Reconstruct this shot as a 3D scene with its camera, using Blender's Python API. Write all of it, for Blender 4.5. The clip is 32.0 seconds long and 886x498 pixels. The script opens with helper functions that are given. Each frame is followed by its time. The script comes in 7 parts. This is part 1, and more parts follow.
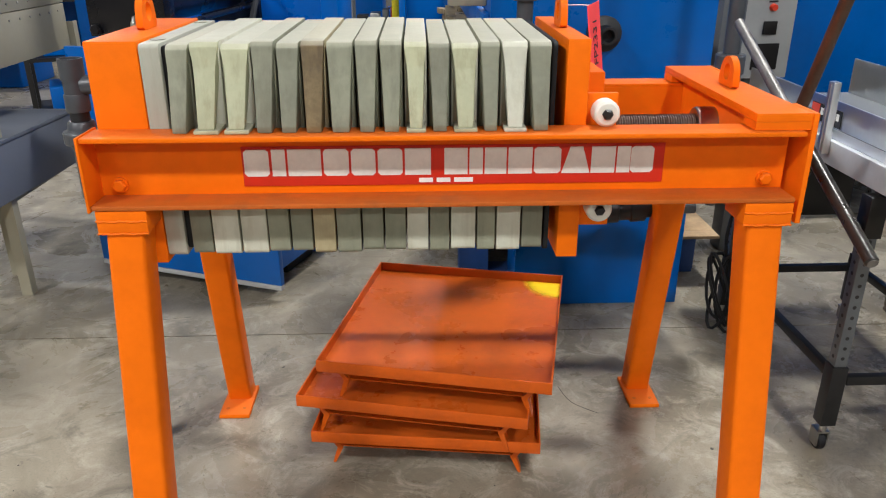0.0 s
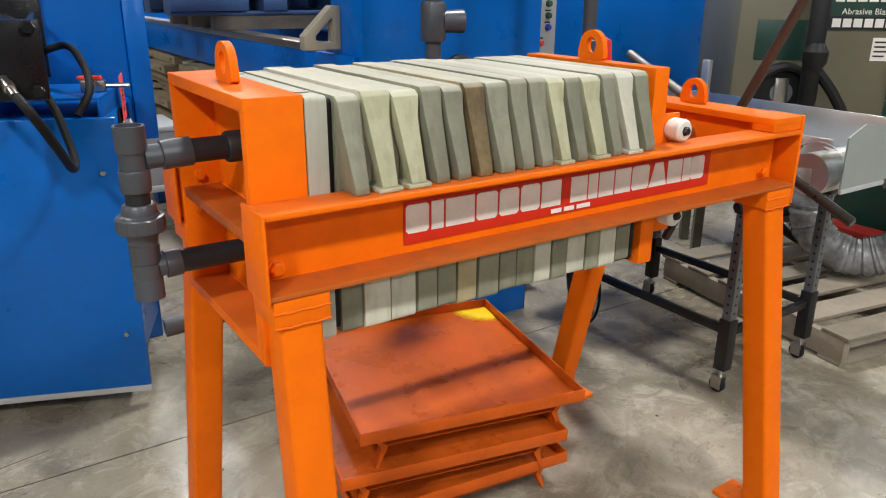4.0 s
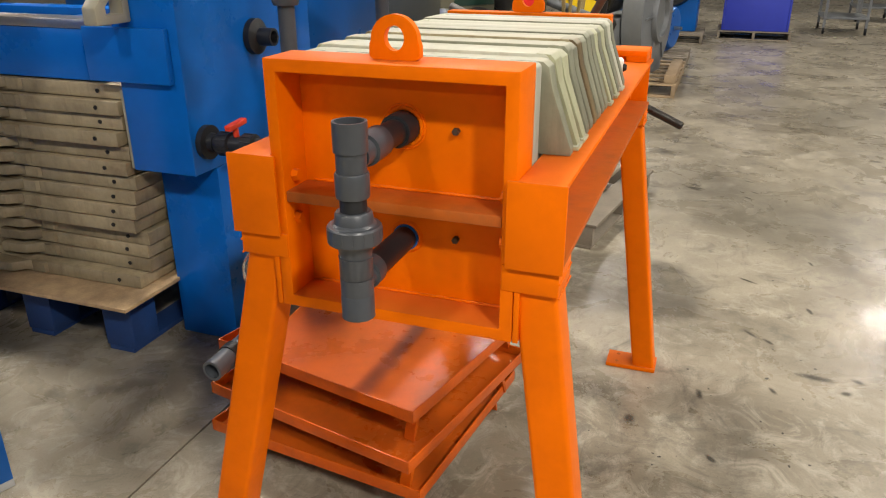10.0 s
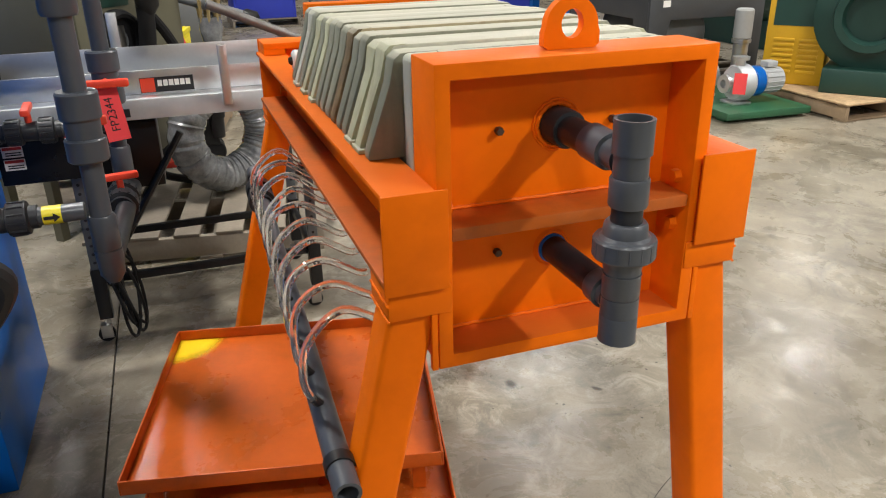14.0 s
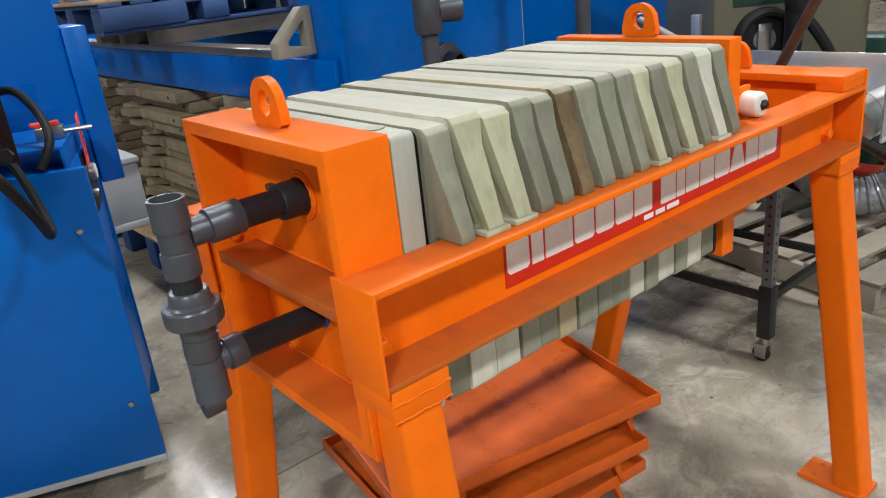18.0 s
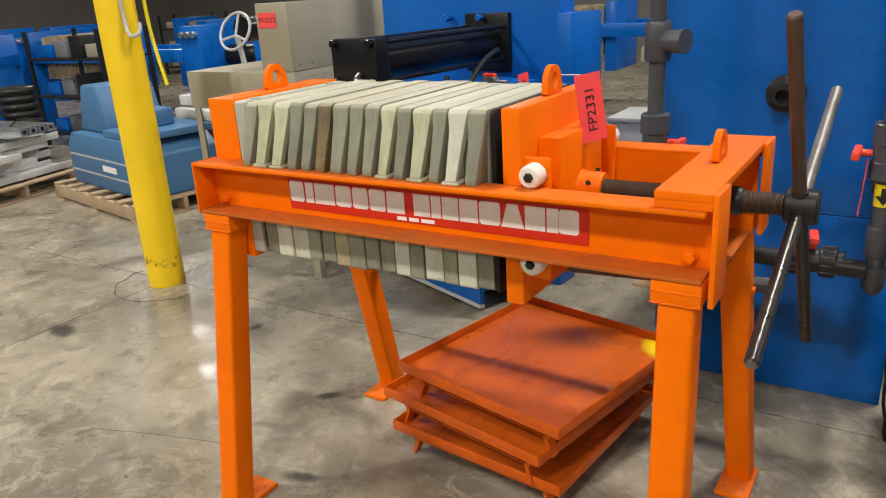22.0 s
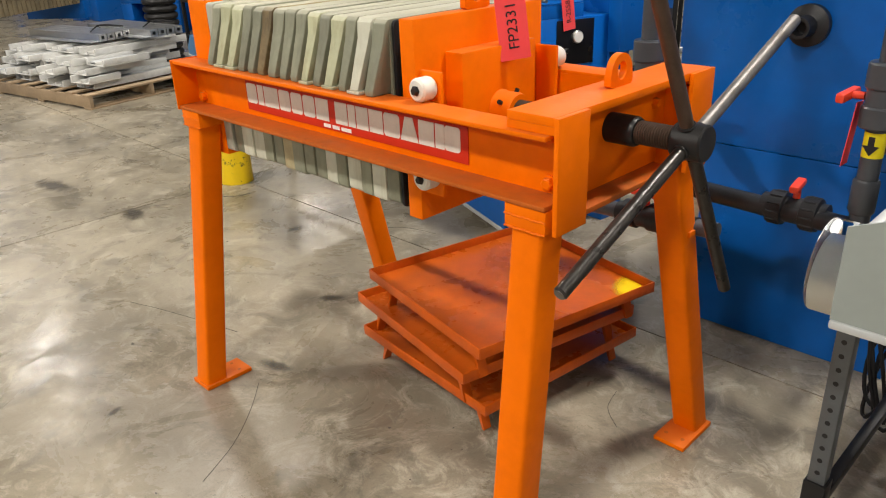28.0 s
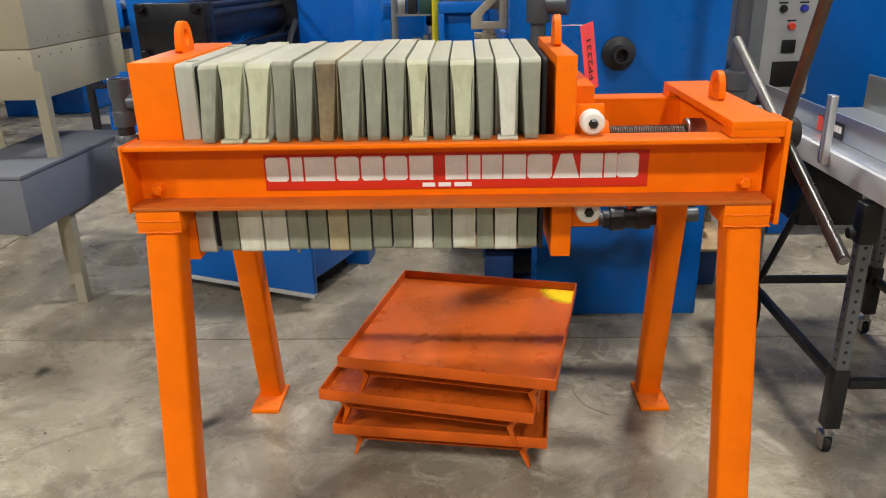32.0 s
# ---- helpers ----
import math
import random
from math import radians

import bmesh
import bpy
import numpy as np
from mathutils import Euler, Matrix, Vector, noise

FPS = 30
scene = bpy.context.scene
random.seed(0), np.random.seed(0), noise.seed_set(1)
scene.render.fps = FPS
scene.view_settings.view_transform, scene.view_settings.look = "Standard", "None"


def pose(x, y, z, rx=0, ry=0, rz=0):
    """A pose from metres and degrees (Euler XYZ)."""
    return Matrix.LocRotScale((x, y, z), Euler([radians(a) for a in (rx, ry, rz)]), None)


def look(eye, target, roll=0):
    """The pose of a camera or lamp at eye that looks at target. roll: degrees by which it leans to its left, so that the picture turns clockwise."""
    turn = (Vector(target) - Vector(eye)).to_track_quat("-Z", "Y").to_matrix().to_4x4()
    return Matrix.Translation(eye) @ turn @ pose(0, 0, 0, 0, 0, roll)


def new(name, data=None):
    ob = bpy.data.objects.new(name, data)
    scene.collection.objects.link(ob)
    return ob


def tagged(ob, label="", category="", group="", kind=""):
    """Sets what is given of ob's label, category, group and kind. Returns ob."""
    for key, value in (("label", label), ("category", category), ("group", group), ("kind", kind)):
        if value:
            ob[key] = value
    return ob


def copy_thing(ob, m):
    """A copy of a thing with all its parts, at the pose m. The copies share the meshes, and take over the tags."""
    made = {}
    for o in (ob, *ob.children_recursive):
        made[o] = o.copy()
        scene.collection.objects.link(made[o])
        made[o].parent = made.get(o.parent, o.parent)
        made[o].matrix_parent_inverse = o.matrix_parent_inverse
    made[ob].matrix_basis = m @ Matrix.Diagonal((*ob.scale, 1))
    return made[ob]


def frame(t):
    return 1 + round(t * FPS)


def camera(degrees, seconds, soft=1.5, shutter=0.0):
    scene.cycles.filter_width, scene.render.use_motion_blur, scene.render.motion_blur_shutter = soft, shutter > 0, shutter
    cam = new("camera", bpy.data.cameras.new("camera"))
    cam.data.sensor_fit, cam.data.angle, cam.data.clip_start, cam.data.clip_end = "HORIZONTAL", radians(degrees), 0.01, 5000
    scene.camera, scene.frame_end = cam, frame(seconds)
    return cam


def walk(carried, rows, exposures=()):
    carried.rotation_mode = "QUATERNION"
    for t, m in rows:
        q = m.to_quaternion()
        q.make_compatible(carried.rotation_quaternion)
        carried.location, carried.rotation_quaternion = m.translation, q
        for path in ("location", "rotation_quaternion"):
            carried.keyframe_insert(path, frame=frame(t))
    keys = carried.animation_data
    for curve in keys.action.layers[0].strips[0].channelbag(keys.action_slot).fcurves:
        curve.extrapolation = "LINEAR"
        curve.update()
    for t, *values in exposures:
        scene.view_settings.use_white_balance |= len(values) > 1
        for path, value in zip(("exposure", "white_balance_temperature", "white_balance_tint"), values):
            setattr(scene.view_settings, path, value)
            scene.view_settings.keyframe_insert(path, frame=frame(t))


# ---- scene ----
cam = camera(61.1, 32.0, 1.1)
PATH = [
    (0, (0.373, -1.566, 1.522), (0.434, 0.279, 0.753), -0.1),
    (0.5, (0.27, -1.52, 1.519), (0.41, 0.324, 0.758), 0.2),
    (1, (0.123, -1.508, 1.524), (0.423, 0.323, 0.777), 0.6),
    (1.5, (-0.059, -1.51, 1.521), (0.397, 0.293, 0.787), 0.9),
    (2, (-0.207, -1.484, 1.519), (0.371, 0.289, 0.799), 1.2),
    (2.5, (-0.327, -1.395, 1.517), (0.351, 0.351, 0.814), 1.1),
    (4.5, (-0.811, -1.135, 1.502), (0.324, 0.375, 0.845), 0.4),
    (5, (-0.886, -1.051, 1.506), (0.32, 0.401, 0.847), 0.7),
    (5.5, (-0.941, -1.005, 1.508), (0.344, 0.376, 0.842), 1),
    (6, (-1.039, -0.972, 1.524), (0.301, 0.344, 0.835), 1.2),
    (6.5, (-1.142, -0.906, 1.508), (0.248, 0.347, 0.802), 1.1),
    (7, (-1.193, -0.886, 1.514), (0.231, 0.317, 0.79), 1.2),
    (7.5, (-1.215, -0.878, 1.515), (0.243, 0.279, 0.783), 1.2),
    (8, (-1.267, -0.854, 1.512), (0.231, 0.252, 0.782), 1.3),
    (8.5, (-1.287, -0.763, 1.509), (0.256, 0.281, 0.78), 1.2),
    (9, (-1.31, -0.635, 1.514), (0.304, 0.286, 0.773), 1.1),
    (9.5, (-1.388, -0.475, 1.515), (0.29, 0.314, 0.767), 0.6),
    (10, (-1.467, -0.282, 1.523), (0.271, 0.345, 0.757), -0.1),
    (10.5, (-1.47, -0.096, 1.522), (0.327, 0.361, 0.772), -0.7),
    (11, (-1.425, 0.091, 1.534), (0.4, 0.38, 0.769), -1.3),
    (11.5, (-1.421, 0.315, 1.557), (0.415, 0.359, 0.764), -1.3),
    (12, (-1.399, 0.487, 1.551), (0.439, 0.355, 0.773), -1.0),
    (12.5, (-1.33, 0.631, 1.548), (0.491, 0.317, 0.783), -1.2),
    (13, (-1.297, 0.742, 1.531), (0.475, 0.222, 0.763), -1.0),
    (13.5, (-1.282, 0.818, 1.5), (0.446, 0.201, 0.703), -0.7),
    (15.5, (-1.339, 0.558, 1.537), (0.471, 0.265, 0.738), -6.2),
    (16, (-1.402, 0.289, 1.556), (0.399, 0.398, 0.693), -6.0),
    (16.5, (-1.328, 0.034, 1.563), (0.41, 0.55, 0.719), -4.9),
    (17, (-1.210, -0.254, 1.565), (0.367, 0.666, 0.749), -6.9),
    (17.5, (-1.03, -0.581, 1.561), (0.336, 0.655, 0.782), -6.3),
    (18, (-0.781, -0.834, 1.55), (0.369, 0.631, 0.822), -6.3),
    (18.5, (-0.493, -1.105, 1.565), (0.39, 0.55, 0.871), -6),
    (19, (-0.214, -1.357, 1.582), (0.389, 0.436, 0.932), -6.1),
    (19.5, (0.091, -1.453, 1.551), (0.391, 0.429, 0.944), -5.3),
    (20, (0.413, -1.548, 1.571), (0.379, 0.332, 0.889), -4.5),
    (20.5, (0.709, -1.652, 1.585), (0.394, 0.18, 0.846), -4.4),
    (21, (0.978, -1.611, 1.575), (0.422, 0.177, 0.873), -2.8),
    (21.5, (1.224, -1.541, 1.592), (0.443, 0.174, 0.922), -3.8),
    (22, (1.503, -1.535, 1.595), (0.474, 0.052, 0.942), -3.5),
    (22.5, (1.654, -1.447, 1.575), (0.499, 0.052, 0.926), -2.3),
    (23, (1.754, -1.324, 1.57), (0.524, 0.109, 0.91), -1.3),
    (23.5, (1.891, -1.244, 1.558), (0.574, 0.093, 0.866), -1.1),
    (24, (1.972, -1.191, 1.55), (0.61, 0.086, 0.835), -1.2),
    (24.5, (1.995, -1.158, 1.547), (0.627, 0.103, 0.814), -1.5),
    (26.5, (2.027, -1.141, 1.551), (0.649, 0.119, 0.834), -2.5),
    (27, (2.021, -1.157, 1.535), (0.659, 0.101, 0.786), -2.4),
    (27.5, (2.016, -1.175, 1.528), (0.687, 0.098, 0.745), -2.4),
    (28, (2.014, -1.187, 1.541), (0.712, 0.095, 0.728), -2.3),
    (28.5, (1.932, -1.302, 1.556), (0.752, 0.105, 0.765), -1.8),
    (29, (1.722, -1.482, 1.567), (0.704, 0.064, 0.809), -1.6),
    (29.5, (1.525, -1.45, 1.528), (0.633, 0.191, 0.811), -1.4),
    (30, (1.168, -1.616, 1.563), (0.559, 0.16, 0.872), -0.1),
    (30.5, (0.929, -1.716, 1.58), (0.466, 0.106, 0.895), -1.8),
    (31, (0.672, -1.755, 1.525), (0.428, 0.119, 0.872), -1.7),
    (31.5, (0.569, -1.716, 1.529), (0.401, 0.152, 0.835), -2),
    (32, (0.482, -1.733, 1.524), (0.413, 0.136, 0.816), -1.3),
]
GAIN = [(0, 0.0, 5950, 10), (3.5, -0.03, 6000, 10), (6, -0.03, 6600, 10), (9, 0.03, 6600, 10), (13, 0.03, 6500, 10), (15.5, 0.0, 5800, 10), (18, -0.10, 5800, 10), (20, -0.07, 5900, 10), (22, -0.05, 6500, 10), (24.5, -0.07, 6600, 10), (29, -0.03, 6600, 10), (32, -0.04, 6300, 10)]
walk(cam, [(t, look(eye, target, roll)) for t, eye, target, roll in PATH], GAIN)

# ---------------------------------------------------------------- light
world = bpy.data.worlds.new("hall_air")
scene.world = world
world.use_nodes = True
world.node_tree.nodes["Background"].inputs[0].default_value = (0.9, 0.95, 1.0, 1)
world.node_tree.nodes["Background"].inputs[1].default_value = 0.002

LAMP_H = 6.0
LAMPS = [(x, 2.45 if (x, y) == (8.3, 2.0) else y) for x in (-12.0, -4.7, 2.0, 8.3, 15.0) for y in (-9.6, -4.2, 2.0, 8.6)]
LAMP_W = 298.0


# ---------------------------------------------------------------- mesh helpers
def B():
    return bmesh.new()


def box(bm, x0, x1, y0, y1, z0, z1, bev=0.0, m=None):
    vs = [bm.verts.new(p) for p in ((x0, y0, z0), (x1, y0, z0), (x1, y1, z0), (x0, y1, z0),
                                    (x0, y0, z1), (x1, y0, z1), (x1, y1, z1), (x0, y1, z1))]
    fs = [bm.faces.new([vs[i] for i in q]) for q in ((3, 2, 1, 0), (4, 5, 6, 7), (0, 1, 5, 4), (1, 2, 6, 5), (2, 3, 7, 6), (3, 0, 4, 7))]
    if m is not None:
        for v in vs:
            v.co = m @ v.co
    if bev:
        es = list({e for f in fs for e in f.edges})
        bmesh.ops.bevel(bm, geom=es, offset=bev, segments=2, profile=0.5, affect='EDGES', clamp_overlap=True)
    return bm


def basis(d):
    d = Vector(d).normalized()
    a = Vector((0, 0, 1)) if abs(d.z) < 0.9 else Vector((1, 0, 0))
    u = d.cross(a).normalized()
    return u, d.cross(u).normalized()


def lathe(bm, p0, p1, prof, seg=24, caps=True):
    """prof: pairs (share of the way from p0 to p1, radius)."""
    p0, p1 = Vector(p0), Vector(p1)
    u, w = basis(p1 - p0)
    rings = []
    for f, r in prof:
        c = p0.lerp(p1, f)
        rings.append([bm.verts.new(c + r * (math.cos(2 * math.pi * k / seg) * u + math.sin(2 * math.pi * k / seg) * w)) for k in range(seg)])
    for a, b in zip(rings, rings[1:]):
        for k in range(seg):
            bm.faces.new((a[k], a[(k + 1) % seg], b[(k + 1) % seg], b[k]))
    if caps:
        bm.faces.new(list(reversed(rings[0])))
        bm.faces.new(rings[-1])
    return bm


def cyl(bm, p0, p1, r, seg=24, bev=0.0):
    n = max((Vector(p1) - Vector(p0)).length, 1e-6)
    if bev:
        f = min(bev / n, 0.4)
        return lathe(bm, p0, p1, ((0, r - bev), (f, r), (1 - f, r), (1, r - bev)), seg)
    return lathe(bm, p0, p1, ((0, r), (1, r)), seg)


def pipe(bm, p0, p1, r, wall=0.006, seg=24):
    """A short length of pipe, open at p1, with a dark bore."""
    n = (Vector(p1) - Vector(p0)).length
    d = 1 - min(0.9, 0.08 / n)
    return lathe(bm, p0, p1, ((0, r), (1, r), (1, r - wall), (d, r - wall)), seg)


def sweep(bm, pts, r, seg=10, closed=False):
    pts = [Vector(p) for p in pts]
    n = len(pts)
    rings, u = [], None
    for i, p in enumerate(pts):
        a = pts[i - 1] if (i > 0 or closed) else p
        b = pts[(i + 1) % n] if (i < n - 1 or closed) else p
        d = (b - a).normalized()
        if u is None:
            u = basis(d)[0]
        u = (u - d * u.dot(d)).normalized()
        w = d.cross(u)
        rings.append([bm.verts.new(p + r * (math.cos(2 * math.pi * k / seg) * u + math.sin(2 * math.pi * k / seg) * w)) for k in range(seg)])
    pairs = list(zip(rings, rings[1:])) + ([(rings[-1], rings[0])] if closed else [])
    for a, b in pairs:
        for k in range(seg):
            bm.faces.new((a[k], a[(k + 1) % seg], b[(k + 1) % seg], b[k]))
    if not closed:
        bm.faces.new(list(reversed(rings[0])))
        bm.faces.new(rings[-1])
    return bm


def curve(ctrl, n=8):
    """Smooth points through the control points."""
    c = [Vector(p) for p in ctrl]
    out = []
    for i in range(len(c) - 1):
        p0, p1, p2, p3 = c[max(i - 1, 0)], c[i], c[i + 1], c[min(i + 2, len(c) - 1)]
        for k in range(n):
            t = k / n
            out.append(0.5 * ((2 * p1) + (p2 - p0) * t + (2 * p0 - 5 * p1 + 4 * p2 - p3) * t * t + (3 * p1 - p0 - 3 * p2 + p3) * t ** 3))
    return out + [c[-1]]


def prism(bm, poly, axis, a0, a1, bev=0.0):
    """A polygon (pairs) extruded along an axis: 'x' takes (y, z), 'y' takes (x, z), 'z' takes (x, y)."""
    def at(p, a):
        return {"x": (a, p[0], p[1]), "y": (p[0], a, p[1]), "z": (p[0], p[1], a)}[axis]
    lo = [bm.verts.new(at(p, a0)) for p in poly]
    hi = [bm.verts.new(at(p, a1)) for p in poly]
    n = len(poly)
    fs = [bm.faces.new(lo), bm.faces.new(list(reversed(hi)))]
    for k in range(n):
        fs.append(bm.faces.new((lo[k], hi[k], hi[(k + 1) % n], lo[(k + 1) % n])))
    bmesh.ops.recalc_face_normals(bm, faces=fs)
    if bev:
        bmesh.ops.bevel(bm, geom=list({e for f in fs for e in f.edges}), offset=bev, segments=2, profile=0.5, affect='EDGES', clamp_overlap=True)
    return bm


def ringplate(bm, outer, inner, axis, a0, a1):
    """A flat plate with a hole: outer and inner are equally long closed outlines."""
    def at(p, a):
        return {"x": (a, p[0], p[1]), "y": (p[0], a, p[1]), "z": (p[0], p[1], a)}[axis]
    o0, o1 = [bm.verts.new(at(p, a0)) for p in outer], [bm.verts.new(at(p, a1)) for p in outer]
    i0, i1 = [bm.verts.new(at(p, a0)) for p in inner], [bm.verts.new(at(p, a1)) for p in inner]
    n = len(outer)
    fs = []
    for k in range(n):
        j = (k + 1) % n
        for q in ((o0[k], o0[j], i0[j], i0[k]), (o1[k], i1[k], i1[j], o1[j]), (o0[k], o1[k], o1[j], o0[j]), (i0[k], i0[j], i1[j], i1[k])):
            fs.append(bm.faces.new(q))
    bmesh.ops.recalc_face_normals(bm, faces=fs)
    return bm


def mesh_of(name, bm, material, smooth=32):
    me = bpy.data.meshes.new(name)
    bm.to_mesh(me)
    bm.free()
    me.materials.append(material)
    me.shade_smooth()
    me.set_sharp_from_angle(angle=radians(smooth))
    return me


def thing(name, label, category, at=(0, 0, 0), rz=0.0, group=""):
    ob = new(name)
    ob.empty_display_size = 0.1
    ob.matrix_basis = pose(*at, 0, 0, rz)
    return tagged(ob, label, category, group)


def part(name, bm, material, parent, label="", smooth=32):
    ob = new(name, mesh_of(name, bm, material, smooth))
    ob.parent = parent
    return tagged(ob, label) if label else ob


def solid(name, bm, material, label, category, at=(0, 0, 0), rz=0.0, group="", kind="", smooth=32):
    ob = new(name, mesh_of(name, bm, material, smooth))
    ob.matrix_basis = pose(*at, 0, 0, rz)
    return tagged(ob, label, category, group, kind)


# ---------------------------------------------------------------- materials
def mat(name, col, rough=0.5, metal=0.0, var=0.12, scale=6.0, grime=0.0, grime_col=(0.05, 0.045, 0.04), grime_scale=2.5, bump=0.0, bump_scale=60.0, rvar=0.12, shift=0.0, coat=0.0, spec=0.5, streak=0.0, streak_col=(0.06, 0.055, 0.045), top_mix=0.0, top_col=(0.43, 0.415, 0.325)):
    m = bpy.data.materials.new(name)
    m.use_nodes = True
    nt = m.node_tree
    N, L = nt.nodes, nt.links
    bs = N["Principled BSDF"]
    bs.inputs["Metallic"].default_value = metal
    bs.inputs["Specular IOR Level"].default_value = spec
    bs.inputs["Coat Weight"].default_value = coat
    tc = N.new("ShaderNodeTexCoord")
    oi = N.new("ShaderNodeObjectInfo")
    off = N.new("ShaderNodeVectorMath")
    off.operation = "MULTIPLY_ADD"
    off.inputs[1].default_value = (1, 1, 1)
    L.new(tc.outputs["Object"], off.inputs[0])
    rnd = N.new("ShaderNodeMath")
    rnd.operation = "MULTIPLY"
    rnd.inputs[1].default_value = 37.0
    L.new(oi.outputs["Random"], rnd.inputs[0])
    L.new(rnd.outputs[0], off.inputs[2])
    n1 = N.new("ShaderNodeTexNoise")
    n1.inputs["Scale"].default_value, n1.inputs["Detail"].default_value, n1.inputs["Roughness"].default_value = scale, 6, 0.6
    L.new(off.outputs[0], n1.inputs["Vector"])
    n2 = N.new("ShaderNodeTexNoise")
    n2.inputs["Scale"].default_value, n2.inputs["Detail"].default_value = scale * 9, 4
    L.new(off.outputs[0], n2.inputs["Vector"])
    mix = N.new("ShaderNodeMath")
    mix.operation = "MULTIPLY_ADD"
    mix.inputs[1].default_value = 0.35
    L.new(n2.outputs["Fac"], mix.inputs[0])
    L.new(n1.outputs["Fac"], mix.inputs[2])
    hsv = N.new("ShaderNodeHueSaturation")
    hsv.inputs["Color"].default_value = (*col, 1)
    vr = N.new("ShaderNodeMapRange")
    vr.inputs["From Min"].default_value, vr.inputs["From Max"].default_value = 0.35, 1.0
    vr.inputs["To Min"].default_value, vr.inputs["To Max"].default_value = 1 - var, 1 + var
    L.new(mix.outputs[0], vr.inputs["Value"])
    if shift:
        sh = N.new("ShaderNodeMapRange")
        sh.inputs["To Min"].default_value, sh.inputs["To Max"].default_value = -shift, shift
        L.new(oi.outputs["Random"], sh.inputs["Value"])
        ad = N.new("ShaderNodeMath")
        L.new(vr.outputs[0], ad.inputs[0])
        L.new(sh.outputs[0], ad.inputs[1])
        L.new(ad.outputs[0], hsv.inputs["Value"])
    else:
        L.new(vr.outputs[0], hsv.inputs["Value"])
    out = hsv.outputs["Color"]
    if grime:
        n3 = N.new("ShaderNodeTexNoise")
        n3.inputs["Scale"].default_value, n3.inputs["Detail"].default_value, n3.inputs["Roughness"].default_value = grime_scale, 8, 0.68
        L.new(off.outputs[0], n3.inputs["Vector"])
        gr = N.new("ShaderNodeMapRange")
        gr.inputs["From Min"].default_value, gr.inputs["From Max"].default_value = (0.48, 0.72) if name != "yellow_paint" else (0.63, 0.66)
        gr.inputs["To Max"].default_value = grime
        L.new(n3.outputs["Fac"], gr.inputs["Value"])
        mx = N.new("ShaderNodeMix")
        mx.data_type = "RGBA"
        L.new(gr.outputs[0], mx.inputs["Factor"])
        L.new(out, mx.inputs["A"])
        mx.inputs["B"].default_value = (*grime_col, 1)
        out = mx.outputs["Result"]
    if streak:
        st = N.new("ShaderNodeVectorMath")
        st.operation = "MULTIPLY"
        st.inputs[1].default_value = (26, 26, 3.0)
        L.new(off.outputs[0], st.inputs[0])
        n4 = N.new("ShaderNodeTexNoise")
        n4.inputs["Scale"].default_value, n4.inputs["Detail"].default_value, n4.inputs["Roughness"].default_value = 1.0, 6, 0.65
        L.new(st.outputs[0], n4.inputs["Vector"])
        sr = N.new("ShaderNodeMapRange")
        sr.inputs["From Min"].default_value, sr.inputs["From Max"].default_value = 0.50, 0.74
        sr.inputs["To Max"].default_value = streak
        L.new(n4.outputs["Fac"], sr.inputs["Value"])
        sm = N.new("ShaderNodeMix")
        sm.data_type = "RGBA"
        L.new(sr.outputs[0], sm.inputs["Factor"])
        L.new(out, sm.inputs["A"])
        sm.inputs["B"].default_value = (*streak_col, 1)
        out = sm.outputs["Result"]
    if top_mix:
        # upward faces blend toward a second colour, thinned by the grain
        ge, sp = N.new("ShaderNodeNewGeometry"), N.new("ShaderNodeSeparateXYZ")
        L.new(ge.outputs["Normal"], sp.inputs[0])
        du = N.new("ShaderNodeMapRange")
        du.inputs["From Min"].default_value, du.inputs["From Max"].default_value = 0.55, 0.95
        du.inputs["To Max"].default_value = top_mix
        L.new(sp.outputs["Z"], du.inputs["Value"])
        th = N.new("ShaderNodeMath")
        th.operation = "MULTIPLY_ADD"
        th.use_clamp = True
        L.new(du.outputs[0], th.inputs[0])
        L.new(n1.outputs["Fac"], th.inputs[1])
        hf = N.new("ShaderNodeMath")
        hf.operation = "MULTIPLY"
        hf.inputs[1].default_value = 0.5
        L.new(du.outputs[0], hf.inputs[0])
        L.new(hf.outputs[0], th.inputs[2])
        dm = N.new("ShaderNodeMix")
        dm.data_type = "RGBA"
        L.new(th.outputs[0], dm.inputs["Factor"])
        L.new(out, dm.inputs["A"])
        dm.inputs["B"].default_value = (*top_col, 1)
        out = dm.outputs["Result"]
    L.new(out, bs.inputs["Base Color"])
    rr = N.new("ShaderNodeMapRange")
    rr.inputs["To Min"].default_value, rr.inputs["To Max"].default_value = max(rough - rvar, 0.02), min(rough + rvar, 1)
    L.new(n1.outputs["Fac"], rr.inputs["Value"])
    L.new(rr.outputs[0], bs.inputs["Roughness"])
    if bump:
        nb = N.new("ShaderNodeTexNoise")
        nb.inputs["Scale"].default_value, nb.inputs["Detail"].default_value = bump_scale, 5
        L.new(off.outputs[0], nb.inputs["Vector"])
        bp = N.new("ShaderNodeBump")
        bp.inputs["Strength"].default_value, bp.inputs["Distance"].default_value = bump, 0.004
        L.new(nb.outputs["Fac"], bp.inputs["Height"])
        L.new(bp.outputs["Normal"], bs.inputs["Normal"])
    return m


def glow(name, col, strength):
    m = bpy.data.materials.new(name)
    m.use_nodes = True
    bs = m.node_tree.nodes["Principled BSDF"]
    bs.inputs["Base Color"].default_value = (*col, 1)
    bs.inputs["Emission Color"].default_value = (*col, 1)
    bs.inputs["Emission Strength"].default_value = strength
    return m


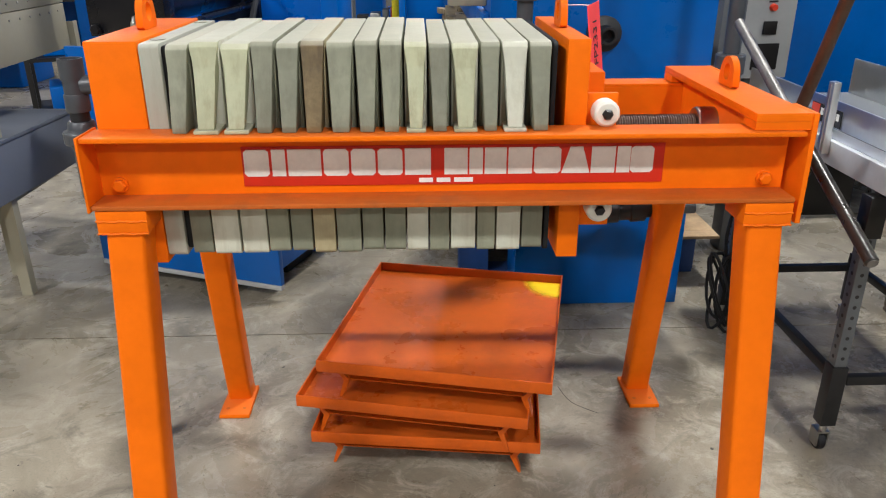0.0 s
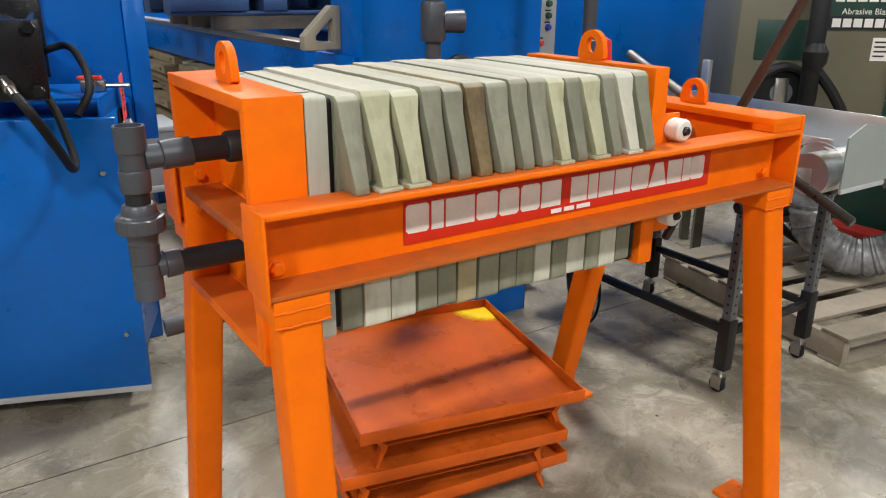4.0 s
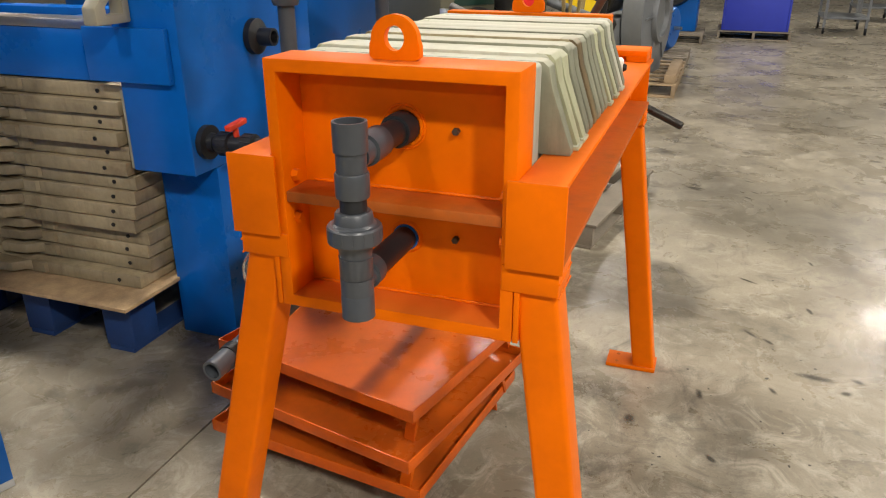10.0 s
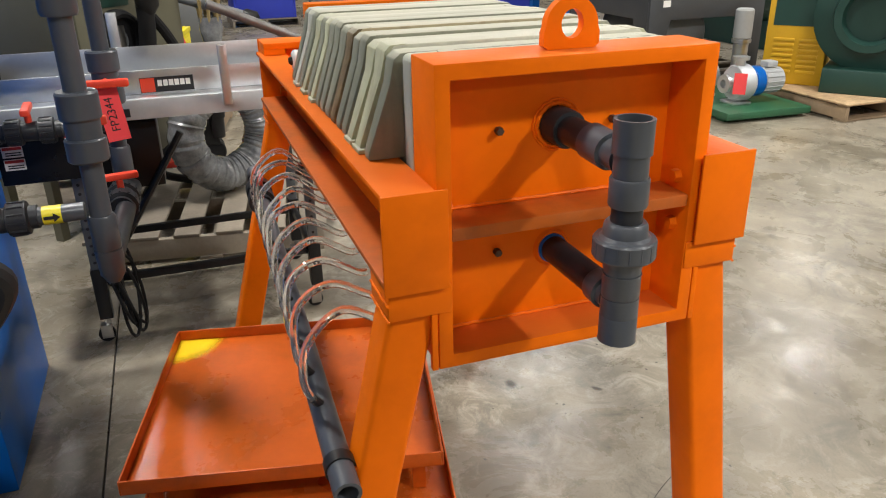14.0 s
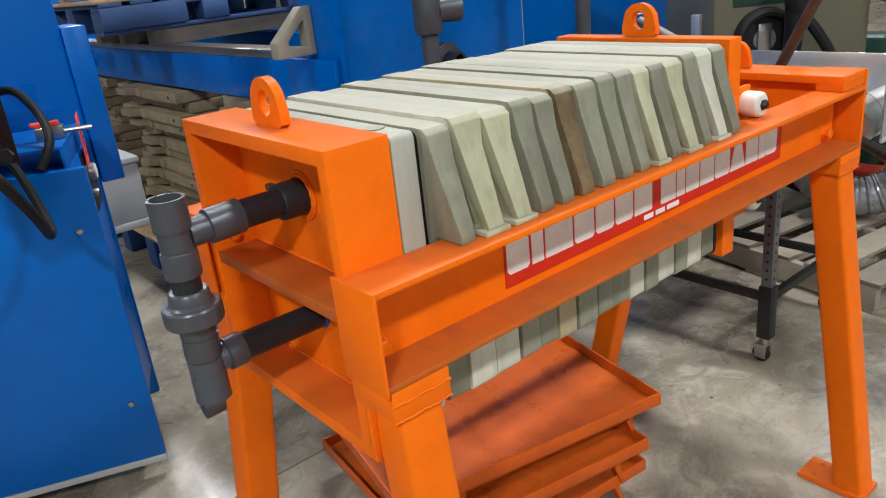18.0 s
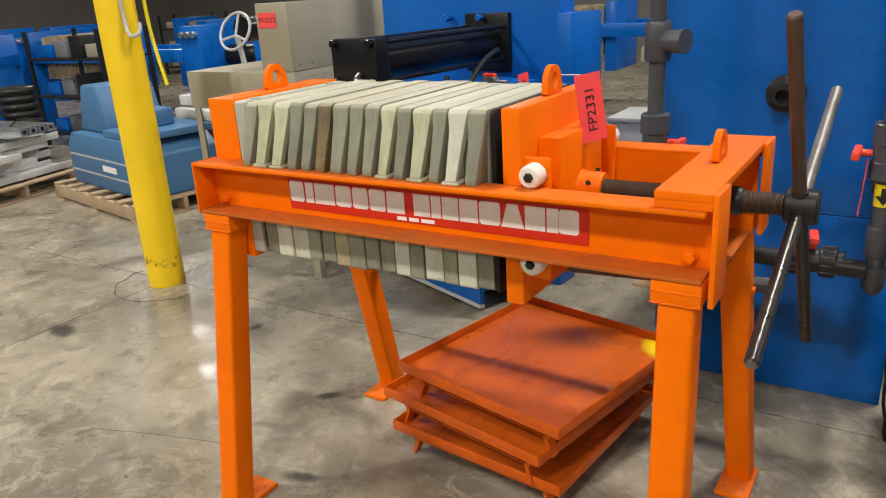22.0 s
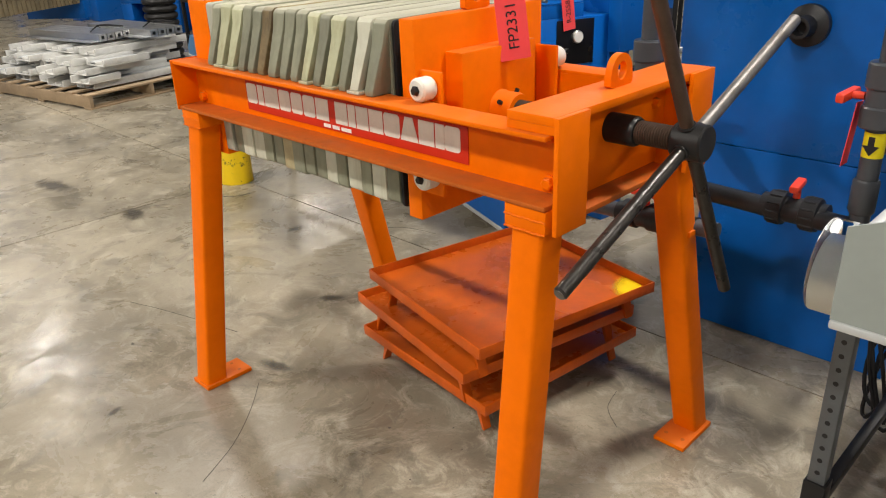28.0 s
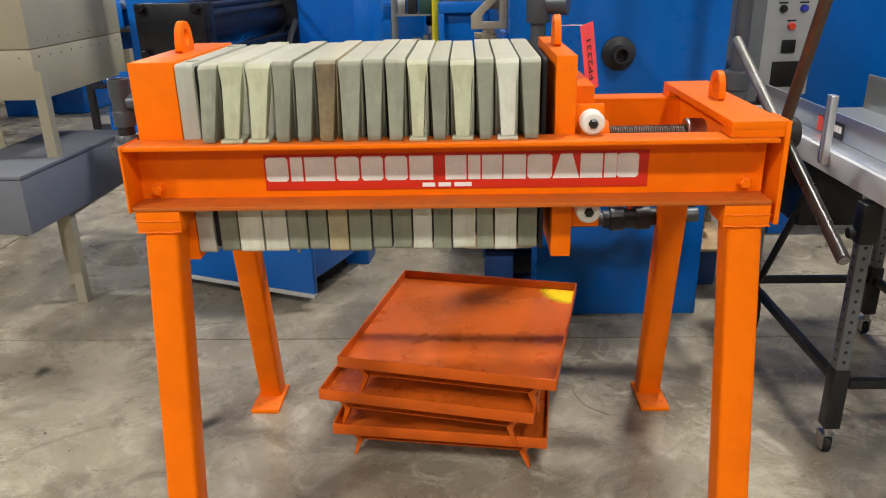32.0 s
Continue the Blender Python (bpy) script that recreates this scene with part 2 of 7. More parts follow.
ORANGE = mat("orange_enamel", (0.85, 0.160, 0.0006), 0.42, spec=0.09, var=0.08, scale=4, grime=0.22, grime_col=(0.50, 0.085, 0.003), grime_scale=7, bump=0.22, bump_scale=30, top_mix=0.5, top_col=(0.50, 0.125, 0.030))
# darker, browner orange for the lower flanges, head rib and foot-hole discs
ORANGE_BROWN = mat("orange_enamel_brown", (0.47, 0.105, 0.012), 0.5, spec=0.2, var=0.14, scale=5, grime=0.6, grime_col=(0.175, 0.075, 0.030), grime_scale=6, bump=0.15)
TRAY = mat("tray_paint", (0.53, 0.098, 0.008), 0.29, spec=0.46, var=0.16, scale=5, grime=0.5, grime_col=(0.20, 0.055, 0.014), grime_scale=3.4, bump=0.12, bump_scale=9, rvar=0.12)
TRAY_RIM = mat("tray_rim_paint", (0.56, 0.094, 0.004), 0.36, spec=0.3, var=0.15, scale=8, grime=0.35, grime_col=(0.14, 0.03, 0.006), grime_scale=6, bump=0.15)
YELLOW_SPRAY = mat("yellow_spray", (0.88, 0.60, 0.005), 0.4, var=0.1)


def soft_edge(m, centre, stretch, lo, hi, most, wob, wob_scale):
    """Fade a thin mark out with distance from a point of its own object, unevenly."""
    nt = m.node_tree
    N, L = nt.nodes, nt.links
    tc = N.new("ShaderNodeTexCoord")
    mp = N.new("ShaderNodeMapping")
    mp.inputs["Location"].default_value = tuple(-c * q for c, q in zip(centre, stretch))
    mp.inputs["Scale"].default_value = stretch
    L.new(tc.outputs["Object"], mp.inputs["Vector"])
    ln = N.new("ShaderNodeVectorMath")
    ln.operation = "LENGTH"
    L.new(mp.outputs[0], ln.inputs[0])
    nz = N.new("ShaderNodeTexNoise")
    nz.inputs["Scale"].default_value, nz.inputs["Detail"].default_value, nz.inputs["Roughness"].default_value = wob_scale, 7, 0.7
    geo = N.new("ShaderNodeNewGeometry")
    L.new(geo.outputs["Position"], nz.inputs["Vector"])
    ad = N.new("ShaderNodeMath")
    ad.operation = "MULTIPLY_ADD"
    ad.inputs[1].default_value = wob
    L.new(nz.outputs["Fac"], ad.inputs[0])
    L.new(ln.outputs["Value"], ad.inputs[2])
    mr = N.new("ShaderNodeMapRange")
    mr.interpolation_type = "SMOOTHSTEP"
    mr.inputs["From Min"].default_value, mr.inputs["From Max"].default_value = lo, hi
    mr.inputs["To Min"].default_value, mr.inputs["To Max"].default_value = most, 0.0
    L.new(ad.outputs[0], mr.inputs["Value"])
    L.new(mr.outputs[0], N["Principled BSDF"].inputs["Alpha"])
    return m


soft_edge(YELLOW_SPRAY, (0.335, 0.362, 0), (1, 1, 0), 0.095, 0.155, 1.0, 0.03, 25)
PLATE_GREY = mat("plate_grey", (0.222, 0.227, 0.160), 0.55, var=0.25, scale=7, grime=0.55, grime_col=(0.20, 0.20, 0.15), grime_scale=9, bump=0.35, bump_scale=40, shift=0.16, streak=0.6, streak_col=(0.12, 0.115, 0.075), top_mix=0.8)
PLATE_PALE = mat("plate_pale", (0.445, 0.455, 0.295), 0.5, var=0.22, scale=6, grime=0.55, grime_col=(0.34, 0.325, 0.17), bump=0.35, bump_scale=40, shift=0.08, streak=0.62, streak_col=(0.22, 0.175, 0.09), top_mix=0.8)
PLATE_WHITE = mat("plate_white", (0.55, 0.55, 0.445), 0.5, var=0.12, scale=6, grime=0.4, grime_col=(0.45, 0.42, 0.33), bump=0.3, shift=0.05, streak=0.5, streak_col=(0.28, 0.24, 0.14), top_mix=0.8)
PLATE_LIGHT = mat("plate_light_grey", (0.40, 0.405, 0.335), 0.55, var=0.12, scale=6, grime=0.35, grime_col=(0.26, 0.26, 0.20), bump=0.25, streak=0.3, streak_col=(0.22, 0.20, 0.14))
PLATE_TAN = mat("plate_tan", (0.40, 0.345, 0.20), 0.55, var=0.22, scale=7, grime=0.55, grime_col=(0.30, 0.21, 0.11), grime_scale=8, bump=0.3, streak=0.45, streak_col=(0.22, 0.13, 0.06), top_mix=0.8)
PLATE_BROWN = mat("plate_brown", (0.150, 0.105, 0.044), 0.6, var=0.5, scale=9, grime=0.7, grime_col=(0.31, 0.23, 0.115), grime_scale=9, bump=0.35, streak=0.8, streak_col=(0.055, 0.032, 0.014), top_mix=0.8)
RUBBER = mat("black_rubber", (0.010, 0.010, 0.011), 0.6, spec=0.25, var=0.2)
PVC = mat("grey_pvc", (0.054, 0.060, 0.070), 0.33, var=0.14, scale=9, grime=0.14, grime_col=(0.12, 0.12, 0.125), bump=0.05)
PVC_DARK = mat("black_pipe", (0.017, 0.018, 0.021), 0.42, spec=0.35, var=0.2, scale=12, grime=0.2, grime_col=(0.07, 0.07, 0.07))
STEEL = mat("bare_steel", (0.42, 0.41, 0.39), 0.34, 1.0, var=0.15, scale=20, grime=0.3, grime_col=(0.20, 0.15, 0.11), bump=0.05)
STEEL_BAR = mat("dull_steel_bar", (0.20, 0.19, 0.18), 0.50, 0.75, var=0.3, scale=20, grime=0.6, grime_col=(0.07, 0.055, 0.045), grime_scale=12, bump=0.2, bump_scale=70)
STEEL_BROWN = mat("oily_steel", (0.085, 0.052, 0.036), 0.48, 0.45, var=0.3, scale=18, grime=0.35, grime_col=(0.05, 0.035, 0.03))
STEEL_DARK = mat("black_steel", (0.018, 0.0175, 0.0175), 0.4, 0.2, spec=0.3, var=0.2, scale=12, bump=0.05)
STEEL_GREASY = mat("greasy_black_steel", (0.045, 0.041, 0.037), 0.30, 0.55, var=0.35, scale=22, grime=0.5, grime_col=(0.018, 0.016, 0.015), grime_scale=14, bump=0.3, bump_scale=50)
NYLON = mat("white_nylon", (0.74, 0.72, 0.64), 0.45, var=0.06, scale=12, grime=0.1, grime_col=(0.4, 0.37, 0.3))
RED_DECAL = mat("red_vinyl", (0.55, 0.026, 0.008), 0.42, spec=0.25, var=0.08, scale=8)
WHITE_DECAL = mat("white_vinyl", (0.68, 0.66, 0.60), 0.4, var=0.12, scale=14, grime=0.2, grime_col=(0.35, 0.32, 0.28), grime_scale=20)
WHITE_INK = mat("white_ink", (0.8, 0.78, 0.74), 0.4, var=0.05)
TAG = mat("pink_card", (0.90, 0.07, 0.075), 0.6, var=0.05)
INK = mat("black_ink", (0.01, 0.01, 0.012), 0.5, var=0.05)
BLUE = mat("blue_enamel", (0.0015, 0.112, 0.46), 0.30, spec=0.32, var=0.14, scale=2.5, grime=0.25, grime_col=(0.008, 0.06, 0.22), grime_scale=1.8, bump=0.08, bump_scale=18)
BLUE_DARK = mat("blue_pallet_paint", (0.010, 0.045, 0.17), 0.6, var=0.25, scale=5, grime=0.4, grime_col=(0.02, 0.03, 0.06), bump=0.2)
BLACK = mat("black_enamel", (0.007, 0.007, 0.009), 0.3, spec=0.3, var=0.2, scale=6)
TAN = mat("tan_enamel", (0.30, 0.275, 0.20), 0.42, var=0.08, scale=3, grime=0.15, grime_col=(0.18, 0.15, 0.10), bump=0.06)
TAN_PLATE = mat("tan_plate", (0.28, 0.225, 0.135), 0.55, var=0.3, scale=6, grime=0.7, grime_col=(0.15, 0.105, 0.055), grime_scale=5, bump=0.35, shift=0.22, streak=0.35, streak_col=(0.10, 0.07, 0.035))
OLIVE = mat("olive_enamel", (0.135, 0.128, 0.085), 0.45, var=0.1, scale=3, grime=0.2, grime_col=(0.10, 0.09, 0.06))
GREY_PAINT = mat("grey_enamel", (0.16, 0.17, 0.18), 0.4, var=0.12, scale=4, grime=0.2, grime_col=(0.08, 0.08, 0.08))
GREY_DARK = mat("charcoal_enamel", (0.050, 0.052, 0.055), 0.42, var=0.15, scale=4, grime=0.25, grime_col=(0.05, 0.05, 0.05))
GREY_BOX = mat("grey_box_paint", (0.13, 0.14, 0.165), 0.42, var=0.08, scale=3, grime=0.15, grime_col=(0.07, 0.07, 0.08))
LIGHT_GREY = mat("light_grey_enamel", (0.42, 0.43, 0.43), 0.4, var=0.08, scale=4, grime=0.15, grime_col=(0.25, 0.25, 0.24))
ALU = mat("aluminium", (0.70, 0.71, 0.72), 0.34, 1.0, var=0.08, scale=8, grime=0.12, grime_col=(0.4, 0.4, 0.4))
ALU_DULL = mat("painted_aluminium", (0.52, 0.54, 0.55), 0.45, 0.3, var=0.1, scale=8, grime=0.2, grime_col=(0.3, 0.3, 0.3))
GALV = mat("grey_slotted_steel", (0.13, 0.14, 0.15), 0.42, 0.4, var=0.15, scale=10)
YELLOW = mat("yellow_paint", (0.82, 0.56, 0.006), 0.45, var=0.10, scale=4, grime=0.9, grime_col=(0.05, 0.04, 0.02), grime_scale=3.4, bump=0.15)
YELLOW_BIN = mat("yellow_plastic", (0.78, 0.66, 0.012), 0.4, var=0.05)
WOOD = mat("pallet_wood", (0.34, 0.245, 0.15), 0.75, var=0.25, scale=7, grime=0.4, grime_col=(0.15, 0.10, 0.06), bump=0.4, bump_scale=30, shift=0.15)
WOOD_GREY = mat("weathered_wood", (0.22, 0.185, 0.14), 0.8, var=0.25, scale=7, grime=0.45, grime_col=(0.09, 0.07, 0.05), bump=0.4, bump_scale=30, shift=0.18)
OSB = mat("chipboard", (0.46, 0.315, 0.17), 0.7, var=0.35, scale=16, grime=0.5, grime_col=(0.22, 0.12, 0.05), grime_scale=7, bump=0.3)
RED = mat("red_plastic", (0.75, 0.055, 0.02), 0.4, var=0.08)
RED_DARK = mat("red_paint", (0.45, 0.03, 0.02), 0.45, var=0.15)
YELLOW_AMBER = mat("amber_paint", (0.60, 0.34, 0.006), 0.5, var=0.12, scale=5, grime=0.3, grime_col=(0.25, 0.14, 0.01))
GREEN = mat("green_enamel", (0.012, 0.046, 0.035), 0.42, var=0.15, scale=4)
GREEN_BASE = mat("bright_green_paint", (0.022, 0.105, 0.045), 0.5, var=0.2, grime=0.3)
TYRE = mat("film_wrap", (0.21, 0.215, 0.22), 0.16, var=0.5, scale=18, grime=0.6, grime_col=(0.035, 0.036, 0.038), grime_scale=11, bump=0.9, bump_scale=36, coat=0.6)
HOSE_TAN = mat("tan_hose", (0.30, 0.22, 0.09), 0.5, var=0.2)
PURPLE = mat("violet_blue_plastic", (0.03, 0.05, 0.45), 0.45, var=0.08)
CARD = mat("brown_card", (0.42, 0.27, 0.17), 0.75, var=0.08)
WALL = mat("wall_paint", (0.17, 0.163, 0.15), 0.8, var=0.06, scale=1.0, grime=0.2, grime_col=(0.3, 0.28, 0.25))
CEIL = mat("ceiling_paint", (0.10, 0.10, 0.10), 0.85, var=0.06, scale=1.0)
WHITE_STEEL = mat("white_panel", (0.60, 0.60, 0.58), 0.4, var=0.15, scale=5, grime=0.5, grime_col=(0.30, 0.29, 0.27), grime_scale=4)
GLOW = glow("lamp_diffuser", (1.0, 0.95, 0.86), 14)
CLEAR = bpy.data.materials.new("clear_plastic")
CLEAR.use_nodes = True
_b = CLEAR.node_tree.nodes["Principled BSDF"]
_b.inputs["Transmission Weight"].default_value, _b.inputs["Roughness"].default_value, _b.inputs["IOR"].default_value = 1.0, 0.06, 1.25
_b.inputs["Base Color"].default_value = (0.95, 0.96, 0.95, 1)

CLEAR_HOSE = CLEAR.copy()
CLEAR_HOSE.name = "cloudy_clear_hose"
_b = CLEAR_HOSE.node_tree.nodes["Principled BSDF"]
_b.inputs["Base Color"].default_value = (0.97, 0.97, 0.96, 1)
_b.inputs["Roughness"].default_value = 0.05
_b.inputs["IOR"].default_value = 1.22
_b.inputs["Transmission Weight"].default_value = 0.94
_b.inputs["Coat Weight"].default_value = 1.0
_b.inputs["Coat Roughness"].default_value = 0.04
CLEAR_THIN = CLEAR.copy()
CLEAR_THIN.name = "thin_clear_plastic"
_b = CLEAR_THIN.node_tree.nodes["Principled BSDF"]
_b.inputs["IOR"].default_value, _b.inputs["Roughness"].default_value, _b.inputs["Specular IOR Level"].default_value = 1.06, 0.03, 0.9
_b.inputs["Base Color"].default_value = (0.86, 0.87, 0.86, 1)


def concrete():
    m = bpy.data.materials.new("polished_concrete")
    m.use_nodes = True
    nt = m.node_tree
    N, L = nt.nodes, nt.links
    bs = N["Principled BSDF"]
    tc = N.new("ShaderNodeNewGeometry")

    def noise_at(scale, detail, rough=0.6, dist=0.0):
        n = N.new("ShaderNodeTexNoise")
        n.inputs["Scale"].default_value, n.inputs["Detail"].default_value, n.inputs["Roughness"].default_value, n.inputs["Distortion"].default_value = scale, detail, rough, dist
        L.new(tc.outputs["Position"], n.inputs["Vector"])
        return n.outputs["Fac"]

    def ramp(src, lo, hi, a, b):
        r = N.new("ShaderNodeMapRange")
        r.inputs["From Min"].default_value, r.inputs["From Max"].default_value = lo, hi
        r.inputs["To Min"].default_value, r.inputs["To Max"].default_value = a, b
        L.new(src, r.inputs["Value"])
        return r.outputs[0]

    def mixed(fac, a, b):
        x = N.new("ShaderNodeMix")
        x.data_type = "RGBA"
        L.new(fac, x.inputs["Factor"])
        for sock, v in (("A", a), ("B", b)):
            if isinstance(v, tuple):
                x.inputs[sock].default_value = (*v, 1)
            else:
                L.new(v, x.inputs[sock])
        return x.outputs["Result"]

    cloud = ramp(noise_at(1.3, 9, 0.66, 0.6), 0.38, 0.62, 0, 1)
    c = mixed(cloud, (0.168, 0.142, 0.101), (0.342, 0.299, 0.226))
    c = mixed(ramp(noise_at(6.5, 10, 0.74, 1.2), 0.49, 0.64, 0, 0.68), c, (0.46, 0.415, 0.33))
    c = mixed(ramp(noise_at(3.1, 10, 0.72, 1.6), 0.53, 0.66, 0, 0.68), c, (0.105, 0.094, 0.074))
    c = mixed(ramp(noise_at(0.45, 6, 0.6), 0.52, 0.68, 0, 0.5), c, (0.13, 0.117, 0.092))
    c = mixed(ramp(noise_at(48, 6, 0.75), 0.57, 0.75, 0, 0.4), c, (0.10, 0.09, 0.072))
    c = mixed(ramp(noise_at(150, 3, 0.6), 0.50, 0.72, 0, 0.30), c, (0.12, 0.108, 0.086))
    c = mixed(ramp(noise_at(17, 9, 0.78, 2.0), 0.585, 0.66, 0, 0.5), c, (0.09, 0.080, 0.063))
    vo = N.new("ShaderNodeTexVoronoi")
    vo.inputs["Scale"].default_value = 1.1
    L.new(tc.outputs["Position"], vo.inputs["Vector"])
    edge = noise_at(14, 4, 0.6)
    ad = N.new("ShaderNodeMath")
    ad.operation = "MULTIPLY_ADD"
    ad.inputs[1].default_value = 0.08
    L.new(edge, ad.inputs[0])
    L.new(vo.outputs["Distance"], ad.inputs[2])
    c = mixed(ramp(ad.outputs[0], 0.085, 0.115, 0.45, 0.0), c, (0.07, 0.063, 0.052))
    def warped(stretch, turn):
        v = N.new("ShaderNodeMapping")
        v.inputs["Scale"].default_value, v.inputs["Rotation"].default_value = stretch, (0, 0, turn)
        L.new(tc.outputs["Position"], v.inputs["Vector"])
        n = N.new("ShaderNodeTexNoise")
        n.inputs["Scale"].default_value, n.inputs["Detail"].default_value, n.inputs["Roughness"].default_value = 1.0, 7, 0.7
        L.new(v.outputs[0], n.inputs["Vector"])
        return n.outputs["Fac"]

    for sc, lo, hi, amt in ((4.5, 0.10, 0.14, 0.50), (9.0, 0.085, 0.12, 0.42)):
        v2 = N.new("ShaderNodeTexVoronoi")
        v2.inputs["Scale"].default_value = sc
        L.new(tc.outputs["Position"], v2.inputs["Vector"])
        a2 = N.new("ShaderNodeMath")
        a2.operation = "MULTIPLY_ADD"
        a2.inputs[1].default_value = 0.22
        L.new(noise_at(22, 5, 0.7), a2.inputs[0])
        L.new(v2.outputs["Distance"], a2.inputs[2])
        sel = N.new("ShaderNodeMath")
        sel.operation = "MULTIPLY"
        L.new(ramp(a2.outputs[0], lo + 0.05, hi + 0.08, amt, 0.0), sel.inputs[0])
        L.new(ramp(noise_at(1.7, 3, 0.5), 0.50, 0.56, 0.0, 1.0), sel.inputs[1])
        c = mixed(sel.outputs[0], c, (0.062, 0.055, 0.044))
    c = mixed(ramp(warped((2.2, 30, 1), 0.5), 0.60, 0.70, 0, 0.45), c, (0.12, 0.106, 0.082))
    c = mixed(ramp(warped((34, 2.0, 1), 0.9), 0.62, 0.72, 0, 0.4), c, (0.45, 0.42, 0.36))
    L.new(c, bs.inputs["Base Color"])
    L.new(ramp(noise_at(2.4, 8, 0.7, 0.6), 0.35, 0.68, 0.17, 0.48), bs.inputs["Roughness"])
    bp = N.new("ShaderNodeBump")
    bp.inputs["Strength"].default_value, bp.inputs["Distance"].default_value = 0.10, 0.01
    L.new(noise_at(11, 8, 0.65), bp.inputs["Height"])
    L.new(bp.outputs["Normal"], bs.inputs["Normal"])
    return m


CONCRETE = concrete()
STAIN = soft_edge(mat("oil_stain", (0.060, 0.053, 0.044), 0.35, var=0.3, scale=20), (0, 0, 0), (1, 1, 0), 0.75, 1.55, 0.62, 1.1, 16)
CRACK = mat("joint_filler", (0.045, 0.04, 0.033), 0.8, var=0.3, scale=20)

# ---------------------------------------------------------------- hall
X0, X1, Y0, Y1, HALL = -20.0, 22.0, -14.0, 16.0, 7.0
ground = tagged(new("floor", mesh_of("floor", box(B(), X0 - 0.3, X1 + 0.3, Y0 - 0.3, Y1 + 0.3, -0.25, -0.012), CRACK)), "dark joint filler under a warehouse floor", "floor", kind="structure")
JX, JY, GAP = (X0 - 0.3, -10.0, -2.3, 5.4, 13.0, X1 + 0.3), (Y0 - 0.3, -6.5, 1.19, 8.9, Y1 + 0.3), 0.0035
for i in range(len(JX) - 1):
    for j in range(len(JY) - 1):
        slab = part("slab", box(B(), JX[i] + GAP, JX[i + 1] - GAP, JY[j] + GAP, JY[j + 1] - GAP, -0.011, 0.0), CONCRETE, ground, "grey-brown polished concrete slab with stains")
for nm, b in (("wall_west", (X0 - 0.3, X0, Y0 - 0.3, Y1 + 0.3)), ("wall_east", (X1, X1 + 0.3, Y0 - 0.3, Y1 + 0.3)), ("wall_south", (X0, X1, Y0 - 0.3, Y0)), ("wall_north", (X0, X1, Y1, Y1 + 0.3))):
    solid(nm, box(B(), *b, 0.002, HALL), WALL, "plain off-white warehouse wall", "wall", kind="structure")
solid("ceiling", box(B(), X0, X1, Y0, Y1, HALL, HALL + 0.2), CEIL, "pale warehouse ceiling", "ceiling", kind="structure")

lamp_data = bpy.data.lights.new("high_bay", "AREA")
lamp_data.shape, lamp_data.size, lamp_data.size_y = "RECTANGLE", 0.55, 0.55
lamp_data.energy, lamp_data.color = LAMP_W, (1.0, 0.952, 0.875)


def high_bay():
    t = thing("high_bay_lamp", "square high-bay lamp hung from the warehouse ceiling", "lamp", (0, 0, LAMP_H), group="high-bay lamps")
    part("housing", box(B(), -0.33, 0.33, -0.33, 0.33, 0.03, 0.14, 0.02), LIGHT_GREY, t)
    part("diffuser", box(B(), -0.29, 0.29, -0.29, 0.29, 0.012, 0.028), GLOW, t)
    part("hanger", cyl(B(), (0, 0, 0.14), (0, 0, HALL - LAMP_H - 0.003), 0.012, 8), STEEL, t)
    return t


far_data = lamp_data.copy()
far_data.energy = LAMP_W * 0.52
side_data, front_data, west_data = lamp_data.copy(), lamp_data.copy(), lamp_data.copy()
side_data.energy, front_data.energy, west_data.energy = LAMP_W * 1.8, LAMP_W * 0.85, LAMP_W * 0.68
bay = high_bay()
for k, (x, y) in enumerate(LAMPS):
    ob = bay if k == 0 else copy_thing(bay, pose(x, y, LAMP_H))
    ob.matrix_basis = pose(x, y, LAMP_H)
    la = new("high_bay_light", side_data if (x, y) == (-4.7, -4.2) else front_data if (x, y) == (2.0, -4.2) else west_data if x == -4.7 and y > 0 else lamp_data if -6 < x < 5 else far_data)
    la.matrix_basis = pose(x, y, LAMP_H - 0.01)

# ---------------------------------------------------------------- the filter press
CY = 0.244                     # its middle line
RT, RB = 1.150, 0.996          # rail top and bottom
XL, XR = -0.314, 1.186         # rail ends


def mirror_y(pts):
    return [(2 * CY - y, z) for y, z in pts]


press = thing("filter_press", "bright orange steel filter press with hand screw on splayed legs", "filter press")


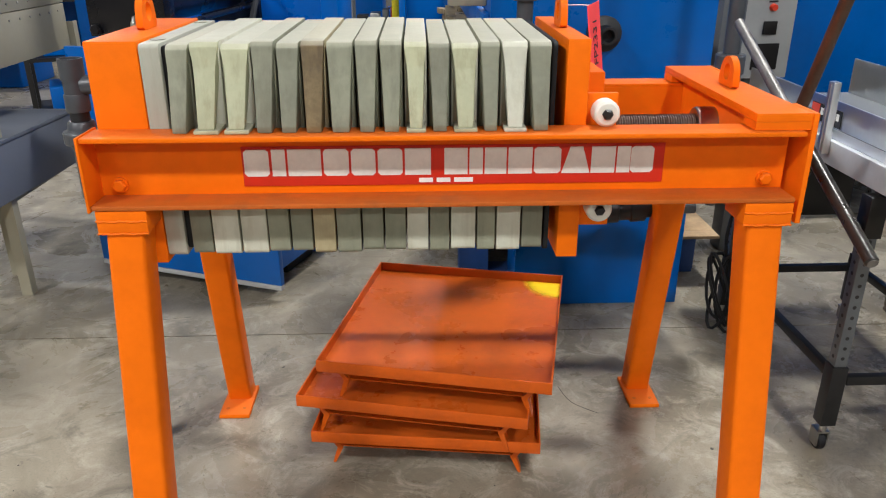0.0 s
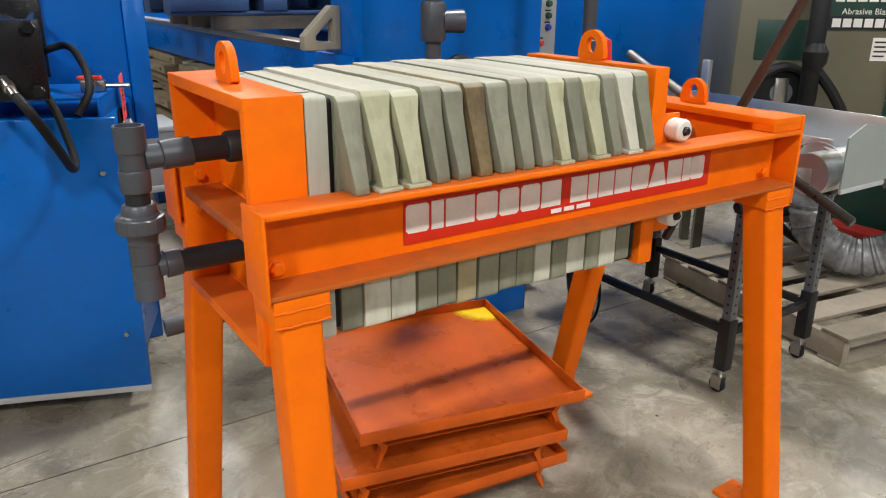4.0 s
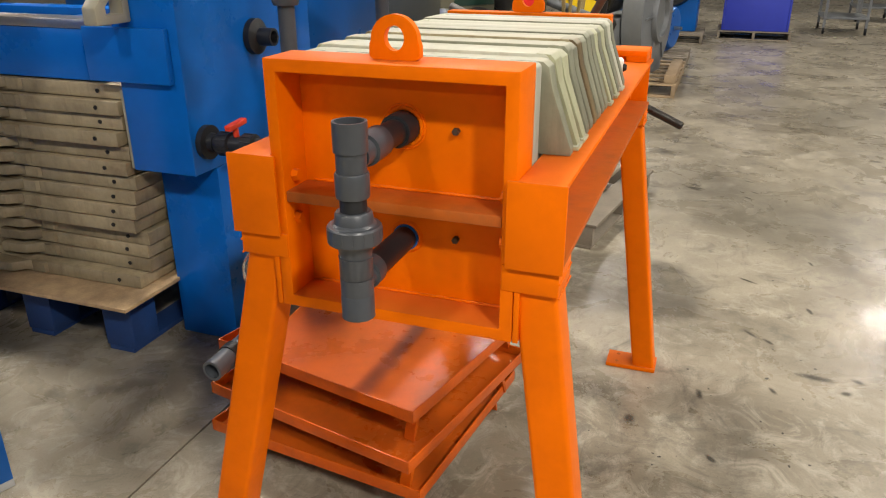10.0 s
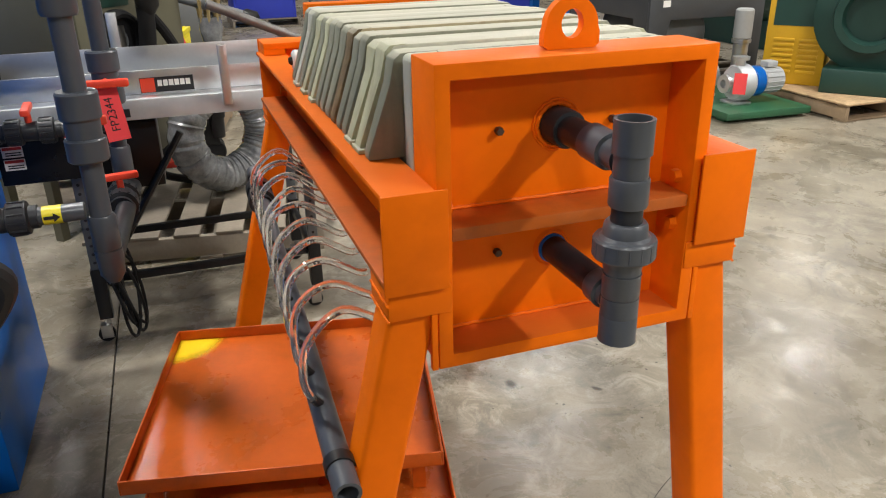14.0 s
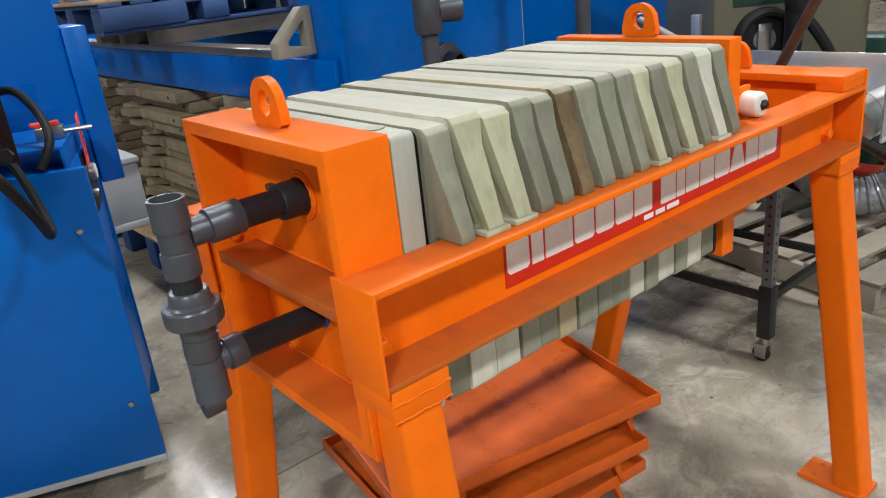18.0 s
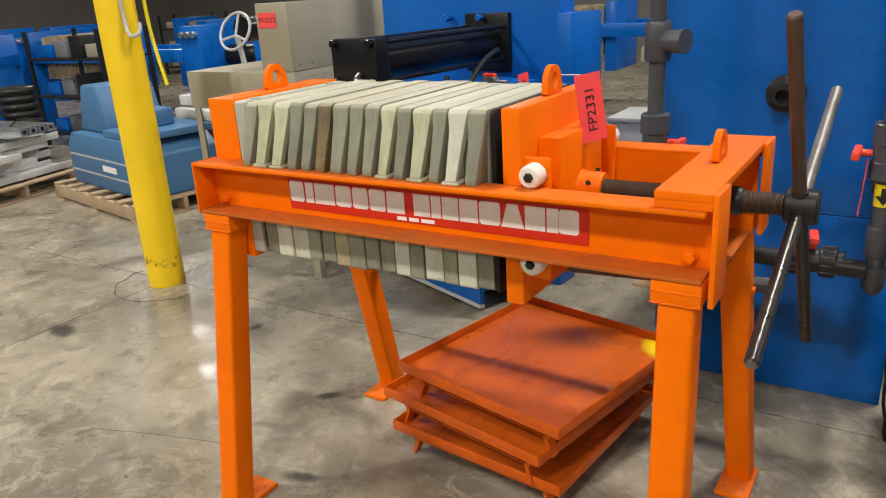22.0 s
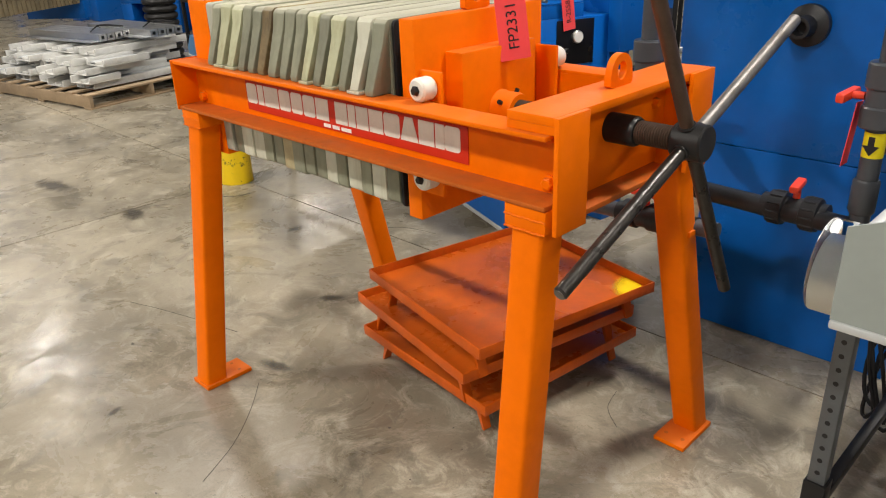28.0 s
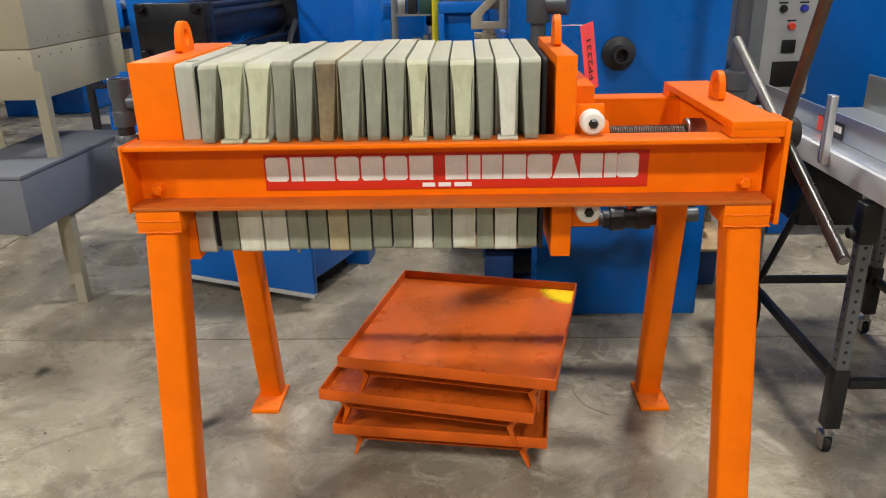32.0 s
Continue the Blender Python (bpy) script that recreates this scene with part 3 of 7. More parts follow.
def rail(name, back):
    def Y(y):
        return 2 * CY - y if back else y

    def bx(bm, x0, x1, ya, yb, z0, z1, bev=0.0):
        ya, yb = sorted((Y(ya), Y(yb)))
        return box(bm, x0, x1, ya, yb, z0, z1, bev)
    t = part(name, bx(B(), XL + 0.006, XR - 0.012, -0.001, 0.006, RB + 0.01, RT - 0.01), ORANGE, press, "orange channel rail with a browner lower flange")
    part("top_flange", bx(B(), XL + 0.006, XR - 0.012, -0.077, 0.006, RT - 0.011, RT, 0.003), ORANGE, t)
    part("bottom_flange", bx(B(), XL + 0.006, XR - 0.012, -0.077, 0.006, RB, RB + 0.011, 0.003), ORANGE_BROWN, t, "darker brown-orange flange")
    part("end_cap", bx(B(), XL, XL + 0.006, -0.081, 0.022, RB - 0.003, RT + 0.002, 0.002), ORANGE, t)
    part("end_plate", bx(B(), XR, XR + 0.012, -0.067, 0.036, 0.945, 1.186, 0.002), ORANGE, t)
    for x in (-0.267, 1.132):
        b = B()
        yb = Y(-0.001)
        s = 1 if back else -1
        lathe(b, (x, yb, 1.030), (x, yb + s * 0.005, 1.030), ((0, 0.017), (1, 0.017)), 20)
        lathe(b, (x, yb + s * 0.005, 1.030), (x, yb + s * 0.018, 1.030), ((0, 0.0145), (0.8, 0.0145), (1, 0.011)), 6)
        part("bolt", b, ORANGE, t, smooth=20)
        b = B()
        lathe(b, (x, yb, 1.125), (x, yb + s * 0.008, 1.125), ((0, 0.010), (1, 0.008)), 6)
        part("bolt", b, ORANGE, t, smooth=20)
    return t


front_rail = rail("front_rail", False)
rear_rail = rail("rear_rail", True)

# the red sign: plain white shapes stand for the maker's name, bars for the number
decal = part("sign_panel", box(B(), -0.004, 0.905, -0.0035, -0.0015, 1.024, 1.111), RED_DECAL, press, "red vinyl sign panel with white block shapes")
SHAPES = ((0.000, 0.053, 1), (0.059, 0.029, 0), (0.093, 0.071, 0), (0.169, 0.054, 1), (0.228, 0.052, 1), (0.285, 0.053, 1), (0.343, 0.056, 0),
          (0.428, 0.050, 0), (0.482, 0.029, 0), (0.515, 0.047, 0), (0.566, 0.052, 0), (0.622, 0.058, 1), (0.682, 0.062, 2), (0.746, 0.052, 0), (0.802, 0.029, 0), (0.832, 0.050, 1), (0.886, 0.0, 0))
for x, w_, kind in SHAPES:
    if not w_:
        continue
    z0, z1 = 1.046, 1.105
    c = 0.006
    if kind == 2:
        poly = [(x, z0), (x + w_, z0), (x + w_ * 0.72, z1), (x + w_ * 0.28, z1)]
    elif kind == 1:
        poly = [(x + c, z0), (x + w_ - c, z0), (x + w_, z0 + c), (x + w_, z1 - c), (x + w_ - c, z1), (x + c, z1), (x, z1 - c), (x, z0 + c)]
    else:
        poly = [(x, z0), (x + w_, z0), (x + w_, z1), (x, z1)]
    part("white_block", prism(B(), poly, "y", -0.0045, -0.0037), WHITE_DECAL, decal, "white vinyl block shape")
for x, w_ in ((0.373, 0.030), (0.411, 0.030), (0.449, 0.041)):
    part("white_bar", box(B(), x, x + w_, -0.0045, -0.0037, 1.029, 1.039), WHITE_INK, decal, "small white bar")

# head box: a plate with flanges that face outwards
HX0, HX1, HT, HB = -0.300, -0.194, 1.328, 0.842
HY0, HY1 = 0.008, 0.480
TH = 0.024
hb_ = ringplate(B(), [(HY0, HB), (HY1, HB), (HY1, HT), (HY0, HT)], [(HY0 + TH, HB + TH), (HY1 - TH, HB + TH), (HY1 - TH, HT - TH), (HY0 + TH, HT - TH)], "x", HX0, HX1)
bmesh.ops.bevel(hb_, geom=[e for e in hb_.edges if len(e.link_faces) == 2 and e.calc_face_angle(0) > 0.5], offset=0.002, segments=2, profile=0.5, affect='EDGES')
head = part("head_box", hb_, ORANGE, press, "orange steel head box with open ribs")
part("head_plate", box(B(), -0.215, HX1 - 0.001, HY0 + TH + 0.0003, HY1 - TH - 0.0003, HB + TH + 0.0003, HT - TH - 0.0003), ORANGE, head)
part("shelf_rib", box(B(), HX0 + 0.003, -0.2155, HY0 + TH + 0.0005, HY1 - TH - 0.0005, 1.060, 1.082, 0.003), ORANGE_BROWN, head, "brown-orange cross rib")
for z in (HB + TH + 0.002, 1.084, 1.058):
    part("weld_bead", sweep(B(), [(-0.2165 - 0.0006 * math.sin(k * 2.1), HY0 + TH + 0.02 + k * (HY1 - HY0 - 2 * TH - 0.04) / 60, z + 0.0006 * math.sin(k * 1.7)) for k in range(61)], 0.0034, 6), ORANGE, head)
for y in (0.142, 0.347):
    for z in (1.204, 0.996):
        b = B()
        cyl(b, (-0.2155, y, z), (-0.228, y, z), 0.0068, 6, 0.0008)
        part("stud", b, STEEL_BROWN, head, "small steel stud")
for y in (HY0 + TH, HY1 - TH):
    for z in (1.105, 1.02):
        s = 1 if y < CY else -1
        part("bolt", lathe(B(), (-0.262, y, z), (-0.262, y + s * 0.012, z), ((0, 0.013), (1, 0.011)), 6), ORANGE, head, smooth=20)


def lug(name, x0, x1, y, zb, parent, k_=1.0):
    """A lifting eye; its plate lies across x or along it."""
    n = 36
    outer, inner = [], []
    for k in range(n):
        a = math.pi / 2 + 2 * math.pi * k / n
        ca, sa = math.cos(a), math.sin(a)
        r = 0.0485 * k_
        z = zb + 0.0365 * k_
        if sa < -0.05:
            q = max(abs(ca) / (0.052 * k_), abs(sa) / (0.036 * k_))
            outer.append((y + ca / q, z + sa / q))
        else:
            outer.append((y + r * ca, z + r * sa))
        inner.append((y + 0.0205 * k_ * ca, z + 0.004 + 0.0235 * k_ * sa))
    b = B()
    ringplate(b, outer, inner, "x", x0, x1)
    return part(name, b, ORANGE, parent, "orange lifting eye", smooth=40)


lug("lifting_eye", -0.254, -0.238, CY, HT, press, 0.9)

# cross beam at the screw end
XB = 1.100
cross = part("cross_beam_web", box(B(), XB, XB + 0.012, 0.0065, 2 * CY - 0.0065, 0.960, 1.168), ORANGE, press, "orange channel cross beam for the screw")
top = [(1.068, -0.064), (1.1855, -0.064), (1.1855, 2 * CY + 0.064), (1.068, 2 * CY + 0.064)]
part("top_flange", prism(B(), top, "z", 1.168, 1.186, 0.001), ORANGE, cross)
part("bottom_flange", box(B(), XB - 0.02, 1.172, 0.040, 2 * CY - 0.040, 0.946, 0.9595, 0.002), ORANGE_BROWN, cross, "brown-orange lower flange")
for y0, y1 in ((-0.060, 0.0), (2 * CY, 2 * CY + 0.060)):
    part("packing", box(B(), 1.0682, 1.1853, y0 - (0.0038 if y0 < 0 else 0), y1 + (0.0038 if y0 > 0 else 0), RT + 0.001, 1.1678), ORANGE, cross)
for y in (0.055, 2 * CY - 0.055):
    part("bolt", lathe(B(), (XB + 0.012, y, 1.11), (XB + 0.026, y, 1.11), ((0, 0.015), (1, 0.012)), 6), ORANGE, cross, smooth=20)
lug("lifting_eye", 1.118, 1.134, CY, 1.186, press, 0.84)


# legs with foot plates; the feet stand wider than the rails
def leg(xt, xb, back):
    def Y(y):
        return 2 * CY - y if back else y
    h = 0.040
    yt, yb = -0.026, ((-0.252 if xt < 0 else -0.264) if back else -0.158)
    z0, z1 = 0.016, 0.965
    b = B()
    vs = []
    for z, yc, x in ((z0, yb, xb), (z1, yt, xt)):
        for dx, dy in ((-h, -h), (h, -h), (h, h), (-h, h)):
            vs.append(b.verts.new((x + dx, Y(yc + dy), z)))
    fs = [b.faces.new([vs[i] for i in q]) for q in ((3, 2, 1, 0), (4, 5, 6, 7), (0, 1, 5, 4), (1, 2, 6, 5), (2, 3, 7, 6), (3, 0, 4, 7))]
    bmesh.ops.recalc_face_normals(b, faces=fs)
    bmesh.ops.bevel(b, geom=[e for e in b.edges if abs(e.verts[0].co.z - e.verts[1].co.z) > 0.5], offset=0.010, segments=3, profile=0.5, affect='EDGES')
    lg = part("leg", b, ORANGE, press, "splayed orange square-tube leg")
    ya, yb2 = sorted((Y(yb - 0.046), Y(yb + 0.136)))
    foot = part("foot_plate", box(B(), xb - 0.051, xb + 0.051, ya, yb2, 0.001, 0.016, 0.002), ORANGE, lg, "orange foot plate with bolt holes")
    for dx in (-0.028, 0.028):
        part("bolt_hole", cyl(B(), (xb + dx, Y(yb + 0.098), 0.0165), (xb + dx, Y(yb + 0.098), 0.0170), 0.0065, 14), ORANGE_BROWN, foot, "darker orange disc for a bolt hole")
    ya, yb2 = sorted((Y(-0.074), Y(0.030)))
    part("leg_cap", box(B(), xt - 0.053, xt + 0.053, ya, yb2, 0.945, RB - 0.0005, 0.003), ORANGE, lg)
    for zw, ph in ((0.9445, 0.0), (0.972, 1.3)):
        part("weld_bead", sweep(B(), [(xt - 0.053 + 0.106 * k / 22, Y(-0.0742), zw + 0.0010 * math.sin(k * 1.9 + ph) + 0.0008 * math.sin(k * 0.7)) for k in range(23)], 0.0024, 6), ORANGE, lg)
    return lg


for xt, xb in ((-0.250, -0.270), (1.122, 1.148)):
    for bk in (False, True):
        leg(xt, xb, bk)
for y0, y1 in ((-0.034, 0.006), (2 * CY - 0.006, 2 * CY + 0.034)):
    part("gusset", box(B(), -0.300, -0.288, y0 + 0.03 if y0 < 0 else y0, y1 if y0 < 0 else y1 - 0.03, 0.842, 0.945, 0.001), ORANGE, press)

# follower plate with its stepped box, rollers and screw
follower = part("follower_plate", box(B(), 0.684, 0.732, 0.008, 0.480, 0.842, 1.328, 0.003), ORANGE, press, "orange follower plate that slides on four rollers")
part("rib_box", box(B(), 0.7325, 0.790, 0.106, 2 * CY - 0.106, 0.92, 1.245, 0.004), ORANGE, follower)
for y0, s in ((0.0, 1), (2 * CY, -1)):
    ya, yb = sorted((y0 + s * 0.020, y0 + s * 0.032))
    part("roller_bracket", box(B(), 0.7325, 0.800, ya, yb, 0.915, 1.215, 0.003), ORANGE, follower)
    for z, rr in ((RT + 0.0285, 0.028), (RB - 0.0295, 0.029)):
        b = B()
        lathe(b, (0.768, y0 - s * 0.026, z), (0.768, y0 + s * 0.018, z), ((0, rr - 0.006), (0.1, rr - 0.001), (0.2, rr), (0.85, rr), (1, rr - 0.003)), 28)
        rl = part("roller", b, NYLON, follower, "white nylon roller with a steel bolt")
        part("axle_bolt", lathe(B(), (0.768, y0 - s * 0.036, z), (0.768, y0 - s * 0.0265, z), ((0, 0.008), (0.6, 0.012), (1, 0.012)), 6), STEEL_DARK, rl, smooth=20)
lug("lifting_eye", 0.700, 0.716, CY, 1.328, follower, 0.87)
SZ = 1.092
b = B()
lathe(b, (0.7905, CY, SZ), (0.850, CY, SZ), ((0, 0.046), (0.15, 0.043), (0.9, 0.043), (1, 0.040)), 28)
boss = part("screw_boss", b, ORANGE, follower)
for a in (60, 150, 250):
    d = Vector((0, math.cos(radians(a)), math.sin(radians(a))))
    c = Vector((0.822, CY, SZ))
    part("set_screw", cyl(B(), c + d * 0.043, c + d * 0.053, 0.006, 6), STEEL_DARK, boss)


def threaded(x0, x1, r):
    n = int((x1 - x0) / 0.006)
    prof = []
    for k in range(n):
        prof += [(k / n, r), ((k + 0.25) / n, r - 0.0035), ((k + 0.6) / n, r - 0.0035), ((k + 0.85) / n, r)]
    prof.append((1, r))
    return lathe(B(), (x0, CY, SZ), (x1, CY, SZ), prof, 20)


screw = part("screw", threaded(0.8505, 1.285, 0.0265), STEEL_BROWN, press, "oily threaded steel screw", smooth=25)
part("nut_collar", lathe(B(), (1.052, CY, SZ), (1.0995, CY, SZ), ((0, 0.040), (0.06, 0.043), (1, 0.043)), 32), STEEL, press, "round steel nut collar")
part("screw_sleeve", lathe(B(), (1.1125, CY, SZ), (1.185, CY, SZ), ((0, 0.034), (0.9, 0.034), (1, 0.030)), 28), STEEL_DARK, press, "black screw sleeve")
hub = part("wheel_hub", lathe(B(), (1.274, CY, SZ), (1.344, CY, SZ), ((0, 0.036), (0.06, 0.040), (0.94, 0.040), (1, 0.036)), 32), STEEL_DARK, press, "black hub of the hand wheel")
HC = Vector((1.306, CY, SZ))
for lo, hi, mats_, nm in (((1.298, -0.190, 0.902), (1.316, 0.690, 1.288), (STEEL_GREASY, STEEL_BAR), "steel turning bar, blackened by grease"), ((1.328, 0.458, 0.672), (1.288, 0.028, 1.516), (STEEL_GREASY, STEEL_BROWN), "dark brown steel turning bar")):
    for end, m_ in zip((lo, hi), mats_):
        d = (Vector(end) - HC).normalized()
        st = HC + d * 0.039
        b = B()
        L_ = (Vector(end) - st).length
        lathe(b, st, end, ((0, 0.0148), (1 - 0.004 / L_, 0.0148), (1, 0.0115)), 20)
        br = part("turning_bar", b, m_, hub, nm)
        if m_ is STEEL_GREASY and end[1] < 0:
            part("worn_tip", cyl(B(), Vector(end) - d * 0.0005, Vector(end) + d * 0.0012, 0.0112, 18), STEEL_BAR, br, "worn bright bar end")
        part("weld_bead", sweep(B(), [st + d * 0.002 + 0.0158 * (math.cos(a * 0.5236) * basis(d)[0] + math.sin(a * 0.5236) * basis(d)[1]) for a in range(12)], 0.0035, 6, True), STEEL_DARK, br)

# feed pipework on the head
feed = part("feed_pipe", cyl(B(), (-0.2155, CY, 1.204), (-0.330, CY, 1.204), 0.0235, 24), PVC_DARK, press, "dark grey plastic feed pipework with a union")
part("pipe_socket", lathe(B(), (-0.2155, CY, 1.204), (-0.262, CY, 1.204), ((0, 0.031), (0.9, 0.031), (1, 0.029)), 28), PVC_DARK, feed)
b = B()
for rr_, th_ in ((0.035, 0.0045), (0.041, 0.0024)):
    sweep(b, [(-0.2165 + 0.0008 * math.sin(1.9 * k), CY + (rr_ + 0.0009 * math.sin(2.7 * k)) * math.cos(2 * math.pi * k / 48), 1.204 + (rr_ + 0.0009 * math.sin(2.7 * k)) * math.sin(2 * math.pi * k / 48)) for k in range(48)], th_, 7, True)
part("weld_ring", b, ORANGE, feed, "lumpy painted weld bead")
part("feed_pipe", cyl(B(), (-0.2155, CY, 0.988), (-0.400, CY, 0.988), 0.0235, 24), PVC_DARK, feed)
part("weld_ring", lathe(B(), (-0.2153, CY, 0.988), (-0.220, CY, 0.988), ((0, 0.034), (1, 0.030)), 32), ORANGE, feed)
part("blue_seal", lathe(B(), (-0.2205, CY, 0.988), (-0.226, CY, 0.988), ((0, 0.0264), (1, 0.0254)), 28), BLUE, feed, "blue seal ring")
PX = -0.436
tee = part("tee", lathe(B(), (PX, CY, 1.180), (PX, CY, 1.2135), ((0, 0.0250), (1, 0.0250)), 28), PVC, feed)
part("open_socket", pipe(B(), (PX, CY, 1.2135), (PX, CY, 1.262), 0.0282, 0.0045, 28), PVC, feed, "open pipe socket")
part("tee_branch", lathe(B(), (PX + 0.020, CY, 1.200), (-0.330, CY, 1.204), ((0, 0.0225), (0.35, 0.0225), (0.37, 0.0278), (0.92, 0.0278), (1, 0.028)), 28), PVC, feed)
part("tee_collar", lathe(B(), (PX, CY, 1.138), (PX, CY, 1.180), ((0, 0.0268), (0.08, 0.0282), (0.92, 0.0282), (1, 0.0268)), 28), PVC, feed)
part("riser_pipe", cyl(B(), (PX, CY, 1.112), (PX, CY, 1.1378), 0.0225, 24), PVC_DARK, feed)
b = B()
lathe(b, (PX, CY, 1.036), (PX, CY, 1.115), ((0, 0.027), (0.18, 0.029), (0.30, 0.034), (0.32, 0.0435), (0.36, 0.0455), (0.66, 0.0455), (0.70, 0.0435), (0.71, 0.037), (0.76, 0.033), (0.95, 0.031), (1, 0.028)), 40)
nut = part("union_nut", b, PVC, feed, "ribbed grey union nut")
for k in range(16):
    a = 2 * math.pi * k / 16
    p = Vector((PX + 0.0448 * math.cos(a), CY + 0.0448 * math.sin(a), 1.0765))
    part("grip_rib", sweep(B(), [p - Vector((0, 0, 0.010)), p + Vector((0, 0, 0.010))], 0.0014, 5), PVC, nut)
part("tail_collar", lathe(B(), (PX, CY, 0.998), (PX, CY, 1.0358), ((0, 0.0268), (0.06, 0.0282), (0.94, 0.0282), (1, 0.029)), 28), PVC, feed)
part("lower_tee", lathe(B(), (PX, CY, 0.968), (PX, CY, 0.9978), ((0, 0.028), (1, 0.028)), 28), PVC, feed)
part("elbow", lathe(B(), (PX + 0.020, CY, 0.986), (-0.372, CY, 0.988), ((0, 0.0225), (0.30, 0.0225), (0.34, 0.0278), (0.92, 0.0278), (1, 0.027)), 24), PVC, feed)
part("tail_socket", lathe(B(), (PX, CY, 0.925), (PX, CY, 0.9678), ((0, 0.029), (0.06, 0.0282), (0.94, 0.0282), (1, 0.0268)), 28), PVC, feed)

# discharge pipe behind the plates, with its clear hoses
man = part("discharge_pipe", pipe(B(), (1.225, 0.612, 0.748), (-0.335, 0.652, 0.668), 0.0235), PVC, press, "grey plastic discharge pipe along the rear legs")
P0, P1 = Vector((-0.335, 0.652, 0.668)), Vector((1.225, 0.612, 0.748))
for k in range(10):
    f = 0.14 + k * 0.064
    c = P0.lerp(P1, f)
    x = c.x
    ctrl = [(x, c.y + 0.012, c.z + 0.024), (x - 0.012, c.y + 0.032, c.z + 0.080), (x - 0.03 + 0.012 * (k % 2), c.y + 0.022, c.z + 0.165 + 0.01 * (k % 3)), (x - 0.02, c.y - 0.045, c.z + 0.215), (x, 2 * CY + 0.022, c.z + 0.165), (x + 0.01, 2 * CY - 0.01, 0.885)]
    part("clear_hose", sweep(B(), curve(ctrl, 6), 0.0078, 8), CLEAR_HOSE, man, "clear plastic hose")
    part("hose_barb", cyl(B(), (x, c.y + 0.005, c.z + 0.02), (x, c.y + 0.018, c.z + 0.036), 0.009, 10), PVC_DARK, man)
c = P0.lerp(P1, 0.86)
d = (P1 - P0).normalized()
part("valve_body", lathe(B(), c - d * 0.085, c + d * 0.085, ((0, 0.030), (0.12, 0.030), (0.13, 0.040), (0.38, 0.040), (0.4, 0.034), (0.6, 0.034), (0.62, 0.040), (0.87, 0.040), (0.88, 0.030), (1, 0.030)), 24), PVC_DARK, man, "black union ball valve")
b = B()
cyl(b, c + Vector((0, 0, 0.03)), c + Vector((0, 0, 0.058)), 0.011, 12)
box(b, c.x - 0.045, c.x + 0.045, c.y - 0.011, c.y + 0.011, c.z + 0.0585, c.z + 0.074, 0.004)
part("valve_lever", b, RED, man, "red valve lever")
for f in (0.045, 0.955):
    c = P0.lerp(P1, f)
    part("pipe_clamp", lathe(B(), c - d * 0.012, c + d * 0.012, ((0, 0.027), (1, 0.027)), 20), STEEL_DARK, man)
    part("pipe_bracket", box(B(), c.x - 0.02, c.x + 0.02, 0.560, c.y - 0.018, c.z - 0.012, c.z + 0.002), ORANGE, man)

# ---------------------------------------------------------------- filter plates on the rails
EDGES = (-0.192, -0.137, -0.088, -0.026, 0.035, 0.085, 0.135, 0.187, 0.2445, 0.2945, 0.3445, 0.395, 0.442, 0.501, 0.545, 0.602, 0.652)
KINDS = "lgppggbgggpgpgwg"
MATS = {"l": PLATE_LIGHT, "w": PLATE_WHITE, "g": PLATE_GREY, "p": PLATE_PALE, "b": PLATE_BROWN}
BODY_MATS = {**MATS, "p": PLATE_WHITE, "b": PLATE_TAN}
WORDS_OF = {"l": "", "w": "off-white plastic filter plate hanging on the rails", "g": "grey-green plastic filter plate hanging on the rails", "p": "pale yellow-green plastic filter plate hanging on the rails", "b": "brown-stained plastic filter plate hanging on the rails"}


def rounded(x0, x1, z0, z1, r, n=4):
    out = []
    for cx, cz, a0 in ((x1 - r, z1 - r, 0), (x0 + r, z1 - r, 90), (x0 + r, z0 + r, 180), (x1 - r, z0 + r, 270)):
        for k in range(n + 1):
            a = radians(a0 + 90 * k / n)
            out.append((cx + r * math.cos(a), cz + r * math.sin(a)))
    return out


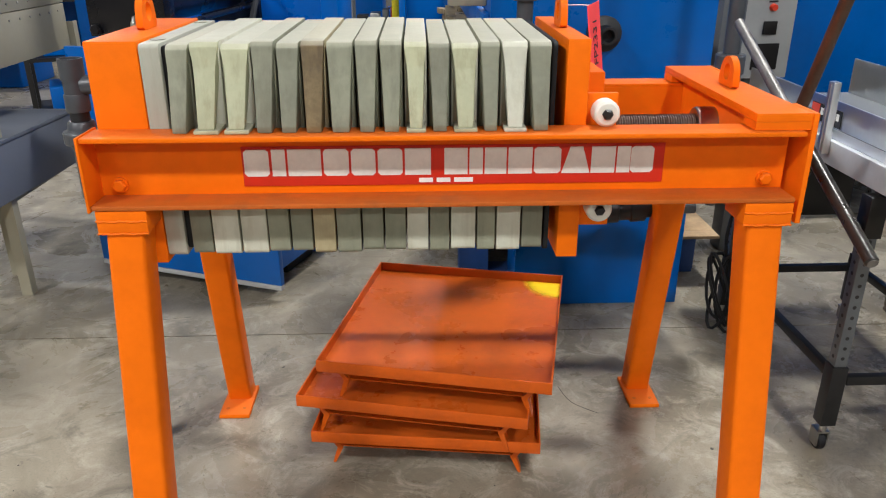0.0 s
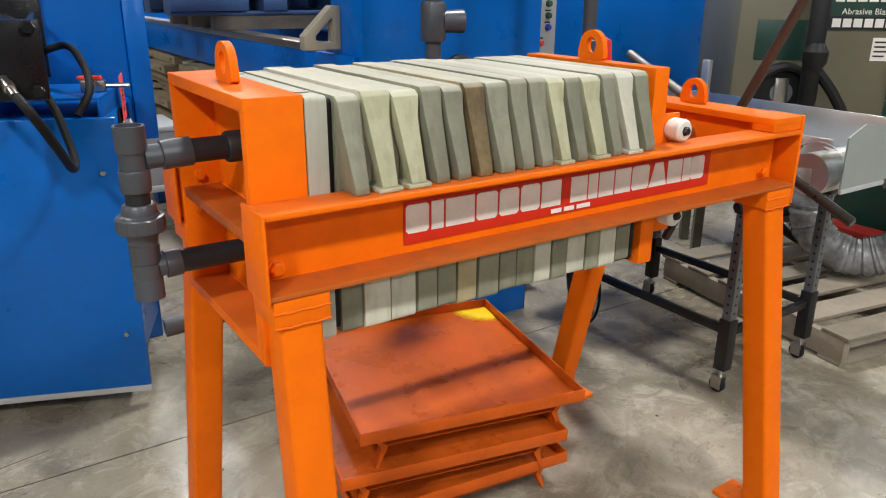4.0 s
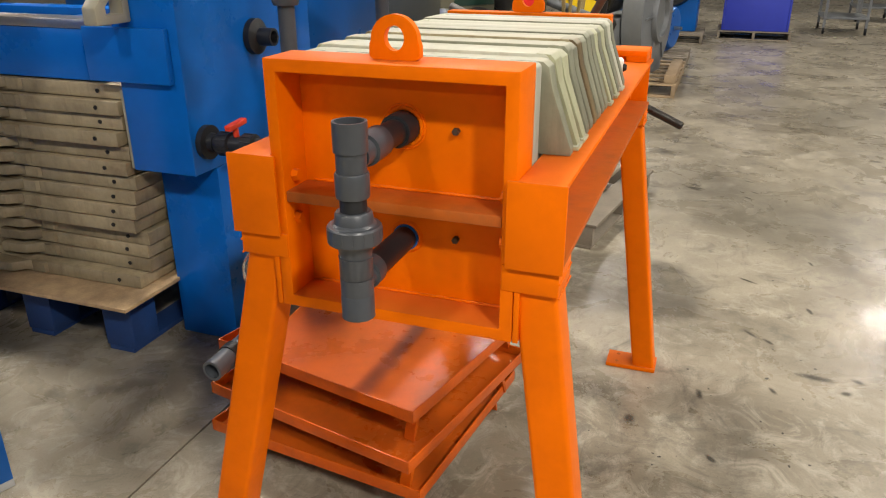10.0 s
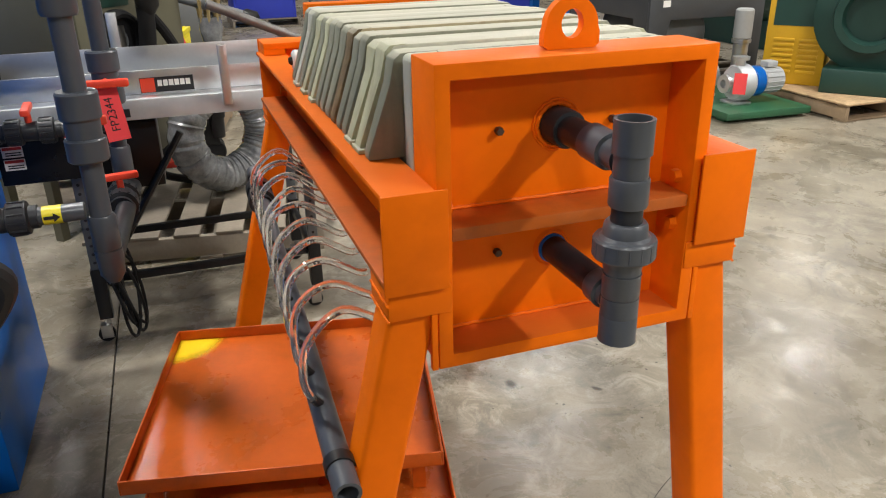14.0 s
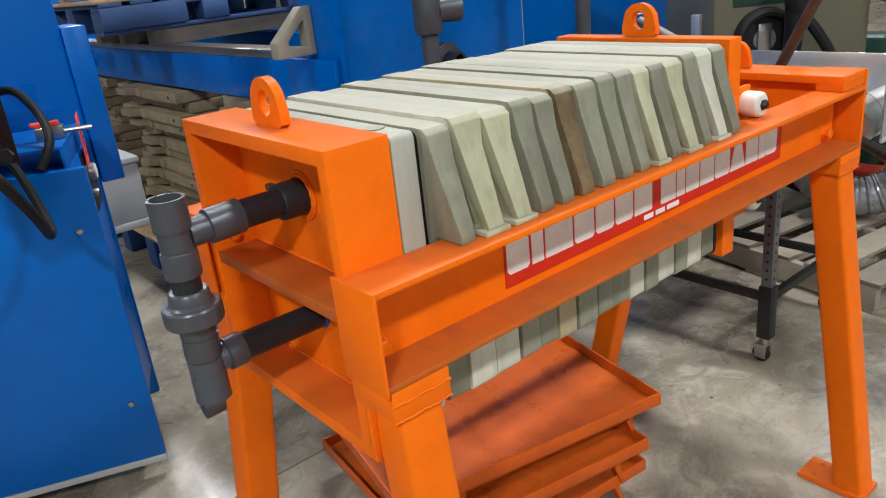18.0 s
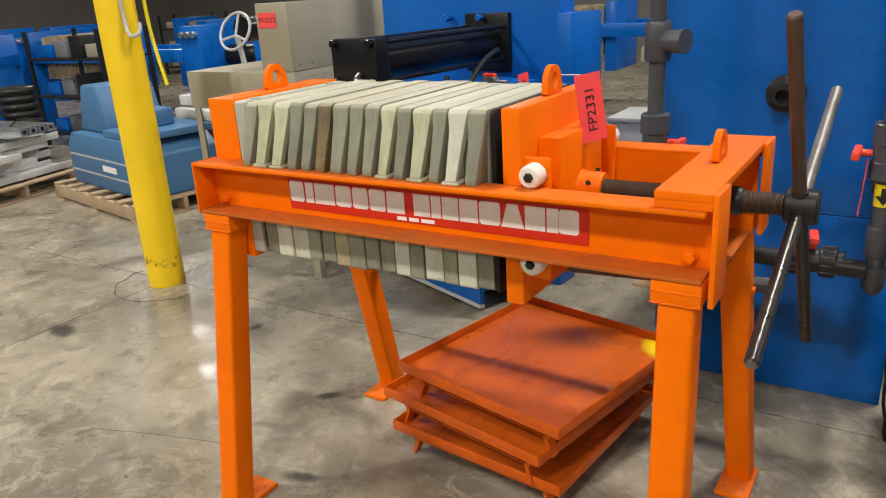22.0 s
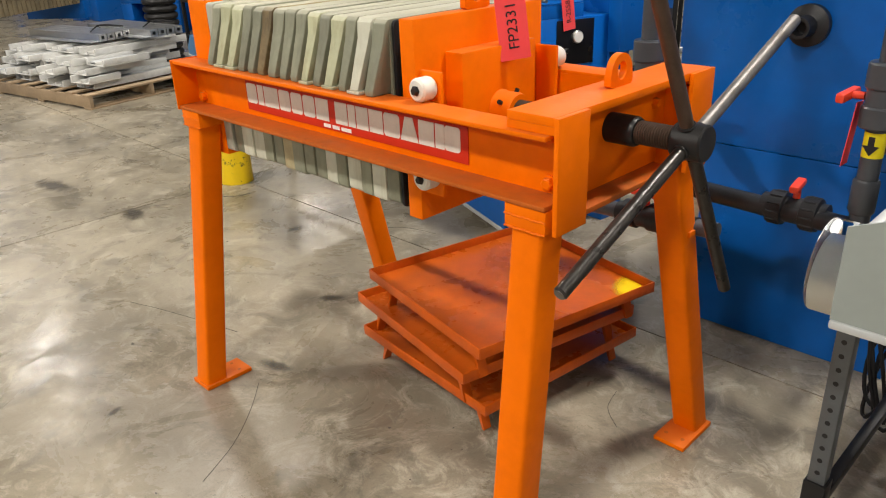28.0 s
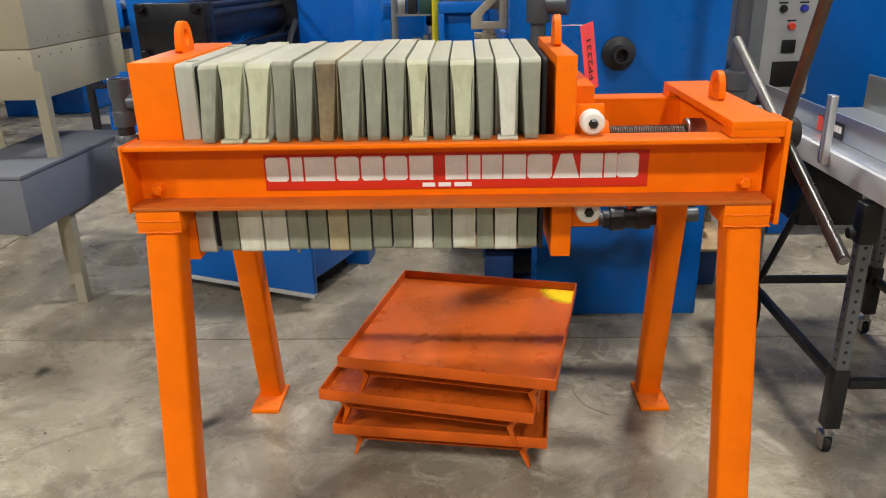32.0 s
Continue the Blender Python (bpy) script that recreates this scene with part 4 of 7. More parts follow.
rng = random.Random(4)
for k, kd in enumerate(KINDS):
    xa, xb = EDGES[k] + (0.0012 if k else 0.0005), EDGES[k + 1] - (0.0030 if k else 0.013)
    z1 = 1.325 + rng.uniform(-0.004, 0.004)
    z0 = 0.862 + rng.uniform(-0.004, 0.004)
    lean = rng.uniform(-0.0002, 0.0002)
    t = thing("filter_plate", WORDS_OF[kd] if k else "light grey end plate with two bolt holes against the press head", "filter plate", group="filter plates")
    ym = 0.010 + rng.uniform(-0.003, 0.003)
    body = part("plate_body", prism(B(), rounded(ym, 2 * CY - ym, z0, z1, 0.010), "x", xa, xb, 0.004), BODY_MATS[kd], t)
    xm = (xa + xb) / 2 + lean
    hw, hb = (xb - xa) / 2 - 0.0018, (xb - xa) / 2 - 0.0002
    if k == 0:
        for y in (0.075, 2 * CY - 0.075):
            part("bolt_hole", cyl(B(), ((xa + xb) / 2, y, z1 + 0.0005), ((xa + xb) / 2, y, z1 + 0.002), 0.016, 20), PLATE_GREY, t)
        continue
    foot = kd in "pw"
    for s in (1, -1):
        def Y(y):
            return y if s == 1 else 2 * CY - y

        def wedge(prof, x_mid, bev=0.0025):
            """A leaning block: y, z and half-width at each corner of its side outline."""
            eb = B()
            n = len(prof)
            sides = [[eb.verts.new((x_mid + q * f, Y(y), z)) for y, z, f in prof] for q in (-1, 1)]
            fs = [eb.faces.new(sides[0]), eb.faces.new(list(reversed(sides[1])))] + [eb.faces.new((sides[0][i_], sides[1][i_], sides[1][(i_ + 1) % n], sides[0][(i_ + 1) % n])) for i_ in range(n)]
            bmesh.ops.recalc_face_normals(eb, faces=fs)
            if bev:
                bmesh.ops.bevel(eb, geom=list(eb.edges), offset=bev, segments=2, profile=0.5, affect='EDGES', clamp_overlap=True)
            return eb
        if not foot:
            prof = ((ym + 0.026, z1 + 0.0009, hb), (ym - 0.002, z1 - 0.0006, hb), (-0.002, z1 - 0.010, hb), (-0.010, z1 - 0.050, hw * 0.95), (-0.048, RT + 0.014, hw * 0.70), (-0.048, RT + 0.0008, hw * 0.70), (ym + 0.026, RT + 0.0008, hw * 0.74))
            ear = part("support_ear", wedge(prof, xm), MATS[kd], t)
        else:
            # a thin web with a thick sloping rim and a foot
            prof = ((ym + 0.006, z1 - 0.030, hw * 0.28), (0.004, z1 - 0.045, hw * 0.28), (-0.040, RT + 0.010, hw * 0.28), (-0.040, RT + 0.009, hw * 0.28), (ym + 0.006, RT + 0.009, hw * 0.28))
            ear = part("support_ear", wedge(prof, xm, 0.001), MATS[kd], t)
            rim = ((ym + 0.026, z1 + 0.0009, hb), (ym - 0.002, z1 - 0.0006, hb), (-0.002, z1 - 0.010, hb), (-0.009, z1 - 0.048, hw * 0.84), (-0.050, RT + 0.012, hw * 0.60), (-0.050, RT + 0.0090, hw * 0.60), (-0.034, RT + 0.0090, hw * 0.60), (ym + 0.004, z1 - 0.060, hw * 0.9))
            part("ear_rim", wedge(rim, xm, 0.002), MATS[kd], ear)
            ya, yb = sorted((Y(-0.055), Y(ym + 0.004)))
            part("ear_foot", box(B(), xm - hw * 0.94, xm + hw * 0.94, ya, yb, RT + 0.0005, RT + 0.0088, 0.002), MATS[kd], ear)
            ya, yb = sorted((Y(-0.022), Y(-0.004)))
            part("ear_slot", box(B(), xm - hw * 0.30, xm + hw * 0.30, ya, yb, RT + 0.050, RT + 0.075, 0.003), PLATE_GREY, ear)
# black sheet added to paint the shade in the wide gap after the end plate
solid("gasket_sheet", prism(B(), rounded(0.020, 2 * CY - 0.020, 0.870, 1.316, 0.010), "x", EDGES[1] - 0.0126, EDGES[1] + 0.0008, 0.001), RUBBER, "added black sheet for the shade in the gap behind the end plate", "gasket")
solid("tail_sheet", prism(B(), rounded(0.012, 2 * CY - 0.012, 0.858, 1.322, 0.012), "x", 0.6535, 0.6640, 0.002), RUBBER, "black rubber sheet against the last filter plate", "end sheet")

# ---------------------------------------------------------------- tag on the follower
tag = thing("inventory_tag", "pink card tag with handwritten black number, tied to the lifting eye", "tag", (0.798, 0.281, 1.292), 0)
b = B()
box(b, -0.001, 0.001, -0.039, 0.039, -0.085, 0.085)
card = part("card", b, TAG, tag)
cu = bpy.data.curves.new("tag_text", "FONT")
cu.body, cu.size, cu.extrude, cu.align_x, cu.align_y = "FP2331", 0.038, 0.0003, "CENTER", "CENTER"
tx = new("tag_text_source", cu)
me = bpy.data.meshes.new_from_object(tx.evaluated_get(bpy.context.evaluated_depsgraph_get()))
bpy.data.objects.remove(tx)
me.materials.append(INK)
wr = new("writing", me)
wr.parent = card
wr.matrix_basis = Matrix.Translation((0.0016, 0, -0.004)) @ Matrix(((0, 0, 1, 0), (0, -1, 0, 0), (1, 0, 0, 0), (0, 0, 0, 1)))
part("string", sweep(B(), [(0, 0, 0.080), (-0.03, -0.01, 0.085), (-0.075, -0.03, 0.09)], 0.0012, 5), WHITE_INK, tag)
tag.matrix_basis = pose(0.800, 0.276, 1.292, 5, -6, -32)

# ---------------------------------------------------------------- drip trays
def tray(corner_list, z, foot, name_label):
    """An oblong tray with a low rim and splayed angle feet, from the middle, size and turn."""
    cx, cy, sx, sy, rz = corner_list
    t = thing("drip_tray", name_label, "tray", (cx, cy, z), rz, "stacked drip trays")
    hx, hy, rim, th = sx / 2, sy / 2, 0.036, 0.005
    part("tray_floor", box(B(), -hx + th, hx - th, -hy + th, hy - th, 0.0, 0.004), TRAY, t, "rust-orange sheet with soot smears")
    for x0, x1, y0, y1 in ((-hx, hx, -hy, -hy + th), (-hx, hx, hy - th, hy), (-hx, -hx + th, -hy + th, hy - th), (hx - th, hx, -hy + th, hy - th)):
        part("rim", box(B(), x0, x1, y0, y1, -0.002, rim, 0.0015), TRAY_RIM, t)
    for sy_ in (-1, 1):
        y0 = sy_ * (hy - 0.055)
        bar = part("angle_bar", box(B(), -hx + 0.085, hx - 0.085, y0 - 0.012, y0 + 0.012, -foot * 0.42, -foot * 0.42 + 0.004), TRAY_RIM, t, "orange cross bar")
        for sx_ in (-1, 1):
            x = sx_ * (hx - 0.075)
            pts = [(x + sx_ * 0.030, -0.0025), (x + sx_ * 0.036, -0.0025), (x + sx_ * 0.006, -foot * 0.45), (x + sx_ * 0.022, -foot + 0.001), (x + sx_ * 0.014, -foot + 0.001), (x - sx_ * 0.012, -foot * 0.45), (x - sx_ * 0.012, -foot * 0.41)]
            part("angle_foot", prism(B(), pts, "y", y0 - 0.016, y0 + 0.016), TRAY_RIM, bar, "splayed orange angle foot")
    return t


T1 = tray((0.478, 0.637, 0.690, 0.735, -12.5), 0.338, 0.108, "top rust-orange steel drip tray with a yellow sprayed corner")
part("yellow_patch", box(B(), 0.17, 0.339, 0.19, 0.3615, 0.0045, 0.0052), YELLOW_SPRAY, T1, "yellow spray mark in the corner")
tray((0.410, 0.630, 0.690, 0.735, -12.0), 0.226, 0.116, "middle rust-orange steel drip tray, half covered")
tray((0.422, 0.650, 0.690, 0.735, -7.0), 0.106, 0.105, "lowest rust-orange steel drip tray on angle feet")

# ---------------------------------------------------------------- floor marks
b = B()
sweep(b, [(-2.27 + (0.32 + 0.012 * math.sin(k)) * math.cos(math.pi * (0.95 + k * 0.95 / 30)), 1.175 + 0.31 * math.sin(math.pi * (0.95 + k * 0.95 / 30)), 0.0002) for k in range(31)], 0.0028, 6)
solid("column_joint", b, CRACK, "dark round isolation joint in the concrete floor", "joint", kind="structure")
for pts in (((-1.131, -0.082), (-0.95, -0.02), (-0.72, 0.045), (-0.518, 0.097)), ((-0.9, 1.24), (-0.8, 1.32), (-0.62, 1.36)), ((1.72, -1.13), (1.60, -1.14), (1.48, -1.11)), ((-0.13, -0.05), (-0.01, -0.16), (0.11, -0.30), (0.2, -0.46)), ((0.87, 0.76), (0.90, 0.66), (0.98, 0.59))):
    solid("floor_crack", sweep(B(), curve([(x, y, 0.0004) for x, y in pts], 5), 0.0010, 5), CRACK, "thin dark crack in the concrete floor", "crack", kind="structure")


# short paired scuffs left by forks and castors
SCUFFS = ((3.60, -0.24, 0.14, 70), (3.53, -0.26, 0.13, 72), (3.27, -0.31, 0.06, 60), (3.06, 0.06, 0.10, 35), (3.79, -0.58, 0.10, 60), (3.42, -0.57, 0.10, 50), (3.64, 0.13, 0.09, 62), (3.55, -0.61, 0.08, 55), (1.55, -0.55, 0.10, 40), (1.50, -0.62, 0.08, 44), (1.85, -0.80, 0.09, 20), (1.12, -0.62, 0.07, 30), (2.10, -0.55, 0.12, 58), (2.42, -0.85, 0.08, 15))
for k, (x, y, ln, an) in enumerate(SCUFFS):
    b = B()
    b.faces.new([b.verts.new((1.6 * math.cos(0.2618 * j), 1.6 * math.sin(0.2618 * j), 0.0)) for j in range(24)])
    st = solid("floor_scuff", b, STAIN, "short dark rubber scuff on the concrete floor", "scuff", kind="structure")
    st.matrix_basis = Matrix.Translation((x, y, 0.0012 + 0.00001 * k)) @ Matrix.Rotation(radians(an), 4, "Z") @ Matrix.Diagonal((ln * 0.5, 0.013, 1.0, 1.0))

STAINS = ((1.27, -0.77, 0.048), (1.29, -0.92, 0.027), (1.19, -0.87, 0.031), (1.01, -0.37, 0.026), (1.46, -1.08, 0.021), (0.57, -0.78, 0.016), (2.77, -1.43, 0.032), (2.56, -1.13, 0.013),
          (2.32, -1.39, 0.013), (3.22, -1.63, 0.031), (4.62, -1.46, 0.044), (0.64, -0.42, 0.02), (0.78, -0.15, 0.032), (-0.36, -0.49, 0.025), (-0.76, -0.24, 0.012), (-0.18, 0.06, 0.054),
          (-2.22, 0.43, 0.10), (-3.17, 0.32, 0.16), (-1.27, 0.92, 0.056), (-0.46, 0.54, 0.042), (3.51, -0.24, 0.042), (3.54, 0.12, 0.058))
for k, (x, y, rr) in enumerate(STAINS):
    r = random.Random(k + 40)
    b = B()
    b.faces.new([b.verts.new((1.6 * math.cos(0.2618 * j), 1.6 * math.sin(0.2618 * j), 0.0)) for j in range(24)])
    st = solid("floor_stain", b, STAIN, "dark oil stain soaked into the concrete floor", "stain", kind="structure")
    st.matrix_basis = Matrix.Translation((x, y, 0.0006 + 0.00001 * k)) @ Matrix.Rotation(r.uniform(0, 3.1), 4, "Z") @ Matrix.Diagonal((rr * r.uniform(1.1, 1.9), rr * r.uniform(0.6, 0.9), 1.0, 1.0))


b = B()
r = random.Random(77)
for cx, cy, sp_, n in ((1.25, -0.75, 0.35, 34), (0.75, -0.15, 0.30, 14), (3.40, -0.10, 0.35, 16), (-0.50, 0.45, 0.35, 12), (2.60, -1.35, 0.50, 16), (-1.6, 0.6, 0.6, 14), (0.3, -0.6, 0.5, 10), (-0.9, -0.4, 0.3, 8)):
    for _ in range(n):
        x, y, q = cx + r.gauss(0, sp_), cy + r.gauss(0, sp_), r.uniform(0.0018, 0.0065) * r.uniform(0.5, 1.2)
        el, tu = r.uniform(0.5, 1.8), r.uniform(0, 3.14)
        pts = [(q * el * math.cos(a) * r.uniform(0.7, 1.2), q * math.sin(a) * r.uniform(0.7, 1.2)) for a in [j * 1.0472 for j in range(6)]]
        b.faces.new([b.verts.new((x + u * math.cos(tu) - v * math.sin(tu), y + u * math.sin(tu) + v * math.cos(tu), 0.0005)) for u, v in pts])
solid("floor_specks", b, CRACK, "scattered dark specks of dirt on the concrete floor", "dirt", kind="stuff")


# ---------------------------------------------------------------- shared builders
def slat_pallet(name, label, x0, x1, y0, y1, material, rz=0.0, h=0.14, board=None, group="pallets", n=7, half=0.047):
    """A stringer pallet with deck boards across x; board: a sheet on top."""
    cx, cy = (x0 + x1) / 2, (y0 + y1) / 2
    t = thing(name, label, "pallet", (cx, cy, 0), rz, group)
    hx, hy = (x1 - x0) / 2, (y1 - y0) / 2
    r = random.Random(int(1000 * (x0 + 3 * y0)))
    for k in range(3):
        y = -hy + 0.02 + k * (2 * hy - 0.04) / 2
        part("stringer", box(B(), -hx, hx, y - 0.019, y + 0.019, 0.019, h - 0.0185, 0.002), material, t)
    for k in range(n):
        x = -hx + 0.05 + k * (2 * hx - 0.10) / (n - 1)
        w = half + r.uniform(-0.006, 0.006)
        part("deck_board", box(B(), x - w, x + w, -hy - r.uniform(0, 0.006), hy + r.uniform(0, 0.006), h - 0.018, h, 0.002), material, t)
    for k in range(3):
        x = -hx + 0.06 + k * (2 * hx - 0.12) / 2
        part("bottom_board", box(B(), x - 0.055, x + 0.055, -hy, hy, 0.0005, 0.0185, 0.002), material, t)
    if board:
        part("chipboard_sheet", box(B(), -hx - 0.04, hx + 0.04, -hy - 0.04, hy + 0.04, h + 0.0005, h + 0.014, 0.001), board, t, "worn chipboard sheet")
    return t


def block_pallet(name, label, x0, x1, y0, y1, h=0.235, board=OSB, mat_=BLUE_DARK, z0=0.0, group="pallets", over=0.05):
    cx, cy = (x0 + x1) / 2, (y0 + y1) / 2
    t = thing(name, label, "pallet", (cx, cy, z0), 0, group)
    hx, hy = (x1 - x0) / 2, (y1 - y0) / 2
    for i in range(3):
        for j in range(3):
            x, y = -hx + 0.07 + i * (hx - 0.07), -hy + 0.07 + j * (hy - 0.07)
            part("block", box(B(), x - 0.07, x + 0.07, y - 0.07, y + 0.07, 0.0205, h - 0.0405, 0.003), mat_, t)
        y = -hy + 0.07 + i * (hy - 0.07)
        part("runner", box(B(), -hx, hx, y - 0.06, y + 0.06, 0.0005, 0.020, 0.002), mat_, t)
        part("bearer", box(B(), -hx, hx, y - 0.06, y + 0.06, h - 0.040, h - 0.0205, 0.002), mat_, t)
    for k in range(8):
        x = -hx + 0.06 + k * (2 * hx - 0.12) / 7
        part("deck_board", box(B(), x - 0.055, x + 0.055, -hy, hy, h - 0.020, h - 0.001, 0.002), mat_, t)
    if board:
        part("chipboard_sheet", box(B(), -hx - over, hx + 0.05, -hy - over + 0.02, hy + 0.03, h, h + 0.014, 0.001), board, t, "stained chipboard sheet")
    return t


def plate_stack(x0, x1, y0, y1, z0, n, th, label):
    """Filter plates lying flat; each has a stepped corner piece, a hooked ear and a bolt on the open side."""
    r = random.Random(int(91 * x0 + 17 * y0))
    for k in range(n):
        dx, dy = r.uniform(-0.010, 0.014), r.uniform(-0.012, 0.012)
        t = thing("stacked_filter_plate", label, "filter plate", (dx, dy, z0 + k * th), r.uniform(-0.8, 0.8), "stacked filter plates")
        ye = y0 + 0.74 * (y1 - y0)
        out = [(x0, y0), (x1, y0), (x1, y1), (x0 + 0.02, y1), (x0 + 0.02, ye + 0.06), (x0, ye - 0.10)]
        part("slab", prism(B(), out, "z", 0.002, th - 0.0025, 0.003), TAN_PLATE, t)
        e = r.uniform(-0.006, 0.006)
        ear = [(x0 - 0.001, ye - 0.13), (x0 - 0.050 + e, ye - 0.075), (x0 - 0.058 + e, ye + 0.045), (x0 - 0.030, ye + 0.055), (x0 + 0.019, ye + 0.05), (x0 + 0.010, ye - 0.03)]
        part("hooked_ear", prism(B(), ear, "z", 0.016, th - 0.0028, 0.003), TAN_PLATE, t)
        part("ear_root", prism(B(), [(x0 - 0.001, ye - 0.21), (x0 - 0.012, ye - 0.20), (x0 - 0.012, ye - 0.14), (x0 - 0.001, ye - 0.131)], "z", 0.012, th - 0.003), TAN_PLATE, t)
        ear = [(x1 + 0.001, y0 + 0.06), (x1 + 0.045 + e, y0 + 0.07), (x1 + 0.045 + e, y0 + 0.20), (x1 + 0.001, y0 + 0.24)]
        part("hooked_ear", prism(B(), ear, "z", 0.014, th - 0.0028, 0.003), TAN_PLATE, t)
        part("bolt", cyl(B(), (x0 - 0.0005, y0 + 0.10, th * 0.5), (x0 - 0.004, y0 + 0.10, th * 0.5), 0.008, 10), STEEL_DARK, t)
        if k == n - 1:
            part("weave_field", box(B(), x0 + 0.14, x1 - 0.10, y0 + 0.10, y1 - 0.12, th - 0.0025, th - 0.0005), PLATE_BROWN, t, "brown woven filter field")
            for j in range(30):
                xx = x0 + 0.15 + j * (x1 - x0 - 0.26) / 30
                part("weave_rib", box(B(), xx, xx + 0.010, y0 + 0.11, y1 - 0.13, th - 0.0005, th + 0.0025), WOOD, t)
            part("feed_hole", cyl(B(), (x0 + 0.07, y1 - 0.12, th - 0.0025), (x0 + 0.07, y1 - 0.12, th - 0.0005), 0.03, 18), STEEL_DARK, t)


def hex_bolt(bm, c, d, r=0.014, h=0.012):
    c, d = Vector(c), Vector(d)
    return lathe(bm, c, c + d * h, ((0, r), (0.8, r), (1, r * 0.8)), 6)


# ---------------------------------------------------------------- the big blue press behind
big = thing("blue_filter_press", "large blue filter press with thick end stand and long side beam", "filter press", (0, 0, 0))
stand = part("end_stand", box(B(), 0.655, 1.535, 1.420, 1.690, 0.735, 2.3, 0.006), BLUE, big, "tall blue steel end stand with soft reflections")
part("stand_leg", box(B(), 0.785, 1.515, 1.423, 1.684, 0.001, 0.7335, 0.004), BLUE, stand)
part("beam_block", box(B(), 0.628, 0.6545, 1.455, 1.7995, 1.060, 1.245, 0.004), BLUE, stand)
b = B()
lathe(b, (1.094, 1.4195, 1.174), (1.094, 1.325, 1.174), ((0, 0.067), (0.26, 0.067), (0.30, 0.060), (0.36, 0.042), (0.4, 0.035), (1, 0.033), (1, 0.024), (0.5, 0.024)), 32, True)
part("port_flange", b, PVC_DARK, stand, "black flanged port with an open stub")
for k in range(8):
    a = radians(22.5 + 45 * k)
    part("flange_bolt", hex_bolt(B(), (1.094 + 0.053 * math.cos(a), 1.3945, 1.174 + 0.053 * math.sin(a)), (0, -1, 0), 0.005, 0.004), PVC_DARK, stand)
beam = part("side_beam", box(B(), 0.690, 0.820, 1.8005, 6.2, 1.045, 1.228, 0.005), BLUE, big, "long blue side beam")
part("bar_strip", box(B(), 0.684, 0.790, 1.8005, 6.2, 1.2285, 1.262, 0.003), STEEL, beam, "worn bare metal slide bar")
part("side_beam", box(B(), 1.380, 1.510, 1.6905, 6.2, 1.045, 1.228, 0.005), BLUE, big)
part("far_stand", box(B(), 0.655, 1.535, 6.2005, 6.45, 0.001, 2.1, 0.006), BLUE, big)
part("cross_member", box(B(), 0.8205, 1.3795, 2.4, 2.52, 1.09, 1.20, 0.004), BLUE, big)
b = B()
hook = [(0.52, 1.262), (0.575, 1.262), (0.600, 1.285), (0.665, 1.285), (0.672, 1.420), (0.640, 1.425), (0.52, 1.300)]
outer = [(0.500, 1.2625), (0.655, 1.2625), (0.655, 1.430), (0.618, 1.430), (0.500, 1.318)]
inner = [(0.548, 1.292), (0.622, 1.292), (0.622, 1.380), (0.612, 1.380), (0.548, 1.318)]
rings = [[[b.verts.new((x, y, z)) for x, z in ring] for y in (1.60, 1.655)] for ring in (outer, inner)]
for k in range(5):
    j = (k + 1) % 5
    for q in (0, 1):
        b.faces.new((rings[0][q][k], rings[0][q][j], rings[1][q][j], rings[1][q][k]))
        b.faces.new((rings[q][0][k], rings[q][0][j], rings[q][1][j], rings[q][1][k]))
bmesh.ops.recalc_face_normals(b, faces=b.faces)
bmesh.ops.bevel(b, geom=list(b.edges), offset=0.004, segments=2, profile=0.5, affect='EDGES', clamp_overlap=True)
solid("hook_bracket", b, TAN, "beige plate hanger hook resting on the blue beam", "bracket")
solid("hook_bracket", prism(B(), [(x + 0.9, z) for x, z in hook], "y", 1.72, 1.80, 0.006), TAN, "beige plate hanger hook beyond the blue stand", "bracket", (0.02, 0, -0.033))

lt = thing("hanging_plate", "beige filter plate edge hanging beside the blue stand", "filter plate", (0, 0, 0))
part("edge", box(B(), 0.668, 0.735, 1.694, 1.712, 0.735, 1.040, 0.003), TAN, lt)
part("bolt", cyl(B(), (0.700, 1.6935, 0.79), (0.700, 1.690, 0.79), 0.007, 10), STEEL_DARK, lt)
# pallets and stacks under its beam
block_pallet("blue_pallet", "blue block pallet with a stained chipboard sheet", 0.56, 1.70, 1.74, 2.70, over=0.09)
solid("chipboard_offcut", box(B(), 1.525, 1.75, 1.595, 1.669, 0.2355, 0.249, 0.001), OSB, "chipboard offcut beside the blue stand on the pallet", "board")
plate_stack(0.665, 1.60, 1.72, 2.62, 0.2505, 14, 0.0565, "beige plastic filter plate lying in a stack")
block_pallet("blue_pallet", "blue block pallet with a stained chipboard sheet", 0.46, 1.58, 2.98, 4.05)
plate_stack(0.66, 1.52, 3.02, 3.95, 0.2505, 13, 0.060, "beige plastic filter plate lying in a far stack")
block_pallet("blue_pallet", "blue block pallet with a stained chipboard sheet", 0.46, 1.58, 4.30, 5.40)
plate_stack(0.66, 1.52, 4.34, 5.30, 0.2505, 13, 0.060, "beige plastic filter plate lying in a far stack")
solid("red_glove", box(B(), 0.62, 0.640, 2.36, 2.46, 0.80, 1.00, 0.009), RED_DARK, "dark red rag hooked on the plate stack", "rag")
for y in (3.15, 3.60, 4.03):
    solid("bearer_timber", box(B(), 0.62, 1.56, y - 0.045, y + 0.045, 1.2625, 1.3445, 0.004), WOOD_GREY, "grey bearer timber across the blue beams", "timber", group="bearer timbers")
BLUE_GREY = mat("faded_blue_paint", (0.040, 0.085, 0.205), 0.6, var=0.25, scale=5, grime=0.45, grime_col=(0.03, 0.05, 0.09), bump=0.2)
